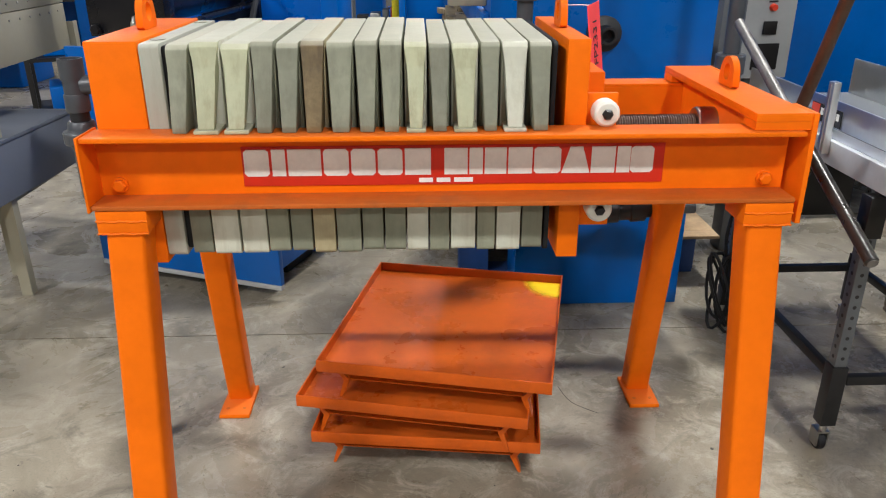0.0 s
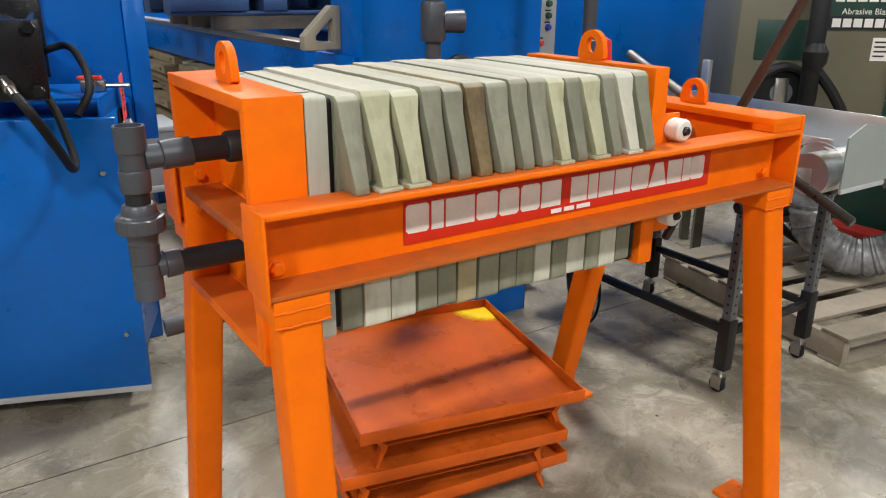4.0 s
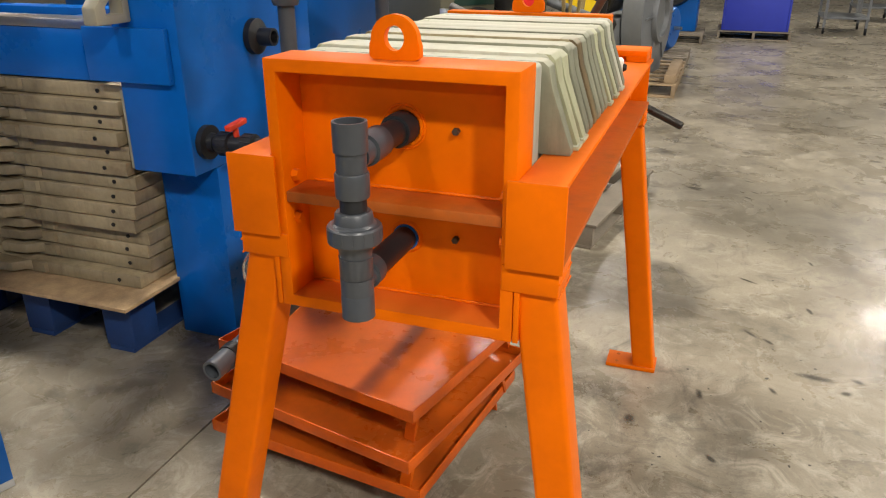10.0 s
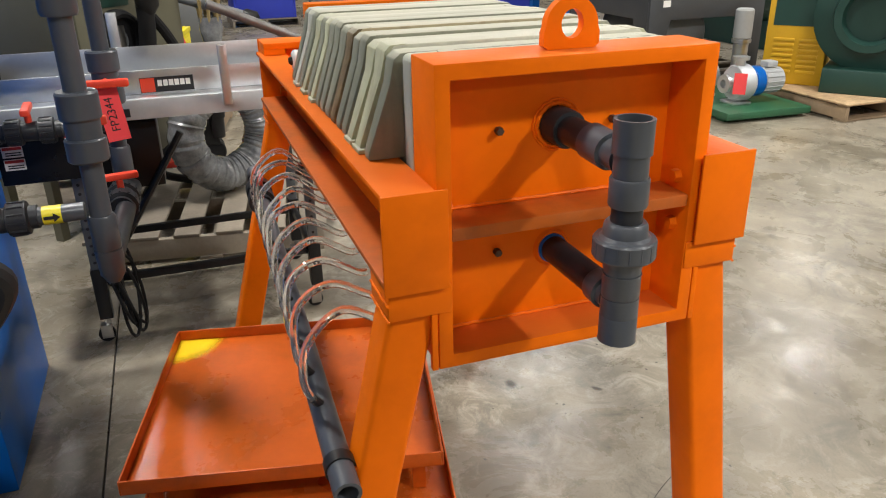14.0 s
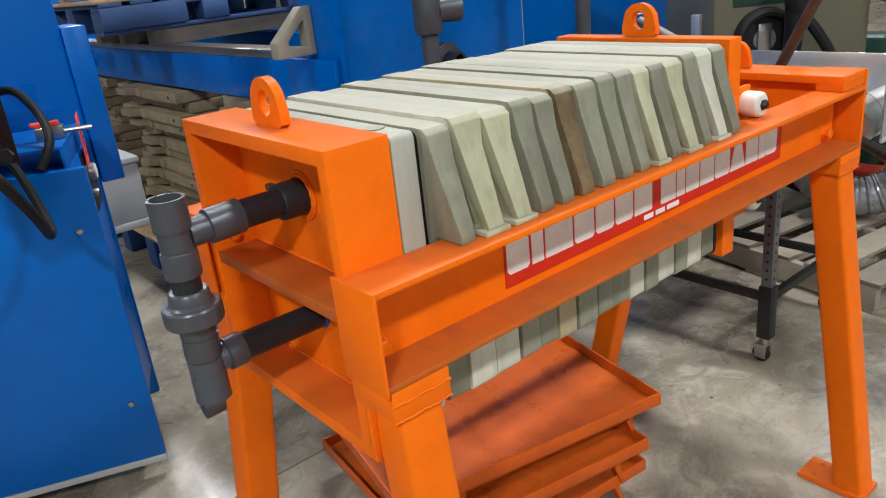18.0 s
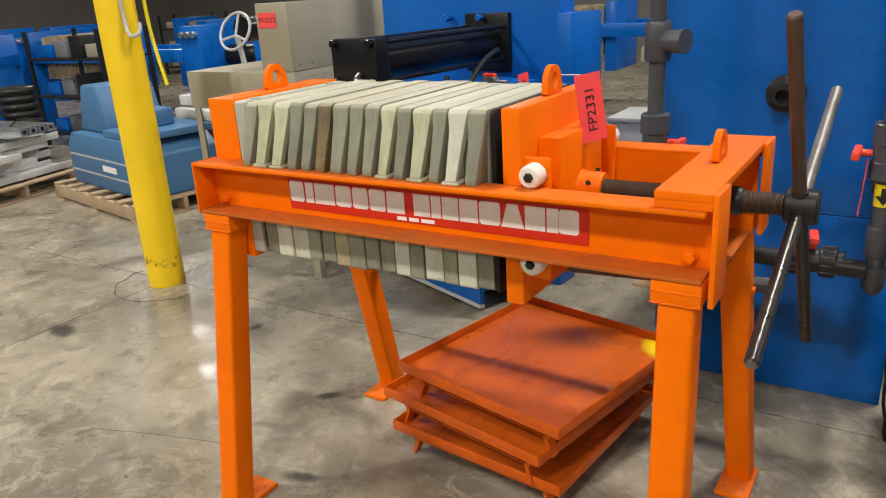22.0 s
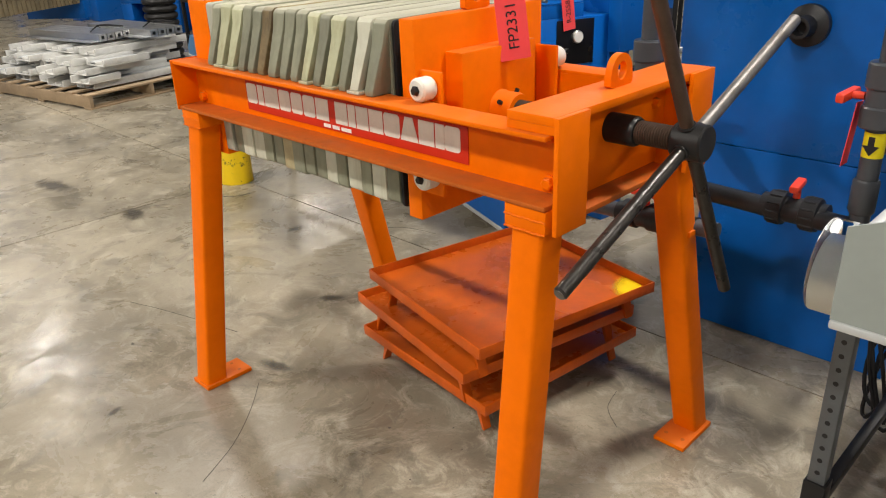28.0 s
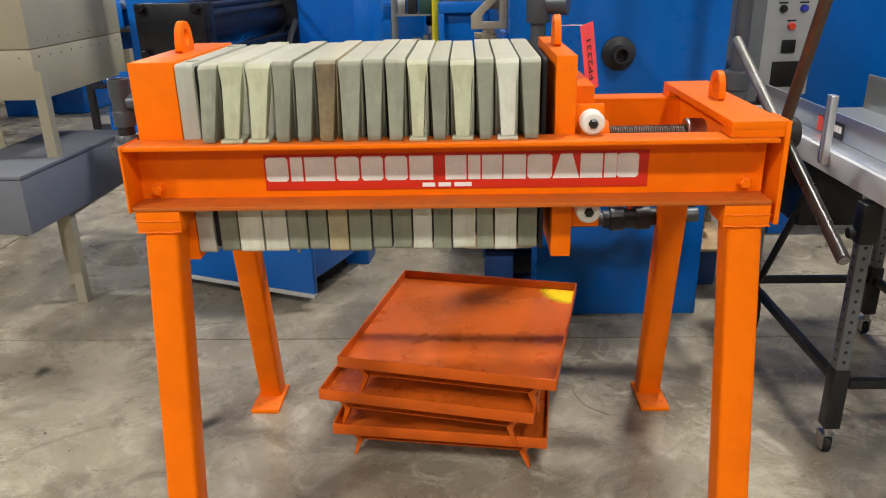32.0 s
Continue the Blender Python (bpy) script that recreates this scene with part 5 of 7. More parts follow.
bp2 = block_pallet("blue_pallet", "faded blue pallet on bearers with chipboard on top", 0.38, 1.56, 3.08, 4.10, 0.150, OSB, BLUE_GREY, 1.3450, over=0.012)
for x0, x1 in ((-0.59, -0.16), (0.42, 0.59)):
    part("side_panel", box(B(), x0, x1, -0.5195, -0.5105, 0.022, 0.128, 0.002), BLUE_GREY, bp2, "solid blue side panel")
cr = thing("timber_crate", "open crate of rough pale boards on the blue pallet", "crate", (0.98, 3.62, 1.5100), 3)
for y in (-0.42, 0.42):
    for k in range(3):
        part("side_board", box(B(), -0.46, 0.50, y - 0.011, y + 0.011, 0.006 + k * 0.135, 0.130 + k * 0.135, 0.003), WOOD, cr)
    for x in (-0.475, 0.475):
        part("corner_post", box(B(), x - 0.014 if x < 0 else x + 0.026, x + 0.014 if x < 0 else x + 0.06, y - 0.045, y + 0.045, 0.0005, 0.43, 0.003), WOOD, cr)
for x in (-0.447, 0.487):
    for k in range(3):
        part("end_board", box(B(), x - 0.011, x + 0.011, -0.408, 0.408, 0.010 + k * 0.135, 0.122 + k * 0.135, 0.003), WOOD, cr)

# machine stand, shelf and posts seen past the ram plate
ms = thing("machine_stand", "bright blue machine stand with white top and hose", "machine", (0.42, 5.92, 0), -4)
part("head", box(B(), -0.14, 0.24, -0.10, 0.26, 1.235, 1.47, 0.012), BLUE, ms)
part("top_cover", box(B(), -0.17, 0.26, -0.13, 0.29, 1.4705, 1.50, 0.008), WHITE_INK, ms, "white top cover")
part("slide_rail", box(B(), -0.10, 0.28, -0.16, -0.102, 1.27, 1.30, 0.003), STEEL, ms)
part("slide_rail", box(B(), -0.10, 0.28, -0.16, -0.102, 1.20, 1.225, 0.003), STEEL, ms)
part("bed", box(B(), -0.20, 0.30, -0.18, 0.34, 1.09, 1.1995, 0.012), BLUE, ms)
part("apron", prism(B(), [(-0.17, 1.0895), (0.27, 1.0895), (0.20, 0.66), (-0.10, 0.66)], "y", -0.10, 0.28, 0.01), BLUE, ms)
for x in (-0.17, 0.25):
    for y in (-0.15, 0.30):
        part("leg", box(B(), x - 0.03, x + 0.03, y - 0.03, y + 0.03, 0.001, 1.0895, 0.004), BLUE, ms)
part("shelf", box(B(), -0.1395, 0.2195, -0.17, 0.32, 0.40, 0.43, 0.003), BLUE_DARK, ms)
part("looped_hose", sweep(B(), curve([(-0.16, -0.16, 1.24), (-0.10, -0.20, 1.40), (0.02, -0.20, 1.46), (0.12, -0.17, 1.36), (0.20, -0.165, 1.25)], 6), 0.012, 8), RUBBER, ms)
sh = thing("parts_shelf", "grey steel shelf with small machine parts", "shelf", (0.08, 6.75, 0), 0)
for x in (-0.38, 0.38):
    for y in (-0.16, 0.16):
        part("upright", box(B(), x - 0.018, x + 0.018, y - 0.018, y + 0.018, 0.001, 1.85, 0.002), GREY_PAINT, sh)
r = random.Random(12)
parts_mats = (STEEL_DARK, GREY_PAINT, GREEN, STEEL, WHITE_INK, RED_DARK)
for z in (0.30, 0.66, 1.02, 1.38, 1.74):
    part("shelf_board", box(B(), -0.36, 0.36, -0.18, 0.18, z, z + 0.02, 0.002), GREY_PAINT, sh)
    x = -0.33
    while x < 0.28:
        w, h = r.uniform(0.05, 0.13), r.uniform(0.07, 0.24)
        mm = parts_mats[r.randrange(6)]
        if r.random() < 0.5:
            solid("machine_part", lathe(B(), (x + w / 2, 6.68, z + 0.0205), (x + w / 2, 6.68, z + 0.02 + h), ((0, w * 0.46), (0.3, w * 0.46), (0.35, w * 0.3), (0.8, w * 0.3), (0.82, w * 0.42), (1, w * 0.42)), 14), mm, "small turned machine part on a steel shelf", "machine part", (0.08, 0, 0), group="shelf parts")
        else:
            solid("parts_box", box(B(), x, x + w, 6.60, 6.80, z + 0.0205, z + 0.02 + h, 0.006), mm, "small box of parts on a steel shelf", "box", (0.08, 0, 0), group="shelf parts")
        x += w + 0.025
post = thing("yellow_bollard", "scuffed yellow upright post before the shelf", "bollard", (0.17, 6.30, 0), 0)
part("tube", lathe(B(), (0, 0, 0.012), (0, 0, 1.24), ((0, 0.045), (0.96, 0.045), (0.985, 0.038), (1, 0.016)), 20), YELLOW_BIN, post)
part("base_plate", box(B(), -0.09, 0.09, -0.09, 0.09, 0.001, 0.0115, 0.002), YELLOW_BIN, post)

# ---------------------------------------------------------------- plastic pipework before the stand
pw = thing("pipe_manifold", "dark grey plastic pipe manifold with red-handled valves", "pipework", (0, 0, 0))


def joint(parent, c, d, r=0.045, h=0.05):
    c, d = Vector(c), Vector(d).normalized()
    return part("coupling", lathe(B(), c - d * h / 2, c + d * h / 2, ((0, r - 0.004), (0.08, r), (0.92, r), (1, r - 0.004)), 24), PVC, parent)


def valve(parent, c, d, lever, up, r=0.034):
    c, d, lever, up = Vector(c), Vector(d).normalized(), Vector(lever).normalized(), Vector(up).normalized()
    v = part("valve_body", lathe(B(), c - d * 0.095, c + d * 0.095, ((0, r + 0.004), (0.10, r + 0.004), (0.12, r + 0.016), (0.36, r + 0.016), (0.38, r + 0.006), (0.62, r + 0.006), (0.64, r + 0.016), (0.88, r + 0.016), (0.90, r + 0.004), (1, r + 0.004)), 24), PVC_DARK, parent, "dark union ball valve")
    for s in (-1, 1):
        for k in range(12):
            u, w = basis(d)
            a = 2 * math.pi * k / 12
            n = math.cos(a) * u + math.sin(a) * w
            p = c + d * s * 0.049 + n * (r + 0.016)
            part("grip_rib", sweep(B(), [p - d * 0.018, p + d * 0.018], 0.0035, 5), PVC_DARK, v)
    b = B()
    cyl(b, c + up * (r + 0.006), c + up * (r + 0.036), 0.011, 12)
    p = c + up * (r + 0.044)
    side = up.cross(lever)
    m = Matrix((lever, side, up)).transposed().to_4x4()
    m.translation = p
    box(b, -0.045, 0.060, -0.014, 0.014, -0.0078, 0.014, 0.006, m)
    part("valve_lever", b, RED, v, "red plastic valve lever")
    return v


V1, V2 = (0.735, 1.047), (1.447, 1.030)
for (x, y), zb in ((V1, 0.675), (V2, 0.640)):
    riser = part("riser", cyl(B(), (x, y, zb), (x, y, 1.85), 0.0275, 24), PVC, pw, "upright grey pipe")
    joint(riser, (x, y, 1.005), (0, 0, 1), 0.050, 0.06)
    joint(riser, (x, y, 1.115), (0, 0, 1), 0.050, 0.07)
    part("sleeve", cyl(B(), (x, y, 1.035), (x, y, 1.08), 0.043, 24), PVC, riser)
    joint(riser, (x, y, 0.78), (0, 0, 1), 0.035, 0.10)
    part("elbow", lathe(B(), (x, y, zb - 0.035), (x, y, zb + 0.06), ((0, 0.018), (0.25, 0.032), (1, 0.036)), 24), PVC, riser)
joint(riser, (V1[0], V1[1], 1.39), (0, 0, 1), 0.044, 0.13)
part("tee_branch", lathe(B(), (V1[0], V1[1], 1.39), (V1[0] + 0.10, V1[1] - 0.035, 1.39), ((0.3, 0.036), (0.9, 0.040), (1, 0.040), (1, 0.026)), 24), PVC, pw)
HZ = 0.692
part("cross_pipe", cyl(B(), (V1[0] + 0.02, V1[1], HZ), (V2[0] - 0.02, V2[1] - 0.02, HZ - 0.005), 0.0300, 24), PVC_DARK, pw)
valve(pw, (1.268, V2[1] + 0.004, HZ), (1, 0.0, 0), (0.15, -1, 0), (0, 0, 1))
for (x, y), z in ((V1, 0.845), (V2, 0.905)):
    part("stub_pipe", cyl(B(), (x, y + 0.035, z), (x, 1.4195, z), 0.0235, 20), PVC, pw)
    valve(pw, (x, 1.285, z), (0, 1, 0), (1, 0, 0.1), (-0.1, 0, 1), 0.026)
    part("stub_flange", lathe(B(), (x, 1.375, z), (x, 1.4195, z), ((0, 0.034), (0.5, 0.036), (0.52, 0.062), (1, 0.062)), 28), PVC_DARK, pw)
part("arrow_label", lathe(B(), (V1[0], 1.135, 0.845), (V1[0], 1.180, 0.845), ((0, 0.0240), (1, 0.0240)), 24, False), YELLOW_BIN, pw, "yellow label with a black arrow")
part("arrow_mark", prism(B(), [(1.138, 0.845), (1.154, 0.857), (1.154, 0.849), (1.177, 0.849), (1.177, 0.841), (1.154, 0.841), (1.154, 0.833)], "x", V1[0] - 0.0262, V1[0] - 0.0248), INK, pw)
part("arrow_label", lathe(B(), (V2[0], V2[1], 0.895), (V2[0], V2[1], 0.965), ((0, 0.0283), (1, 0.0283)), 24, False), YELLOW_BIN, pw, "yellow label with a black arrow")
b = B()
prism(b, [(V2[0] - 0.022, 0.93), (V2[0], 0.902), (V2[0] + 0.022, 0.93), (V2[0] + 0.008, 0.93), (V2[0] + 0.008, 0.955), (V2[0] - 0.008, 0.955), (V2[0] - 0.008, 0.93)], "y", V2[1] - 0.0302, V2[1] - 0.0290)
part("arrow_mark", b, INK, pw)
b = B()
box(b, V1[0] + 0.080, V1[0] + 0.102, V1[1] - 0.05, V1[1] + 0.035, 1.042, 1.066, 0.005)
cyl(b, (V1[0] + 0.045, V1[1], 1.054), (V1[0] + 0.0805, V1[1], 1.054), 0.010, 12)
part("valve_lever", b, RED, pw, "red plastic valve lever")
b = B()
box(b, V2[0] - 0.098, V2[0] - 0.074, V2[1] - 0.072, V2[1] + 0.060, 1.042, 1.068, 0.006)
cyl(b, (V2[0] - 0.0745, V2[1], 1.055), (V2[0] - 0.045, V2[1], 1.055), 0.011, 12)
part("valve_lever", b, RED, pw, "red plastic valve lever")
tg = thing("inventory_tag", "pink card tag with handwritten black number on a pipe valve", "tag", (V2[0] - 0.066, V2[1] - 0.004, 0.950), 4)
tg.matrix_basis = pose(V2[0] - 0.060, V2[1] - 0.004, 0.950, -6, 3, 4)
card = part("card", box(B(), -0.001, 0.001, -0.036, 0.036, -0.088, 0.088), TAG, tg)


def writing(text, size, parent, m):
    cu = bpy.data.curves.new("text_source", "FONT")
    cu.body, cu.size, cu.extrude, cu.align_x, cu.align_y = text, size, 0.0003, "CENTER", "CENTER"
    o = new("text_source", cu)
    me = bpy.data.meshes.new_from_object(o.evaluated_get(bpy.context.evaluated_depsgraph_get()))
    bpy.data.objects.remove(o)
    me.materials.append(INK)
    w = new("writing", me)
    w.parent = parent
    w.matrix_basis = m
    return w


writing("FP2344", 0.038, card, Matrix.Translation((-0.0016, 0, 0)) @ Matrix(((0, 0, -1, 0), (0, 1, 0, 0), (1, 0, 0, 0), (0, 0, 0, 1))))

# ---------------------------------------------------------------- hydraulic press on the far side
hp = thing("hydraulic_press", "blue hydraulic press with black ram cylinder and panel base", "press", (-0.245, 1.475, 0), -21)
part("base_panel", box(B(), -0.98, 0.0, 0.0, 0.03, 0.085, 1.085, 0.004), BLUE, hp, "flat blue base panel")
part("base_box", box(B(), -0.96, -0.050, 0.0305, 0.64, 0.12, 1.075, 0.004), BLUE, hp)
for x in (-0.9, -0.2):
    part("skid_foot", box(B(), x - 0.05, x + 0.05, 0.30, 0.56, 0.001, 0.1195, 0.004), STEEL_DARK, hp)
for x, z in ((-0.06, 0.30), (-0.06, 0.90), (-0.92, 0.30), (-0.92, 0.90)):
    part("bolt", hex_bolt(B(), (x, -0.0005, z), (0, -1, 0), 0.010, 0.008), STEEL, hp)
part("shelf_top", box(B(), -0.40, -0.05, 0.05, 0.46, 1.138, 1.146, 0.002), BLUE, hp)
part("shelf_side", box(B(), -0.060, -0.052, 0.05, 0.46, 1.0755, 1.1375, 0.001), BLUE, hp)
part("shelf_side", box(B(), -0.40, -0.392, 0.05, 0.46, 1.0755, 1.1375, 0.001), BLUE, hp)
# pale strip along the panel's foot paints in the floor's reflection
part("pale_strip", box(B(), -0.98, 0.0, -0.002, 0.028, 0.062, 0.0845, 0.002), LIGHT_GREY, hp, "pale strip painted in for the floor's reflection")
gp = part("gauge_panel", box(B(), -0.0495, -0.044, 0.31, 0.52, 0.855, 1.065, 0.002), BLACK, hp, "black gauge panel")
for y, z, rr in ((0.42, 0.985, 0.030), (0.36, 0.925, 0.012)):
    g_ = part("gauge", lathe(B(), (-0.0435, y, z), (-0.026, y, z), ((0, rr), (0.85, rr), (1, rr * 0.9)), 24), STEEL, gp, "round steel pressure gauge")
    part("gauge_face", cyl(B(), (-0.0255, y, z), (-0.024, y, z), rr * 0.82, 24), WHITE_INK if rr > 0.02 else STEEL_DARK, g_)

ram = thing("ram_cylinder", "black hydraulic ram cylinder with square tie-rod end caps", "cylinder", (-0.60, 1.09, 1.315), -6.5)
part("near_cap", box(B(), -0.135, 0.135, 0.0, 0.085, -0.105, 0.100, 0.004), BLACK, ram)
part("barrel", cyl(B(), (0, 0.0855, 0), (0, 1.0, 0), 0.088, 40), BLACK, ram)
part("far_cap", box(B(), -0.14, 0.14, 1.0005, 1.055, -0.15, 0.15, 0.004), BLACK, ram)
for sx in (-1, 1):
    for sz in (-1, 1):
        rod = part("tie_rod", cyl(B(), (sx * 0.108, 0.0855, sz * 0.082), (sx * 0.108, 1.0, sz * 0.082), 0.011, 12), BLACK, ram)
        part("nut", hex_bolt(B(), (sx * 0.108, -0.0005, sz * 0.082), (0, -1, 0), 0.019, 0.022), BLACK, rod)
part("hose_fitting", lathe(B(), (0.03, -0.0005, -0.045), (0.055, -0.06, -0.085), ((0, 0.012), (0.3, 0.012), (0.35, 0.016), (0.6, 0.016), (0.62, 0.012), (1, 0.012)), 12), STEEL, ram, "steel hose fitting")
part("hydraulic_hose", sweep(B(), curve([(0.055, -0.06, -0.085), (0.085, -0.08, -0.13), (0.13, 0.02, -0.24), (0.16, 0.20, -0.34), (0.17, 0.33, -0.33), (0.14, 0.42, -0.20), (0.10, 0.52, -0.12)], 8), 0.013, 10), RUBBER, ram, "black rubber hose")
part("hydraulic_hose", sweep(B(), curve([(0.10, 0.95, -0.06), (0.20, 0.80, -0.02), (0.24, 0.62, -0.06), (0.25, 0.50, -0.14), (0.20, 0.46, -0.22)], 8), 0.013, 10), RUBBER, ram, "black rubber hose")
rp = thing("ram_plate", "tall blue steel plate that carries the ram", "plate", (-0.62, 2.125, 0), -6.5)
part("plate_body", box(B(), -0.62, 0.56, 0.0, 0.16, 0.001, 2.3, 0.005), BLUE, rp)
part("side_rib", box(B(), 0.5605, 0.64, -0.02, 0.30, 0.9, 1.45, 0.004), BLUE, rp)
for x in (-0.11, 0.11):
    b = B()
    cyl(b, (x, -0.05, 1.445), (x, -0.0005, 1.445), 0.014, 12)
    hex_bolt(b, (x, -0.05, 1.445), (0, -1, 0), 0.020, 0.018)
    part("lug_bolt", b, BLUE, rp)
part("card_note", box(B(), -0.20, -0.02, -0.004, -0.001, 1.58, 1.80), CARD, rp, "brown card note taped to the plate")
vb = thing("valve_block", "small valve with red and yellow handles on blue shelf", "valve", (-0.26, 1.70, 1.1465), -21)
part("body", box(B(), -0.04, 0.04, -0.02, 0.02, 0.0, 0.04, 0.004), STEEL, vb)
part("handle", box(B(), -0.05, 0.03, -0.012, 0.012, 0.0405, 0.055, 0.004), RED, vb)
part("outlet", cyl(B(), (0.0405, 0, 0.02), (0.12, 0, 0.02), 0.008, 10), STEEL, vb)
gc = thing("grey_cabinet", "small light grey steel cabinet behind the blue press", "cabinet", (0.195, 2.80, 0))
part("carcass", box(B(), -0.26, 0.10, 0.0, 0.4, 0.51, 0.785, 0.006), LIGHT_GREY, gc)
part("bottom_flange", box(B(), -0.25, 0.11, -0.005, 0.39, 0.475, 0.5095, 0.003), LIGHT_GREY, gc)
part("lid", box(B(), -0.27, 0.11, -0.01, 0.41, 0.786, 0.815, 0.006), LIGHT_GREY, gc)
part("pedestal", box(B(), -0.15, -0.09, 0.28, 0.38, 0.001, 0.4745, 0.003), GREY_PAINT, gc)

tg = thing("inventory_tag", "pink card tag with handwritten black number on the blue press", "tag", (-0.112, 1.800, 1.110), -21)
tg.matrix_basis = pose(-0.146, 1.826, 1.105, 8, 2, -21)
card = part("card", box(B(), -0.001, 0.001, -0.033, 0.033, -0.085, 0.085), TAG, tg)
writing("R-2558", 0.036, card, Matrix.Translation((0.0016, 0, 0)) @ Matrix(((0, 0, 1, 0), (0, -1, 0, 0), (1, 0, 0, 0), (0, 0, 0, 1))))

# ---------------------------------------------------------------- tan hopper on angle legs
hopper = thing("tan_hopper", "tan sheet-metal machine with screwed seams on angle legs", "machine", (-0.045, 0.035, 0))
part("apron", box(B(), -2.26, -1.385, 1.56, 2.48, 0.995, 1.213, 0.004), TAN, hopper)
part("upper_box", box(B(), -1.615, -1.383, 1.558, 2.482, 1.2155, 1.58, 0.005), TAN, hopper)
for x in (-2.215, -1.385):
    for y in (1.585, 2.52):
        b = B()
        box(b, x - 0.024, x + 0.024, y - 0.024, y - 0.018, 0.001, 1.12)
        box(b, x - 0.024 if x < -2 else x + 0.018, x - 0.018 if x < -2 else x + 0.024, y - 0.0175, y + 0.024, 0.001, 1.12)
        part("angle_leg", b, TAN, hopper, "tan angle-iron leg")
part("low_rail", box(B(), -2.19, -1.41, 1.592, 1.600, 0.425, 0.455), TAN, hopper)
part("low_rail", box(B(), -1.398, -1.390, 1.61, 2.49, 0.425, 0.455), TAN, hopper)
for k in range(9):
    part("screw", hex_bolt(B(), (-2.2 + k * 0.095, 1.5595, 1.18), (0, -1, 0), 0.005, 0.004), STEEL, hopper)
    part("screw", hex_bolt(B(), (-1.3845, 1.62 + k * 0.098, 1.18), (1, 0, 0), 0.005, 0.004), STEEL, hopper)
    part("screw", hex_bolt(B(), (-1.3825, 1.62 + k * 0.098, 1.25), (1, 0, 0), 0.005, 0.004), STEEL, hopper)
tg = thing("inventory_tag", "pink card tag with handwritten black number on the tan machine", "tag", (-1.575, 1.5905, 1.490))
card = part("card", box(B(), -0.065, 0.065, -0.001, 0.001, -0.04, 0.04), TAG, tg)
writing("M-2523", 0.040, card, Matrix.Translation((0, -0.0016, 0)) @ Matrix(((1, 0, 0, 0), (0, 0, -1, 0), (0, 1, 0, 0), (0, 0, 0, 1))))
grey = thing("grey_box", "dark grey steel box with a seam on the machine's low rails", "box", (-1.40, 1.265, 0.47), -3)
part("box_body", box(B(), -0.42, 0.0, 0.0, 0.95, 0.0, 0.245, 0.004), GREY_BOX, grey)
part("lid", box(B(), -0.425, 0.005, -0.005, 0.955, 0.2455, 0.262, 0.003), GREY_BOX, grey)
for x in (-0.38, -0.06):
    part("skid_rail", box(B(), x - 0.015, x + 0.015, 0.02, 0.93, -0.0145, -0.0005, 0.002), TAN, grey)
part("support", box(B(), -0.24, -0.18, 0.55, 0.60, -0.4685, -0.015), TAN, grey)
mt = thing("black_motor", "black electric motor with a lifting eye", "motor", (-1.02, 2.35, 0.001), 20)
part("stand", box(B(), -0.16, 0.16, -0.12, 0.12, 0.0, 0.75, 0.006), GREY_PAINT, mt)
part("housing", cyl(B(), (-0.17, 0, 0.855), (0.17, 0, 0.855), 0.10, 28, 0.01), BLACK, mt)
part("eye", sweep(B(), [(0, 0.022 * math.cos(a), 0.975 + 0.022 * math.sin(a)) for a in [k * 0.5236 for k in range(12)]], 0.006, 6, True), STEEL, mt)

hw = thing("hand_wheel", "off-white spoked hand wheel on a machine post", "hand wheel", (-2.90, 2.62, 0))
b = B()
sweep(b, [(0.15 * math.cos(a * 0.2618), -0.03 + 0.06 * math.sin(a * 0.2618), 1.39 + 0.13 * math.sin(a * 0.2618)) for a in range(24)], 0.011, 8, True)
for a in (90, 210, 330):
    sweep(b, [(0, -0.03, 1.36), (0.15 * math.cos(radians(a)), -0.03 + 0.06 * math.sin(radians(a)), 1.39 + 0.13 * math.sin(radians(a)))], 0.010, 6)
part("rim", b, LIGHT_GREY, hw)
part("post", sweep(B(), [(0.05, 0.02, 0.001), (0.05, 0.02, 0.9), (0, -0.02, 1.36)], 0.020, 10), LIGHT_GREY, hw)
part("gearbox", cyl(B(), (-0.02, 0.06, 1.40), (-0.02, 0.20, 1.40), 0.10, 24, 0.01), BLACK, hw)

# ---------------------------------------------------------------- yellow column
col = thing("yellow_column", "yellow painted steel column with scuffed base", "column", (-2.27, 1.165, 0))
b = B()
lathe(b, (0, 0, 0.001), (0, 0, HALL - 0.003), ((0, 0.105), (1, 0.105)), 40)
part("shaft", b, YELLOW, col)
part("hook_strap", sweep(B(), curve([(0.105, -0.04, 1.75), (0.112, -0.04, 1.55), (0.15, -0.05, 1.46), (0.19, -0.02, 1.47), (0.18, 0.0, 1.52)], 6), 0.010, 8), LIGHT_GREY, col)
part("yellow_hose", sweep(B(), curve([(0.16, 0.05, 2.4), (0.17, 0.06, 1.9), (0.15, 0.08, 1.5), (0.19, 0.10, 1.18)], 6), 0.010, 8), YELLOW_BIN, col)

# ---------------------------------------------------------------- vision conveyor trough
cv = thing("conveyor_trough", "aluminium conveyor trough on slotted legs with castors", "conveyor", (-0.015, 0.006, 0))
TX0, TX1, TY0, TY1 = 1.665, 2.160, 0.135, 1.46
TXW = TX0 + 0.070
part("side_wall", box(B(), TXW, TXW + 0.008, TY0, TY1, 0.9465, 1.032, 0.001), ALU, cv)
part("ledge", box(B(), TX0, TXW, TY0, TY1, 0.9305, 0.9455, 0.002), ALU, cv, "flat aluminium ledge")
part("side_rail", box(B(), TX0 - 0.022, TX0 - 0.0005, TY0, TY1, 0.872, 0.945, 0.003), ALU_DULL, cv, "painted aluminium side rail")
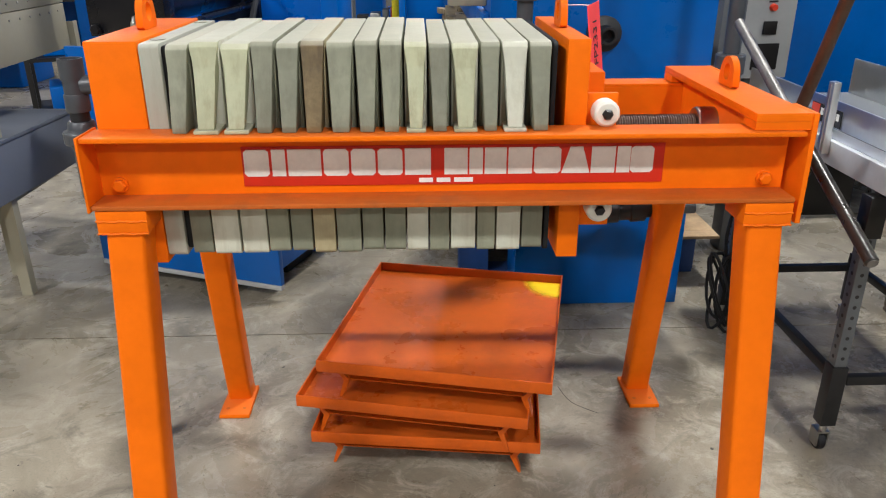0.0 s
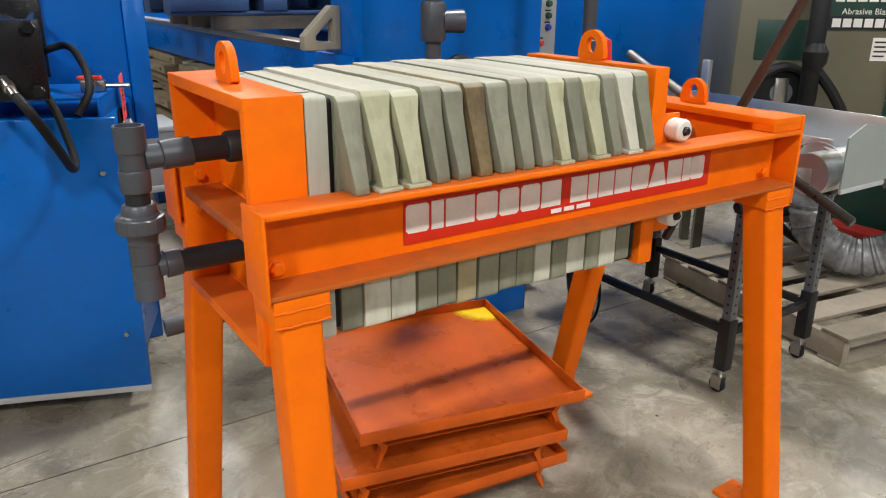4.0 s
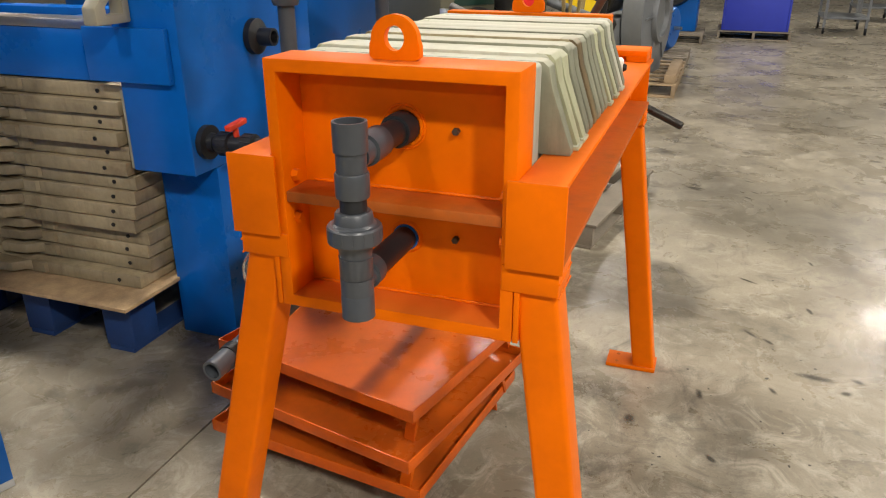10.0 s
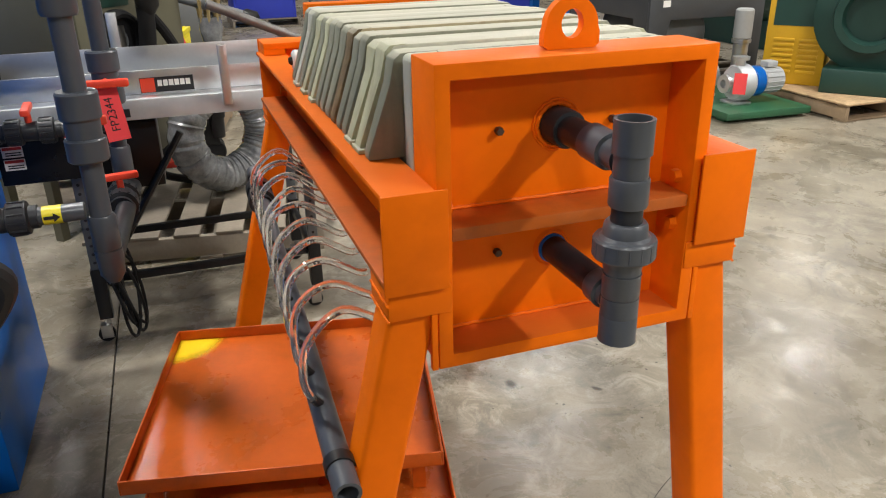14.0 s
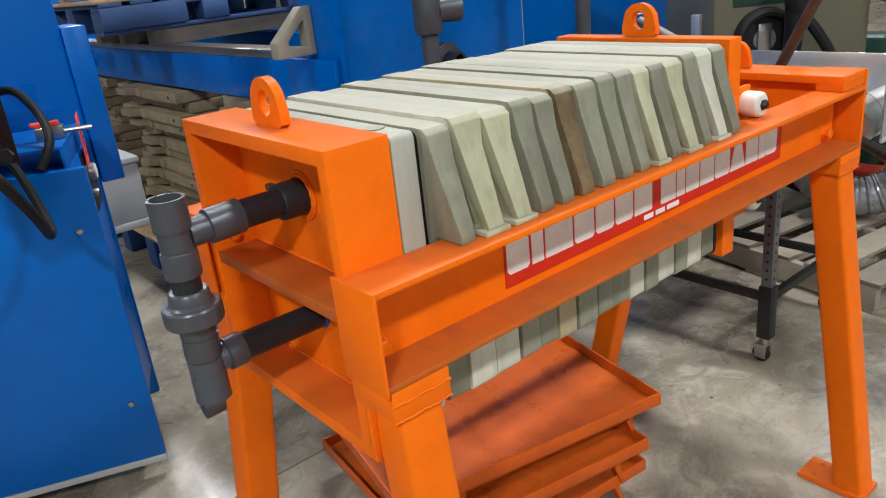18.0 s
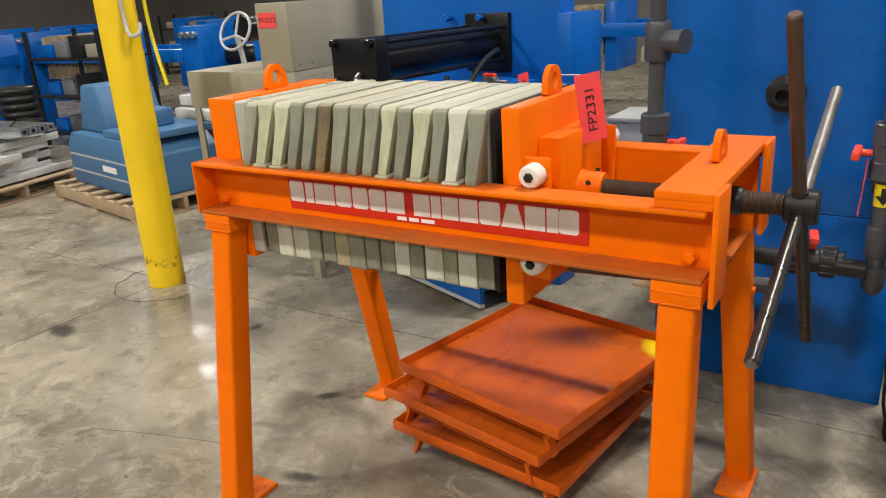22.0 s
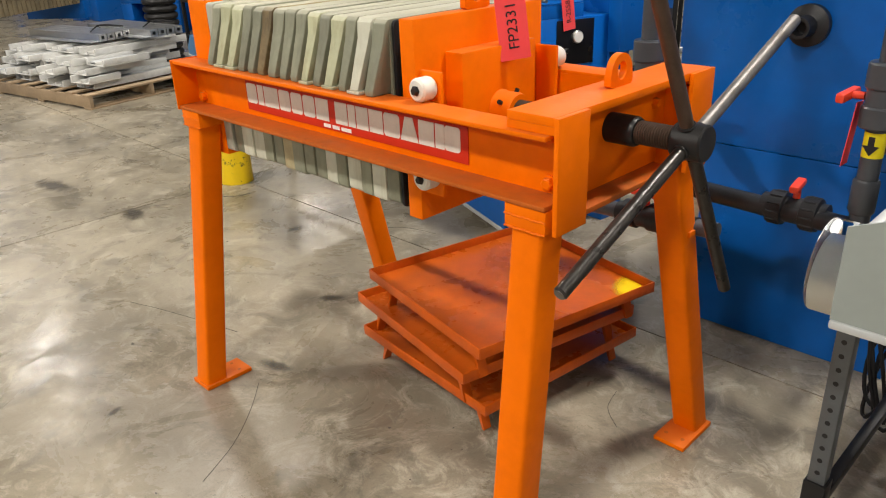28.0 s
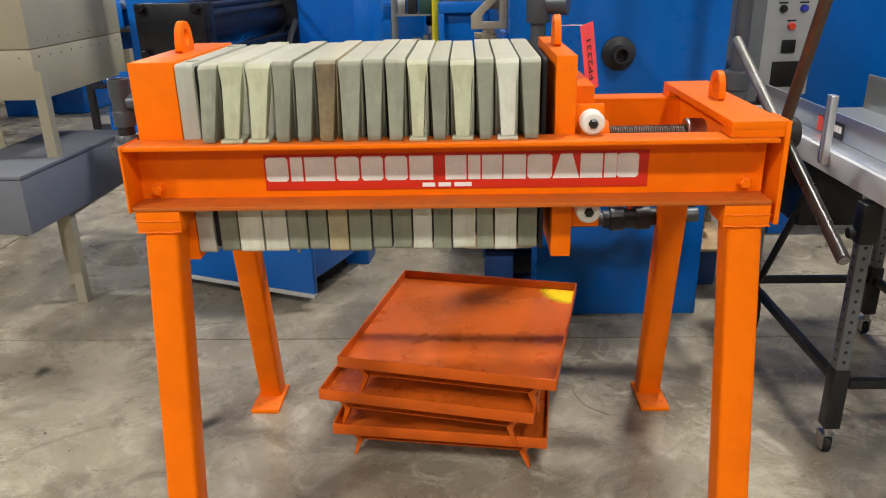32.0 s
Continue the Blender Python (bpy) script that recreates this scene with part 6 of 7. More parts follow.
part("side_wall", box(B(), TX1 - 0.008, TX1, TY0, TY1, 0.930, 1.065, 0.001), ALU, cv)
part("side_rail", box(B(), TX1 + 0.0005, TX1 + 0.022, TY0, TY1, 0.858, 0.945, 0.003), ALU_DULL, cv)
part("belt", box(B(), TX0 + 0.0085, TX1 - 0.0085, TY0 - 0.02, TY1, 0.915, 0.929), GREY_PAINT, cv, "dark grey belt")
b = B()
lathe(b, (TX0 - 0.02, TY0 + 0.01, 0.925), (TX1 + 0.02, TY0 + 0.01, 0.925), ((0, 0.070), (1, 0.070)), 32)
part("nose_roller", b, ALU, cv, "polished aluminium nose guard")
b = B()
prism(b, [(TX0 + 0.03, 0.885), (TX1 - 0.20, 0.885), (TX1 - 0.085, 0.925), (TX1 - 0.075, 1.050), (TX0 + 0.12, 1.092), (TX0 + 0.03, 1.055)], "y", TY0 - 0.078, TY0 - 0.072)
part("end_guard", b, mat("guard_grey_green", (0.27, 0.30, 0.285), 0.35, var=0.08), cv, "grey-green belt end guard")
part("guard_lip", box(B(), TX0 + 0.03, TX1 - 0.20, TY0 - 0.082, TY0 - 0.070, 0.868, 0.8845, 0.004), ALU_DULL, cv)
b = B()
lathe(b, (TX0 - 0.025, TY0 + 0.005, 0.945), (TX0 + 0.028, TY0 + 0.005, 0.945), ((0, 0.062), (0.1, 0.085), (0.9, 0.085), (1, 0.08)), 32)
part("clear_nose", b, CLEAR_THIN, cv, "clear plastic nose cover")
sg = part("sign_plate", box(B(), TXW - 0.0035, TXW - 0.0005, 0.745, 0.935, 0.950, 1.005), INK, cv, "small black maker's plate")
part("red_square", box(B(), TXW - 0.005, TXW - 0.0037, 0.883, 0.933, 0.952, 1.003), RED, sg)
for k in range(6):
    part("white_bar", box(B(), TXW - 0.005, TXW - 0.0037, 0.757 + k * 0.020, 0.773 + k * 0.020, 0.972, 0.994), WHITE_INK, sg)
part("black_plate", box(B(), TX0 - 0.0265, TX0 - 0.0225, 0.98, 1.08, 0.885, 0.915), INK, cv)
for y in (0.635,):
    b = B()
    box(b, TX0 - 0.048, TX0 - 0.024, y - 0.016, y + 0.016, 0.905, 1.122, 0.003)
    box(b, TX0 - 0.051, TX0 - 0.0485, y - 0.005, y + 0.005, 0.91, 1.118)
    part("guide_post", b, ALU, cv, "upright extruded aluminium guide post")
part("guide_post", box(B(), TX1 + 0.024, TX1 + 0.05, 1.0, 1.04, 0.9, 1.2, 0.003), ALU, cv)


def slotted_leg(x, y):
    b = B()
    box(b, x - 0.019, x + 0.019, y - 0.019, y + 0.019, 0.315, 0.857, 0.002)
    lg = part("slotted_leg", b, GALV, cv, "grey slotted square-tube leg")
    for k in range(15):
        z = 0.345 + k * 0.0345
        part("slot_hole", cyl(B(), (x, y - 0.0195, z), (x, y - 0.0185, z), 0.006, 10), INK, lg)
        part("slot_hole", cyl(B(), (x - 0.0195, y, z), (x - 0.0185, y, z), 0.006, 10), INK, lg)
    part("outer_tube", box(B(), x - 0.0245, x + 0.0245, y - 0.0245, y + 0.0245, 0.105, 0.315, 0.002), STEEL_DARK, lg, "black outer tube")
    part("leg_bracket", box(B(), x - 0.026, x + 0.026, y - 0.026, y + 0.026, 0.735, 0.8575, 0.003), STEEL_DARK, lg, "black clamp bracket")
    part("clamp_knob", lathe(B(), (x - 0.0265, y, 0.765), (x - 0.050, y, 0.765), ((0, 0.008), (0.4, 0.008), (0.45, 0.018), (1, 0.016)), 14), RUBBER, lg)
    cs = part("castor", cyl(B(), (x - 0.012, y + 0.012, 0.0325), (x + 0.012, y + 0.012, 0.0325), 0.032, 20, 0.004), RUBBER, lg, "small black castor wheel")
    b = B()
    cyl(b, (x, y, 0.07), (x, y, 0.1045), 0.012, 10)
    box(b, x - 0.020, x - 0.014, y - 0.012, y + 0.030, 0.02, 0.075)
    box(b, x + 0.014, x + 0.020, y - 0.012, y + 0.030, 0.02, 0.075)
    box(b, x - 0.0135, x + 0.0135, y - 0.012, y + 0.030, 0.068, 0.075)
    part("castor_fork", b, STEEL, cs, "zinc-plated castor fork")
    return lg


for x in (1.655, 2.185):
    for y in (0.365, 1.20):
        slotted_leg(x, y)
part("cross_bar", box(B(), 1.652, 1.678, 0.3905, 1.1745, 0.245, 0.275, 0.002), STEEL_DARK, cv)
part("cross_bar", box(B(), 2.172, 2.198, 0.3905, 1.1745, 0.245, 0.275, 0.002), STEEL_DARK, cv)
part("cross_bar", box(B(), 1.690, 2.160, 0.352, 0.378, 0.245, 0.275, 0.002), STEEL_DARK, cv)
part("cross_bar", box(B(), 1.690, 2.160, 1.188, 1.212, 0.245, 0.275, 0.002), STEEL_DARK, cv)
part("brace", sweep(B(), [(1.70, 1.16, 0.28), (1.70, 0.82, 0.80)], 0.014, 8), STEEL_DARK, cv)
part("drive_box", box(B(), 1.70, 1.92, 0.90, 1.15, 0.60, 0.855, 0.008), BLACK, cv, "black drive housing")
cbx = part("control_box", box(B(), 1.56, 1.665, 1.06, 1.42, 0.70, 0.868, 0.006), BLACK, cv, "black control box under the rail")
for y0, z0 in ((1.335, 0.800), (1.335, 0.755)):
    lab = part("warning_label", box(B(), 1.5575, 1.5595, y0, y0 + 0.065, z0, z0 + 0.038), WHITE_INK, cbx, "small white warning label")
    part("red_band", box(B(), 1.5560, 1.5572, y0 + 0.003, y0 + 0.062, z0 + 0.026, z0 + 0.036), RED_DARK, lab)
    for q in (0.006, 0.014):
        part("text_bar", box(B(), 1.5562, 1.5572, y0 + 0.006, y0 + 0.055, z0 + q, z0 + q + 0.004), INK, lab)
r = random.Random(8)
b = B()
for k in range(5):
    c0 = Vector((1.60 + r.uniform(-0.02, 0.02), 1.10 + r.uniform(-0.03, 0.03), 0.22))
    pts = [(c0.x + 0.05 * math.cos(a + k), c0.y + 0.030 * math.sin(a * 1.0 + 0.4 * k), c0.z + (0.13 + 0.012 * k) * math.sin(a) - 0.02 * (k % 2)) for a in [2 * math.pi * j / 18 for j in range(18)]]
    sweep(b, pts, 0.0065, 6, True)
sweep(b, curve([(1.60, 1.12, 0.34), (1.58, 1.10, 0.45), (1.62, 1.15, 0.60), (1.62, 1.16, 0.70)], 6), 0.0065, 6)
part("power_cable", b, RUBBER, cv, "coiled black power cable hung from the frame")
solid("paper_tag", box(B(), -0.09, 0.09, -0.05, 0.05, 0.0, 0.002), TAG, "pink tag lying on the conveyor frame", "tag", (1.62, 1.18, 0.8565), 15)

# control panel and blue tank beyond the conveyor
cp = thing("control_panel", "light grey push-button control panel on a post", "control panel", (1.99, 1.97, 0), 6)
part("enclosure", box(B(), -0.13, 0.13, 0.0, 0.20, 0.90, 1.75, 0.006), LIGHT_GREY, cp)
# the door's shade is put into its colour: darker grey than the enclosure
part("door_side", box(B(), -0.25, -0.135, -0.04, 0.16, 0.88, 1.80, 0.006), GREY_PAINT, cp, "open enclosure door, coloured darker grey for its shade")
part("post", box(B(), -0.05, 0.05, 0.05, 0.15, 0.001, 0.8995, 0.003), GREY_PAINT, cp)
for k, (x, z, m_) in enumerate(((-0.04, 1.42, GREEN_BASE), (0.06, 1.42, GREEN_BASE), (-0.04, 1.36, GREEN_BASE), (0.06, 1.36, GREEN_BASE), (-0.04, 1.30, INK), (0.06, 1.30, PURPLE), (0.01, 1.22, RED), (0.06, 1.50, GREEN_BASE), (-0.04, 1.50, RED))):
    bt = part("button", lathe(B(), (x, -0.0005, z), (x, -0.022, z), ((0, 0.017), (0.5, 0.017), (1, 0.014)), 16), m_, cp)
    part("button_label", box(B(), x - 0.022, x + 0.022, -0.002, -0.0005, z + 0.022, z + 0.030), INK, cp)
part("meter", box(B(), -0.025, 0.04, -0.012, -0.0005, 1.10, 1.16, 0.003), STEEL_DARK, cp)
part("window", box(B(), -0.06, 0.07, -0.006, -0.0005, 0.94, 1.06, 0.003), STEEL_DARK, cp)
bt = thing("blue_tank", "tall blue steel tank behind the conveyor", "tank", (0, 0, 0))
part("shell", box(B(), 2.16, 4.62, 2.45, 3.4, 0.25, 2.4, 0.01), BLUE, bt)
for x in (2.3, 4.45):
    part("leg", box(B(), x - 0.06, x + 0.06, 2.5, 2.62, 0.001, 0.2495), BLUE, bt)

# ---------------------------------------------------------------- beyond the screw end
slat_pallet("wooden_pallet", "weathered wooden pallet under the wrapped hose coil", 2.336, 3.456, 0.105, 1.265, WOOD_GREY, 81, n=6, half=0.066)
coil = thing("wrapped_hose_coil", "black hose coil wrapped in clear shiny film", "hose coil", (2.93, 0.60, 0.142), -62)
b = B()
n, m_ = 150, 18
rings = []
r = random.Random(5)
for k in range(n):
    a = 2 * math.pi * k / n
    ring = []
    crease = r.uniform(-0.005, 0.004)
    for j in range(m_):
        q = 2 * math.pi * j / m_
        rr = 0.096 + 0.0025 * math.sin(9 * a + 2 * q) + crease + r.uniform(-0.0012, 0.0012)
        ring.append(b.verts.new(((0.235 + rr * math.cos(q)) * math.cos(a), 1.0 * rr * math.sin(q), 0.342 + (0.235 + rr * math.cos(q)) * math.sin(a))))
    rings.append(ring)
for k in range(n):
    for j in range(m_):
        b.faces.new((rings[k][j], rings[k][(j + 1) % m_], rings[(k + 1) % n][(j + 1) % m_], rings[(k + 1) % n][j]))
bmesh.ops.recalc_face_normals(b, faces=b.faces)
part("film_wrap", b, TYRE, coil)
part("hose_tail", sweep(B(), curve([(-0.20, 0.08, 0.10), (-0.36, 0.12, 0.18), (-0.46, 0.10, 0.40), (-0.40, 0.05, 0.75)], 8), 0.022, 10), RUBBER, coil, "corrugated black hose end")

jack = thing("pallet_jack", "red hand pallet jack with black tow bar", "pallet jack", (4.08, 0.64, 0), 90)
part("body", prism(B(), [(-0.06, 0.14), (0.14, 0.14), (0.12, 0.36), (-0.04, 0.36)], "y", -0.09, 0.09, 0.01), STEEL_DARK, jack)
part("cowl", box(B(), -0.02, 0.14, -0.12, 0.14, 0.3605, 0.43, 0.012), RED_DARK, jack, "red pump cowl")
for y in (-0.18, 0.18):
    part("fork", box(B(), 0.1405, 1.05, y - 0.08, y + 0.08, 0.06, 0.10, 0.006), RED_DARK, jack)
for y in (-0.05, 0.05):
    part("wheel", cyl(B(), (0, y - 0.025, 0.092), (0, y + 0.025, 0.092), 0.09, 24, 0.008), RUBBER, jack, "black steering wheel of the jack")
part("pump", cyl(B(), (-0.05, 0.09, 0.20), (-0.06, 0.11, 0.48), 0.045, 20), STEEL_DARK, jack)
part("tow_bar", sweep(B(), [(-0.07, 0.12, 0.34), (-0.10, 0.16, 0.78), (-0.16, 0.22, 1.32), (-0.18, 0.24, 1.50)], 0.036, 14), STEEL_DARK, jack)
part("tow_handle", sweep(B(), curve([(-0.13, 0.20, 1.12), (-0.30, 0.21, 1.22), (-0.33, 0.22, 1.40), (-0.16, 0.22, 1.45), (0.01, 0.22, 1.40), (0.02, 0.21, 1.22), (-0.13, 0.20, 1.12)], 6), 0.012, 8), STEEL_DARK, jack)
solid("inventory_tag", box(B(), -0.001, 0.001, -0.04, 0.04, -0.08, 0.08), TAG, "pink card tag hung on the jack handle", "tag", (3.83, 0.57, 1.36), 10)

blast = thing("blast_cabinet", "olive blasting cabinet with green lettered plate and hoses", "cabinet", (2.94, 0.943, 0), -38)
part("carcass", box(B(), -0.42, 0.34, 0.0, 0.72, 0.80, 1.66, 0.012), OLIVE, blast)
part("hopper", prism(B(), [(-0.40, 0.7995), (0.32, 0.7995), (0.10, 0.32), (-0.18, 0.32)], "y", 0.04, 0.68, 0.006), OLIVE, blast)
for x in (-0.39, 0.31):
    for y in (0.40, 0.70):
        part("leg", box(B(), x - 0.025, x + 0.025, y - 0.025, y + 0.025, 0.001, 0.7995), OLIVE, blast)
pl = part("name_plate", box(B(), 0.00, 0.335, -0.008, -0.0005, 1.315, 1.56, 0.002), GREEN, blast, "dark green plate with pale blocks")
part("black_band", box(B(), 0.004, 0.331, -0.0096, -0.0085, 1.319, 1.378), INK, pl)
for k in range(6):
    part("pale_block", box(B(), 0.016 + k * 0.050, 0.056 + k * 0.050, -0.0112, -0.0098, 1.328, 1.368), WHITE_INK, pl)
    part("pale_block", box(B(), 0.016 + k * 0.052, 0.058 + k * 0.052, -0.0100, -0.0085, 1.445, 1.53), WHITE_INK, pl)
tx = writing("Abrasive Blast", 0.040, pl, Matrix.Translation((0.168, -0.0095, 1.40)) @ Matrix(((1, 0, 0, 0), (0, 0, -1, 0), (0, 1, 0, 0), (0, 0, 0, 1))))
tx.data.materials[0] = WHITE_INK
part("paper_label", box(B(), 0.225, 0.310, -0.004, -0.0005, 1.17, 1.28), WHITE_INK, blast)
for k in range(4):
    part("text_bar", box(B(), 0.235, 0.300 - 0.012 * (k % 2), -0.0052, -0.0042, 1.255 - k * 0.022, 1.263 - k * 0.022), INK, blast)
part("green_panel", box(B(), -0.33, -0.06, -0.006, -0.0005, 1.17, 1.36, 0.004), GREEN, blast)
port = part("port_ring", lathe(B(), (-0.175, -0.0005, 1.01), (-0.175, -0.055, 1.01), ((0, 0.150), (0.5, 0.150), (0.9, 0.140), (1, 0.128), (0.9, 0.112), (0.3, 0.106)), 36), RUBBER, blast)
part("port_disc", lathe(B(), (-0.175, -0.0010, 1.01), (-0.175, -0.020, 1.01), ((0, 0.104), (0.5, 0.104), (0.8, 0.06), (1, 0.03)), 32), GREY_PAINT, port, "pale round port cover")
part("latch_plate", box(B(), -0.215, -0.150, -0.032, -0.0205, 0.935, 1.085, 0.004), STEEL, port, "bright steel latch plate")
part("hose", sweep(B(), curve([(-0.06, -0.03, 1.62), (-0.08, -0.10, 1.40), (-0.09, -0.12, 1.16), (-0.075, -0.09, 0.98), (-0.08, -0.05, 0.83)], 8), 0.042, 12), RUBBER, blast, "fat black hose")
part("hose", sweep(B(), curve([(-0.085, -0.11, 1.16), (0.03, -0.13, 1.02), (0.11, -0.14, 0.86), (0.12, -0.13, 0.62), (0.0, -0.10, 0.46), (-0.12, -0.06, 0.40)], 8), 0.026, 10), RUBBER, blast, "black blast hose drooping to the hopper")
part("hose_fitting", lathe(B(), (-0.085, -0.135, 1.13), (-0.085, -0.135, 1.26), ((0, 0.03), (0.3, 0.055), (0.7, 0.058), (1, 0.035)), 16), STEEL_DARK, blast)
hb = thing("hose_bundle", "bundle of tan hoses hanging over a steel arm", "hose bundle", (3.235, 0.585, 0), -38)
for k in range(26):
    a = k * 0.9
    part("hose", sweep(B(), curve([(0.05 * math.cos(a), 0.05 * math.sin(a), 1.66), (0.075 * math.cos(a + 0.3), 0.075 * math.sin(a + 0.3), 1.32), (0.05 * math.cos(a), 0.05 * math.sin(a), 0.98 + 0.006 * k)], 6), 0.0085, 6), HOSE_TAN, hb)
part("arm", cyl(B(), (-0.085, 0.131, 1.17), (0.10, -0.145, 1.06), 0.028, 18), GREY_PAINT, hb)
part("arm_end", lathe(B(), (0.10, -0.145, 1.06), (0.15, -0.22, 1.03), ((0, 0.03), (0.2, 0.042), (0.8, 0.042), (1, 0.02)), 16), STEEL_DARK, hb)
part("wrap", lathe(B(), (0, 0, 0.86), (0, 0, 1.06), ((0, 0.02), (0.3, 0.050), (0.7, 0.065), (1, 0.058)), 18), TYRE, hb, "loose clear film")
tk = thing("green_pump", "teal green machine behind the yellow guard", "machine", (4.18, 1.16, 0), 0)
part("body", box(B(), -0.10, 0.14, -0.18, 0.5, 0.001, 0.84, 0.03), GREEN, tk)
part("drum", cyl(B(), (0.02, 0.05, 1.0), (0.02, 0.40, 1.0), 0.155, 26, 0.02), GREEN, tk)
bp_ = thing("blue_valve", "dark blue flanged valve body on a stand", "valve", (4.75, 1.72, 0), 0)
part("stand", box(B(), -0.15, 0.15, -0.15, 0.15, 0.001, 1.05, 0.02), STEEL_DARK, bp_)
part("flange", cyl(B(), (-0.20, 0, 1.35), (-0.13, 0, 1.35), 0.26, 30, 0.01), BLUE_DARK, bp_)
part("body", cyl(B(), (-0.1295, 0, 1.35), (0.25, 0, 1.35), 0.20, 28, 0.02), BLUE_DARK, bp_)
for k in range(8):
    a = radians(45 * k)
    part("bolt", hex_bolt(B(), (-0.2005, 0.21 * math.cos(a), 1.35 + 0.21 * math.sin(a)), (-1, 0, 0), 0.022, 0.02), STEEL_DARK, bp_)

slat_pallet("wooden_pallet", "fresh wooden pallet under the yellow mesh guard", 4.40, 5.62, 0.50, 1.48, WOOD, -12, board=None)
yg = thing("yellow_guard", "yellow expanded-mesh guard box on a pallet", "guard", (4.80, 0.75, 0.1405), -11.6)
for x_ in (0.008, 0.482):
    for y_ in (0.008, 0.452):
        part("corner_post", box(B(), x_ - 0.008, x_ + 0.008, y_ - 0.008, y_ + 0.008, 0.021, 0.620, 0.002), YELLOW_BIN, yg)
part("base_frame", ringplate(B(), [(-0.01, -0.01), (0.50, -0.01), (0.50, 0.47), (-0.01, 0.47)], [(0.02, 0.02), (0.47, 0.02), (0.47, 0.44), (0.02, 0.44)], "z", 0.0, 0.0205), YELLOW_BIN, yg)


def expanded(bm, u, w, at):
    """Expanded mesh over u by w: thin bars both ways along the diagonals."""
    for s_ in (-1, 1):
        for k in range(-16, 34):
            c0 = k * 0.028
            pts = []
            for q in (0.0, w):
                pts.append((c0 + s_ * q * 0.55, q))
            (a0, b0), (a1, b1) = pts
            if min(a0, a1) < 0 or max(a0, a1) > u:
                lo_, hi_ = (0 - a0) / (a1 - a0), (u - a0) / (a1 - a0)
                lo_, hi_ = max(0, min(lo_, hi_)), min(1, max(lo_, hi_))
                if lo_ >= hi_:
                    continue
                (a0, b0), (a1, b1) = (a0 + lo_ * (a1 - a0), b0 + lo_ * (b1 - b0)), (a0 + hi_ * (a1 - a0), b0 + hi_ * (b1 - b0))
            sweep(bm, [at(a0, b0), at(a1, b1)], 0.0042, 4)
    return bm


for fn, u_ in ((lambda a, q: (0.003, a, q), 0.46), (lambda a, q: (0.487, a, q), 0.46), (lambda a, q: (a, 0.003, q), 0.49), (lambda a, q: (a, 0.457, q), 0.49)):
    part("mesh_sheet", expanded(B(), u_, 0.62, fn), YELLOW_BIN, yg, "yellow expanded metal mesh")
part("mesh_sheet", expanded(B(), 0.46, 0.49, lambda a, q: (q, a, 0.628)), YELLOW_BIN, yg, "yellow expanded metal mesh")
for x0_, x1_, y0_, y1_ in ((-0.01, 0.50, -0.01, 0.02), (-0.01, 0.50, 0.44, 0.47), (-0.01, 0.02, 0.0205, 0.4395), (0.47, 0.50, 0.0205, 0.4395)):
    part("top_frame", box(B(), x0_, x1_, y0_, y1_, 0.6205, 0.655, 0.004), YELLOW_BIN, yg)
solid("inventory_tag", box(B(), -0.08, 0.08, -0.001, 0.001, -0.045, 0.045), TAG, "red card tag on the yellow guard", "tag", (4.96, 0.706, 0.69), -11.6).matrix_basis = pose(4.96, 0.708, 0.69, 0, 35, -11.6)
yc = thing("yellow_column", "yellow painted steel column beyond the press", "column", (6.32, 1.06, 0))
part("shaft", lathe(B(), (0, 0, 0.001), (0, 0, HALL - 0.003), ((0, 0.17), (1, 0.17)), 36), YELLOW, yc)

slat_pallet("wooden_pallet", "wooden pallet under the grey blower", 6.55, 8.25, 0.10, 1.15, WOOD, 0)
bl = thing("blower", "large grey centrifugal blower with motor on top", "blower", (7.25, 0.50, 0.1405), -10)
part("casing", lathe(B(), (0, -0.12, 0.61), (0, 0.12, 0.61), ((0, 0.10), (0, 0.57), (0.06, 0.60), (0.94, 0.60), (1, 0.57), (1, 0.1)), 44), GREY_PAINT, bl)
for k in range(6):
    a = radians(60 * k)
    part("cover_rib", sweep(B(), [(0.30 * math.cos(a), -0.128, 0.61 + 0.30 * math.sin(a)), (0.54 * math.cos(a), -0.128, 0.61 + 0.54 * math.sin(a))], 0.012, 6), GREY_PAINT, bl)
part("inlet_ring", lathe(B(), (0, -0.1205, 0.61), (0, -0.17, 0.61), ((0, 0.30), (1, 0.28), (1, 0.22), (0.2, 0.20)), 36), GREY_PAINT, bl)
part("pedestal", box(B(), -0.75, 0.30, 0.125, 0.6, 0.0, 0.62, 0.01), GREY_PAINT, bl)
part("foot_frame", box(B(), -0.35, 0.35, -0.10, 0.10, 0.0, 0.08, 0.01), GREY_PAINT, bl)
part("motor", cyl(B(), (-0.75, 0.35, 0.84), (-0.15, 0.35, 0.84), 0.20, 28, 0.02), STEEL_DARK, bl)
part("junction_box", box(B(), -0.6, -0.35, 0.25, 0.45, 1.045, 1.18, 0.01), STEEL_DARK, bl)
solid("inventory_tag", box(B(), -0.07, 0.07, -0.001, 0.001, -0.12, 0.12), TAG, "red card tag on the blower casing", "tag", (7.33, 0.355, 0.95), -10)
solid("timber", box(B(), 6.58, 7.75, 0.11, 0.22, 0.1405, 0.23, 0.004), WOOD, "loose timber beam on the blower pallet", "timber", rz=0)


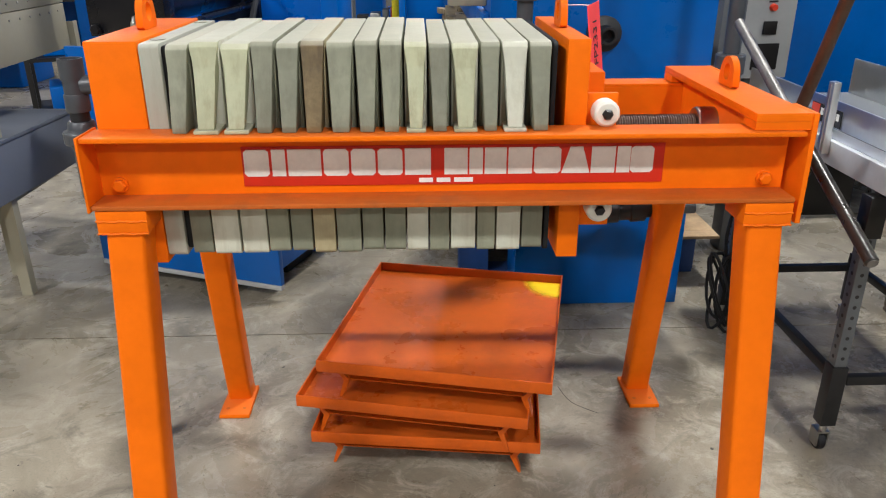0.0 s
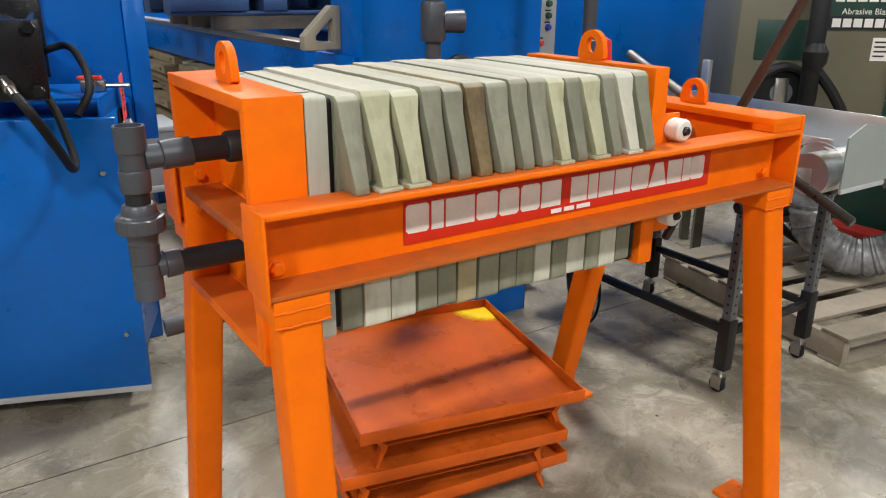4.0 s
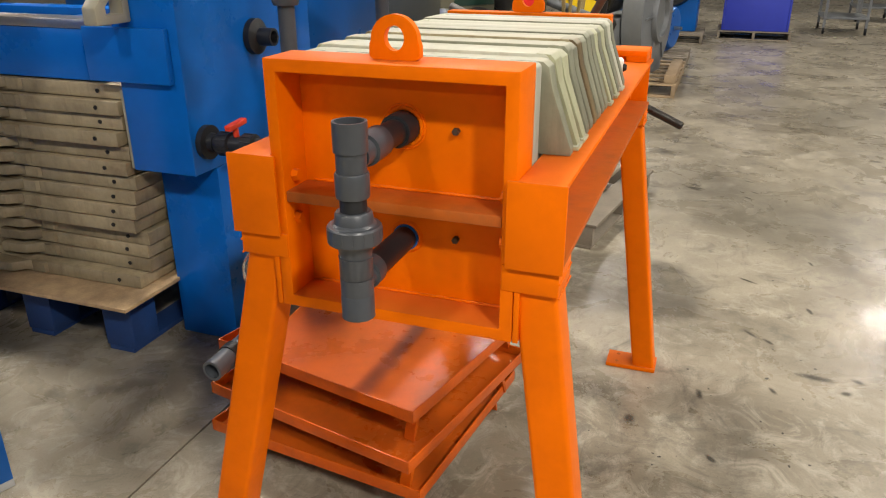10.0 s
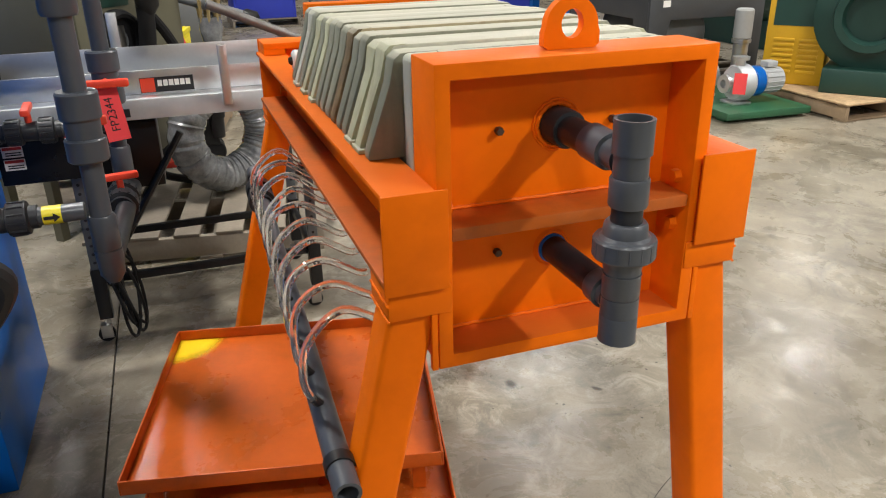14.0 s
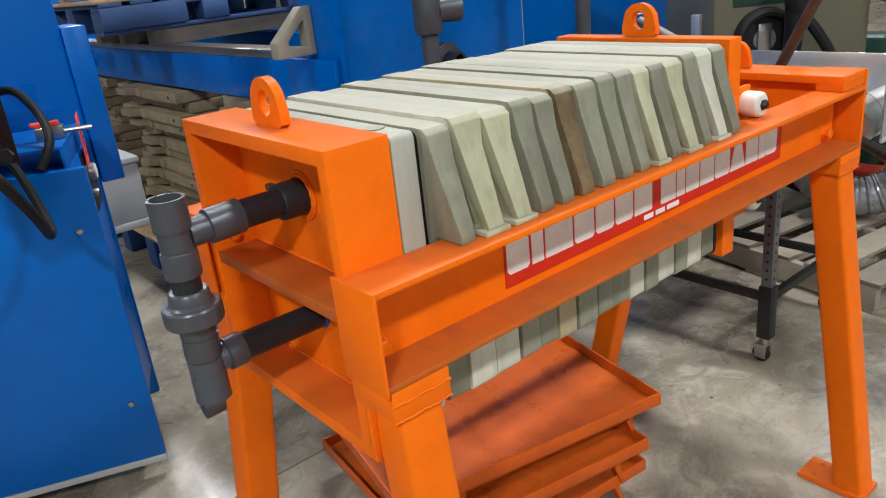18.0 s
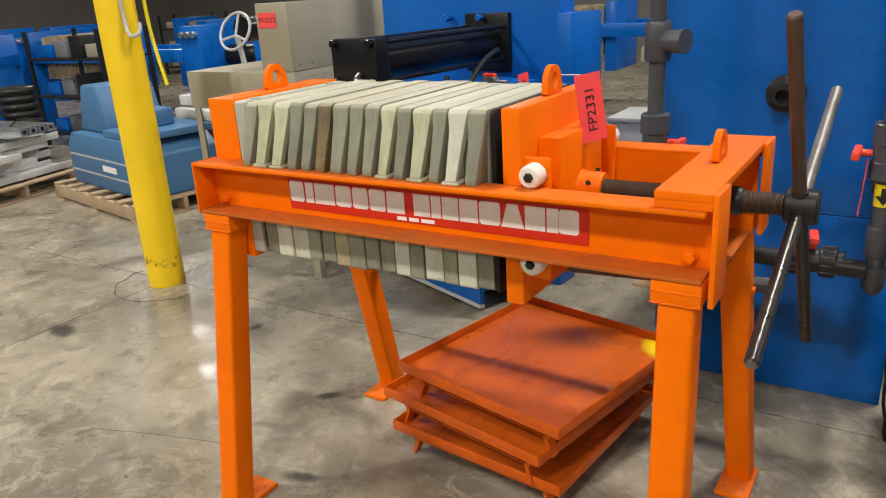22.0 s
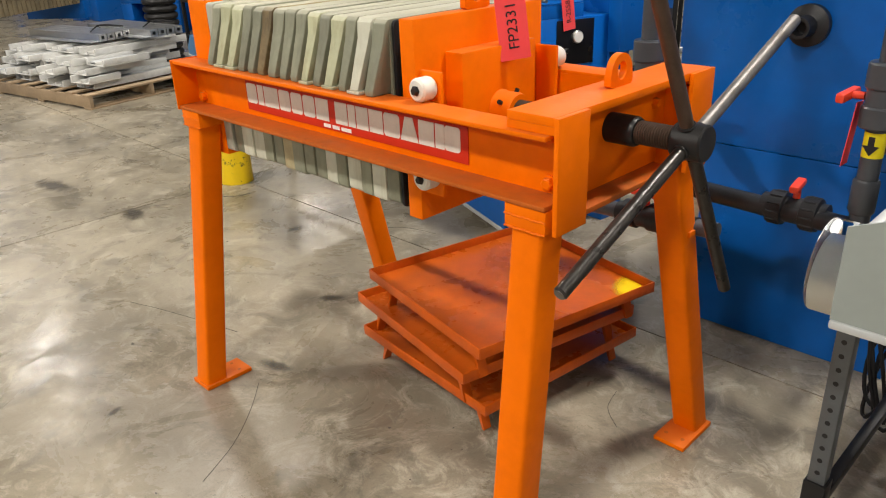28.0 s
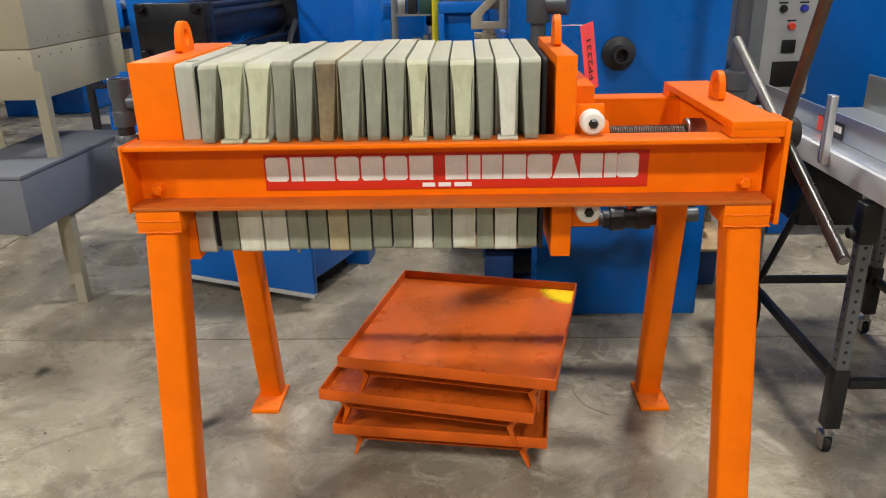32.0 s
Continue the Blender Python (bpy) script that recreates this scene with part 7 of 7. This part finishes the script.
def electric_motor(at, rz, material, L_=0.5, R_=0.17, lbl="electric motor on a pallet"):
    t = thing("electric_motor", lbl, "motor", at, rz)
    part("housing", cyl(B(), (-L_ / 2, 0, R_ + 0.05), (L_ / 2, 0, R_ + 0.05), R_, 28, 0.02), material, t)
    for k in range(14):
        a = 2 * math.pi * k / 14
        c_, s_ = math.cos(a), math.sin(a)
        part("fin", sweep(B(), [(-L_ * 0.36, (R_ + 0.006) * c_, R_ + 0.05 + (R_ + 0.006) * s_), (L_ * 0.30, (R_ + 0.006) * c_, R_ + 0.05 + (R_ + 0.006) * s_)], 0.008, 5), material, t)
    part("fan_cover", cyl(B(), (L_ / 2 + 0.0005, 0, R_ + 0.05), (L_ / 2 + 0.09, 0, R_ + 0.05), R_ * 0.98, 28, 0.03), material, t)
    part("shaft", cyl(B(), (-L_ / 2 - 0.10, 0, R_ + 0.05), (-L_ / 2 - 0.0005, 0, R_ + 0.05), 0.022, 14), STEEL, t)
    part("foot", box(B(), -L_ * 0.3, L_ * 0.3, -R_, R_, 0.0, 0.052, 0.004), material, t)
    part("terminal_box", box(B(), -0.09, 0.09, -0.07, 0.07, 2 * R_ + 0.035, 2 * R_ + 0.13, 0.008), material, t)
    return t


slat_pallet("wooden_pallet", "wooden pallet with a blue motor", 8.5, 9.6, 0.1, 1.1, WOOD_GREY)
electric_motor((9.0, 0.6, 0.1405), 75, BLUE, 0.6, 0.26, "blue electric motor on a wooden pallet")
slat_pallet("wooden_pallet", "wooden pallet with a blue fan", 11.0, 12.2, 0.0, 1.1, WOOD_GREY)
fan = thing("blue_fan", "blue fan with a round open inlet on a pallet", "fan", (11.5, 0.58, 0.1405), 0)
part("casing", box(B(), -0.05, 0.6, -0.45, 0.45, 0.0, 1.3, 0.03), BLUE, fan)
part("inlet", lathe(B(), (-0.051, 0, 0.75), (-0.20, 0, 0.75), ((0, 0.40), (1, 0.36), (1, 0.30), (0.1, 0.28)), 36), PVC_DARK, fan)


def bulk_bin(x, y, material, lbl, w=1.1, h=0.75):
    slat_pallet("wooden_pallet", "grey wooden pallet under a bulk bin", x - 0.6, x + 0.6, y - 0.55, y + 0.55, WOOD_GREY)
    t = thing("bulk_bin", lbl, "bin", (x, y, 0.1405), 0, "bulk bins")
    part("wall_front", box(B(), -w / 2, w / 2, -0.5, -0.47, 0.0, h, 0.01), material, t)
    part("wall_back", box(B(), -w / 2, w / 2, 0.47, 0.5, 0.0, h, 0.01), material, t)
    part("wall_side", box(B(), -w / 2, -w / 2 + 0.03, -0.469, 0.469, 0.0, h, 0.01), material, t)
    part("wall_side", box(B(), w / 2 - 0.03, w / 2, -0.469, 0.469, 0.0, h, 0.01), material, t)
    part("bottom", box(B(), -w / 2 + 0.03, w / 2 - 0.03, -0.469, 0.469, 0.0, 0.03), material, t)
    return t


bulk_bin(12.4, -0.75, PURPLE, "violet-blue plastic bulk bin on a pallet")
bulk_bin(10.1, -3.95, PURPLE, "violet-blue plastic bulk bin on a pallet")
bulk_bin(13.2, -4.1, YELLOW_BIN, "yellow plastic bulk bin on a pallet")
for x, y in ((13.6, -2.2), (14.2, 0.6), (16.0, -3.0)):
    t = thing("steel_cart", "grey two-deck steel cart with small machine parts", "cart", (x, y, 0), 0, "steel carts")
    for z in (0.25, 0.75):
        part("deck", box(B(), -0.5, 0.5, -0.35, 0.35, z, z + 0.03, 0.004), GREY_PAINT, t)
    for sx in (-0.47, 0.47):
        for sy in (-0.32, 0.32):
            part("post", box(B(), sx - 0.02, sx + 0.02, sy - 0.02, sy + 0.02, 0.11, 0.2495), GREY_PAINT, t)
            part("post", box(B(), sx - 0.02, sx + 0.02, sy - 0.02, sy + 0.02, 0.2805, 0.7495), GREY_PAINT, t)
            part("wheel", cyl(B(), (sx, sy - 0.015, 0.055), (sx, sy + 0.015, 0.055), 0.054, 16), RUBBER, t)
    for k in range(4):
        part("machine_part", cyl(B(), (-0.35 + 0.22 * k, -0.1, 0.86), (-0.35 + 0.22 * k, 0.15, 0.86), 0.079, 16, 0.01), (STEEL_DARK, BLUE, GREEN, GREY_PAINT)[k], t)
bulk_bin(15.5, 1.8, BLUE, "blue plastic bulk bin on a pallet")
bulk_bin(17.5, -1.0, BLUE, "blue plastic bulk bin on a pallet")

# ---------------------------------------------------------------- machines to the front right
skid = thing("pump_skid", "stainless pumps with motors on a green steel skid", "pump", (4.10, -3.71, 0), -3)
part("skid_base", box(B(), -0.60, 0.60, -0.40, 0.40, 0.03, 0.09, 0.01), GREEN_BASE, skid)
for x in (-0.45, 0.45):
    part("skid_foot", box(B(), x - 0.06, x + 0.06, -0.36, 0.36, 0.001, 0.0295), GREEN_BASE, skid)


def skid_pump(cx, cy, ang, coupling):
    """A close-coupled pump: the head at the given place, the motor along the given direction."""
    d = Vector((math.cos(radians(ang)), math.sin(radians(ang)), 0))
    n = Vector((-d.y, d.x, 0))
    c = Vector((cx, cy, 0.26))
    body = part("pump_head", lathe(B(), c - d * 0.06, c + d * 0.10, ((0, 0.06), (0.05, 0.135), (0.2, 0.15), (0.8, 0.15), (1, 0.12)), 28), ALU_DULL, skid)
    part("suction_port", lathe(B(), c - d * 0.0605, c - d * 0.15, ((0, 0.045), (0.6, 0.045), (0.65, 0.075), (1, 0.075), (1, 0.035), (0.3, 0.035)), 24), ALU, body)
    part("discharge_port", lathe(B(), c + Vector((0, 0, 0.14)), c + Vector((0, 0, 0.215)), ((0, 0.040), (0.6, 0.040), (0.65, 0.070), (1, 0.070)), 24), ALU, body)
    part("coupling", cyl(B(), c + d * 0.1005, c + d * 0.20, 0.125, 26, 0.01), coupling, body)
    mo = part("motor", cyl(B(), c + d * 0.2005, c + d * 0.42, 0.105, 26, 0.02), LIGHT_GREY, skid)
    for k in range(16):
        a = 2 * math.pi * k / 16
        q = n * math.cos(a) * 0.108 + Vector((0, 0, 0.108 * math.sin(a)))
        part("fin", sweep(B(), [c + d * 0.22 + q, c + d * 0.39 + q], 0.005, 5), LIGHT_GREY, mo)
    part("terminal_box", box(B(), c.x + d.x * 0.30 - 0.05, c.x + d.x * 0.30 + 0.05, c.y + d.y * 0.30 - 0.05, c.y + d.y * 0.30 + 0.05, 0.372, 0.42, 0.008), LIGHT_GREY, mo)
    part("pump_foot", box(B(), c.x - 0.09, c.x + 0.09, c.y - 0.09, c.y + 0.09, 0.0905, 0.112, 0.004), ALU, body)
    part("tag", box(B(), -0.001, 0.001, -0.05, 0.05, -0.085, 0.085, m=Matrix.Translation((c.x - 0.145, c.y + 0.09, 0.28)) @ Matrix.Rotation(radians(-35), 4, "Z")), TAG, skid, "red card tag")


skid_pump(0.10, 0.18, 0, BLUE)
skid_pump(-0.28, 0.10, -86, BLUE)
vp = thing("vertical_pump", "upright stainless pump with grey motor behind the skid", "pump", (4.72, -4.34, 0), 0)
part("base_plate", box(B(), -0.13, 0.13, -0.13, 0.13, 0.001, 0.06, 0.008), STEEL_DARK, vp)
part("pump_column", lathe(B(), (0, 0, 0.0605), (0, 0, 0.46), ((0, 0.10), (0.08, 0.10), (0.1, 0.07), (0.9, 0.07), (0.92, 0.09), (1, 0.09)), 26), ALU, vp)
part("motor", cyl(B(), (0, 0, 0.4605), (0, 0, 0.74), 0.085, 26, 0.015), LIGHT_GREY, vp)

slat_pallet("wooden_pallet", "wooden pallet under a green blower", 3.22, 4.56, -5.25, -4.17, WOOD, 0, board=OSB)
gb = thing("green_blower", "dark green blower with yellow louvred guard", "blower", (3.78, -4.62, 0.1555), 38)
part("casing", lathe(B(), (-0.2, -0.10, 0.62), (-0.2, 0.22, 0.62), ((0, 0.2), (0, 0.42), (0.05, 0.45), (0.95, 0.45), (1, 0.42), (1, 0.2)), 40), GREEN, gb)
part("inlet", lathe(B(), (-0.2, 0.225, 0.62), (-0.2, 0.35, 0.62), ((0, 0.30), (1, 0.28), (1, 0.22), (0.1, 0.2)), 36), GREEN, gb)
part("base", box(B(), -0.55, 0.1, -0.25, 0.35, 0.0, 0.20, 0.01), GREEN, gb)
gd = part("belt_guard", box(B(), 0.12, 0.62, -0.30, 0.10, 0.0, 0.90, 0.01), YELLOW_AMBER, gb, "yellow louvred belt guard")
part("dark_window", box(B(), 0.17, 0.57, 0.1005, 0.104, 0.50, 0.82), GREEN, gd)
for k in range(7):
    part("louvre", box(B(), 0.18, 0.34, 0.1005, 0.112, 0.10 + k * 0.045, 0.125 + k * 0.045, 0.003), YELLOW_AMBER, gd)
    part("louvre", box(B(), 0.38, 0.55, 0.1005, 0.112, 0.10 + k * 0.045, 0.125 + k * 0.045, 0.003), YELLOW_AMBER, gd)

slat_pallet("wooden_pallet", "long wooden pallet under a grey machine frame", 4.90, 7.05, -4.85, -3.40, WOOD_GREY, 0)
gm = thing("machine_table", "grey steel machine table with a drum below", "machine", (5.75, -4.12, 0.1405), 0)
part("top", box(B(), -0.82, 0.82, -0.68, 0.68, 0.80, 0.83, 0.006), GREY_DARK, gm)


def arch(h, w):
    """A side panel with wide tapered feet and a deep apron."""
    return [(-w, 0.0), (-w + 0.10, 0.0), (-w + 0.24, 0.50), (w - 0.24, 0.50), (w - 0.10, 0.0), (w, 0.0), (w, h), (-w, h)]


for sx in (-0.78, 0.74):
    part("side_panel", prism(B(), arch(0.7995, 0.66), "x", sx, sx + 0.04, 0.003), GREY_DARK, gm)
for sy in (-0.66, 0.62):
    part("side_panel", prism(B(), arch(0.7995, 0.739), "y", sy, sy + 0.04, 0.003), GREY_DARK, gm)
part("white_mark", box(B(), -0.7815, -0.7803, 0.44, 0.52, 0.62, 0.68), WHITE_INK, gm)
part("drum", cyl(B(), (-0.6, 0.1, 0.34), (0.6, 0.1, 0.34), 0.24, 28, 0.02), GREY_PAINT, gm)
part("drum_cradle", box(B(), -0.5, 0.5, -0.1, 0.3, 0.0, 0.102), GREY_PAINT, gm)
part("box_on_top", box(B(), -0.5, 0.3, -0.4, 0.2, 0.8305, 1.10, 0.02), RED, gm, "red-orange box on the table")
tk = thing("green_tank", "dark green tank on a frame in the distance", "tank", (7.2, -6.6, 0), 0)
part("shell", cyl(B(), (-1.2, 0, 1.0), (1.2, 0, 1.0), 0.75, 36, 0.05), GREEN, tk)
part("cradle", box(B(), -0.9, 0.9, -0.4, 0.4, 0.001, 0.34), GREEN, tk)
for k, (x, y, mm) in enumerate(((8.05, -4.35, BLUE), (9.4, -6.5, BLUE), (5.0, -7.0, GREY_PAINT), (12.0, -7.0, BLUE))):
    t = thing("machine_stand", "blue and grey machine stand in the distance", "machine", (x, y, 0), 15 * k, "far machine stands")
    part("table", box(B(), -0.6, 0.6, -0.4, 0.4, 0.80, 0.90, 0.01), mm, t)
    part("housing", box(B(), -0.4, 0.4, -0.3, 0.3, 0.9005, 1.5, 0.03), mm, t)
    for sx in (-0.52, 0.52):
        for sy in (-0.32, 0.32):
            part("leg", box(B(), sx - 0.05, sx + 0.05, sy - 0.05, sy + 0.05, 0.001, 0.7995), mm, t)
    part("low_rail", box(B(), -0.4695, 0.4695, -0.35, -0.30, 0.25, 0.31), mm, t)

# ---------------------------------------------------------------- far left: panels, lathe base, other presses
slat_pallet("wooden_pallet", "wooden pallet under white metal profiles", -7.05, -5.30, 1.24, 2.60, WOOD, 10)
r = random.Random(12)
for k in range(24):
    lay, c = divmod(k, 5)
    z = 0.1405 + lay * 0.066
    x = -5.40 - c * 0.34 + r.uniform(-0.05, 0.05) + 0.10 * (lay % 2)
    y = 1.50 + r.uniform(-0.16, 0.16) - 0.05 * c + 0.02 * lay
    if lay == 4:
        x -= 0.25
    t = thing("metal_profile", "white ribbed metal profile lying in a loose stack", "profile", (x, y, z), 100 + r.uniform(-5, 5) * (lay > 0), "white metal profiles")
    L_ = (1.25, 0.50, 1.15, 0.65, 1.28, 0.42, 1.0)[k % 7] + r.uniform(-0.08, 0.08)
    part("web", box(B(), 0, L_, 0, 0.30, 0.0, 0.006, 0.001), WHITE_STEEL, t)
    for yy, h_ in ((0.0, 0.064), (0.13, 0.036), (0.272, 0.064)):
        part("rib", box(B(), 0, L_, yy, yy + 0.026, 0.0065, h_, 0.002), WHITE_STEEL, t)
    if k % 3 == 0:
        part("tray", box(B(), 0.02, L_ - 0.02, 0.160, 0.268, 0.020, 0.036, 0.002), ALU_DULL, t)
for k in range(2):
    t = thing("aluminium_extrusion", "bare aluminium extrusion with four bores", "extrusion", (-7.15 + 0.30 * k, 1.62 + 0.52 * k, 0.4935 + 0.02 * k), 12 - 6 * k, "aluminium extrusions")
    for j in range(4):
        y_ = 0.02 + 0.095 * j
        part("tube", ringplate(B(), [(y_, 0.001), (y_ + 0.085, 0.001), (y_ + 0.085, 0.075), (y_, 0.075)], [(y_ + 0.025, 0.022), (y_ + 0.060, 0.022), (y_ + 0.060, 0.054), (y_ + 0.025, 0.054)], "x", 0.0, 1.25), ALU, t)
    part("flange", box(B(), 0.0, 1.25, -0.08, 0.0195, 0.001, 0.008), ALU, t)
    part("lead", sweep(B(), curve([(1.0, 0.1, 0.080), (0.9, 0.3, 0.12), (1.1, 0.42, 0.10), (1.0, 0.2, 0.13), (0.8, 0.35, 0.085)], 8), 0.006, 6), RUBBER, t, "loose black lead")
slat_pallet("wooden_pallet", "wooden pallet under a blue machine base", -5.054, -3.454, 2.06, 2.92, WOOD, -11)
slat_pallet("wooden_pallet", "wooden pallet under a dark steel bin", -4.75, -3.45, 3.22, 4.02, WOOD_GREY, -8)
bn = thing("steel_bin", "dark steel bin behind the blue machine base", "bin", (-4.10, 3.62, 0.1405), -8)
for y in (-0.32, 0.32):
    part("side", box(B(), -0.50, 0.50, y - 0.012, y + 0.012, 0.0005, 0.40, 0.003), STEEL_DARK, bn)
for x in (-0.488, 0.488):
    part("end", box(B(), x - 0.012, x + 0.012, -0.307, 0.307, 0.0005, 0.40, 0.003), STEEL_DARK, bn)
part("bottom", box(B(), -0.475, 0.475, -0.307, 0.307, 0.0005, 0.02), STEEL_DARK, bn)
for k, (y, z) in enumerate(((-0.22, 0.541), (0.02, 0.541), (-0.10, 0.661))):
    pr = thing("metal_profile", "white boxed metal profile laid across a steel bin", "profile", (-4.10, 3.62, z), -8 + 3 * k, "white metal profiles")
    part("web", box(B(), -0.62, 0.60, y - 0.10, y + 0.10, 0.0005, 0.10, 0.012), WHITE_STEEL, pr)
    part("end_cap", box(B(), 0.6005, 0.606, y - 0.09, y + 0.09, 0.012, 0.09, 0.002), ALU_DULL, pr)
TEAL = mat("steel_blue_enamel", (0.05, 0.15, 0.30), 0.45, var=0.12, scale=4, grime=0.2, grime_col=(0.04, 0.10, 0.18))
lb = thing("lathe_base", "steel-blue machine tool base cabinet on a pallet", "machine base", (-4.254, 2.555, 0.1405), -11)
part("cabinet", prism(B(), [(-0.62, 0.0), (0.72, 0.0), (0.72, 0.34), (0.55, 0.46), (-0.50, 0.46), (-0.62, 0.34)], "y", -0.36, 0.36, 0.02), TEAL, lb)
for z in (0.12, 0.26):
    part("groove", box(B(), -0.60, 0.70, -0.365, -0.3605, z, z + 0.014), ALU_DULL, lb, "pale trim strip")
part("name_bars", box(B(), 0.05, 0.30, -0.366, -0.3605, 0.17, 0.22), WHITE_INK, lb)
part("column", prism(B(), [(-0.52, 0.4605), (0.06, 0.4605), (-0.06, 0.86), (-0.36, 0.86)], "y", -0.26, 0.26, 0.03), TEAL, lb)
part("chip_tray", box(B(), 0.12, 0.70, -0.34, 0.34, 0.4605, 0.52, 0.01), TEAL, lb)
part("lead_box", box(B(), 0.20, 0.45, -0.20, 0.15, 0.5205, 0.66, 0.02), TEAL, lb)


def far_press(x, y, rz, L_=3.2, n=16):
    t = thing("blue_filter_press", "blue filter press with beige plates in the distance", "filter press", (x, y, 0), rz, "far blue filter presses")
    for xx, w in ((0, 0.25), (L_, 0.35)):
        st = part("stand", box(B(), xx - w / 2, xx + w / 2, -0.5, 0.5, 0.45, 1.35, 0.01), BLUE, t)
        for yy in (-0.4, 0.4):
            part("leg", box(B(), xx - w / 2, xx + w / 2, yy - 0.09, yy + 0.09, 0.001, 0.4495, 0.006), BLUE, st)
    for yy in (-0.46, 0.46):
        part("beam", box(B(), 0.1255, L_ - 0.176, yy - 0.05, yy + 0.05, 0.92, 1.08, 0.006), BLUE, t)
    for k in range(n):
        xx = 0.25 + k * 0.075
        part("plate", box(B(), xx, xx + 0.064, -0.40, 0.40, 0.69, 1.27 + 0.01 * (k % 3), 0.006), TAN_PLATE, t)
    part("cylinder", cyl(B(), (L_ + 0.176, 0, 0.95), (L_ + 0.95, 0, 0.95), 0.15, 24, 0.01), BLACK, t)
    part("follower", box(B(), 0.25 + n * 0.075 + 0.01, 0.25 + n * 0.075 + 0.15, -0.42, 0.42, 0.50, 1.34, 0.01), BLUE, t)
    part("pump_box", box(B(), L_ + 0.2, L_ + 0.7, -0.35, 0.35, 0.001, 0.7, 0.02), BLUE, t)
    for k in range(3):
        part("gauge", cyl(B(), (L_ - 0.1 + 0.1 * k, -0.505, 1.25), (L_ - 0.1 + 0.1 * k, -0.56, 1.25), 0.04, 16), ALU, t)
    return t


for x, y, rz, L_ in ((-7.35, 0.62, 124, 4.6), (-9.6, 5.3, 2, 3.4), (-8.2, 7.4, -3, 3.6), (-11.5, 9.6, 0, 4.0), (-5.2, 5.6, 3, 2.6), (-3.4, 8.2, 0, 3.2), (-16.5, 4.8, 0, 3.5), (-16.0, 7.4, 0, 3.5), (1.9, 7.6, 8, 3.2), (-0.8, 10.6, 0, 3.0)):
    far_press(x, y, rz, L_, 26 if L_ > 4.5 else 16)
for k, (x, y) in enumerate(((-7.2, 4.2), (-13.2, 1.2), (-6.4, 9.8), (-13.8, 11.5), (-2.2, 5.2))):
    t = thing("steel_rack", "dark steel rack loaded with machine parts", "rack", (x, y, 0), 6 * k, "steel racks")
    for z in (0.15, 0.60, 1.05):
        part("shelf", box(B(), -0.7, 0.7, -0.35, 0.35, z, z + 0.03), STEEL_DARK, t)
        for j in range(4):
            part("stored_part", box(B(), -0.6 + 0.31 * j, -0.36 + 0.31 * j, -0.25, 0.2, z + 0.0305, z + 0.18 + 0.05 * ((j + k) % 3), 0.01), (BLUE, GREY_PAINT, STEEL_DARK, TAN)[(j + k) % 4], t)
    for sx in (-0.72, 0.72):
        for sy in (-0.33, 0.33):
            part("post", box(B(), sx - 0.02 if sx < 0 else sx - 0.0195, sx + 0.0195 if sx < 0 else sx + 0.02, sy - 0.02, sy + 0.02, 0.001, 1.4), STEEL_DARK, t)
bx = thing("spring_stack", "stack of dark coil springs beside a blue press", "spring", (-7.0, 3.1, 0), 0)
for k in range(10):
    part("coil", sweep(B(), [(0.16 * math.cos(2 * math.pi * j / 16), 0.16 * math.sin(2 * math.pi * j / 16), 0.05 + 0.085 * k) for j in range(16)], 0.04, 8, True), STEEL_DARK, bx)
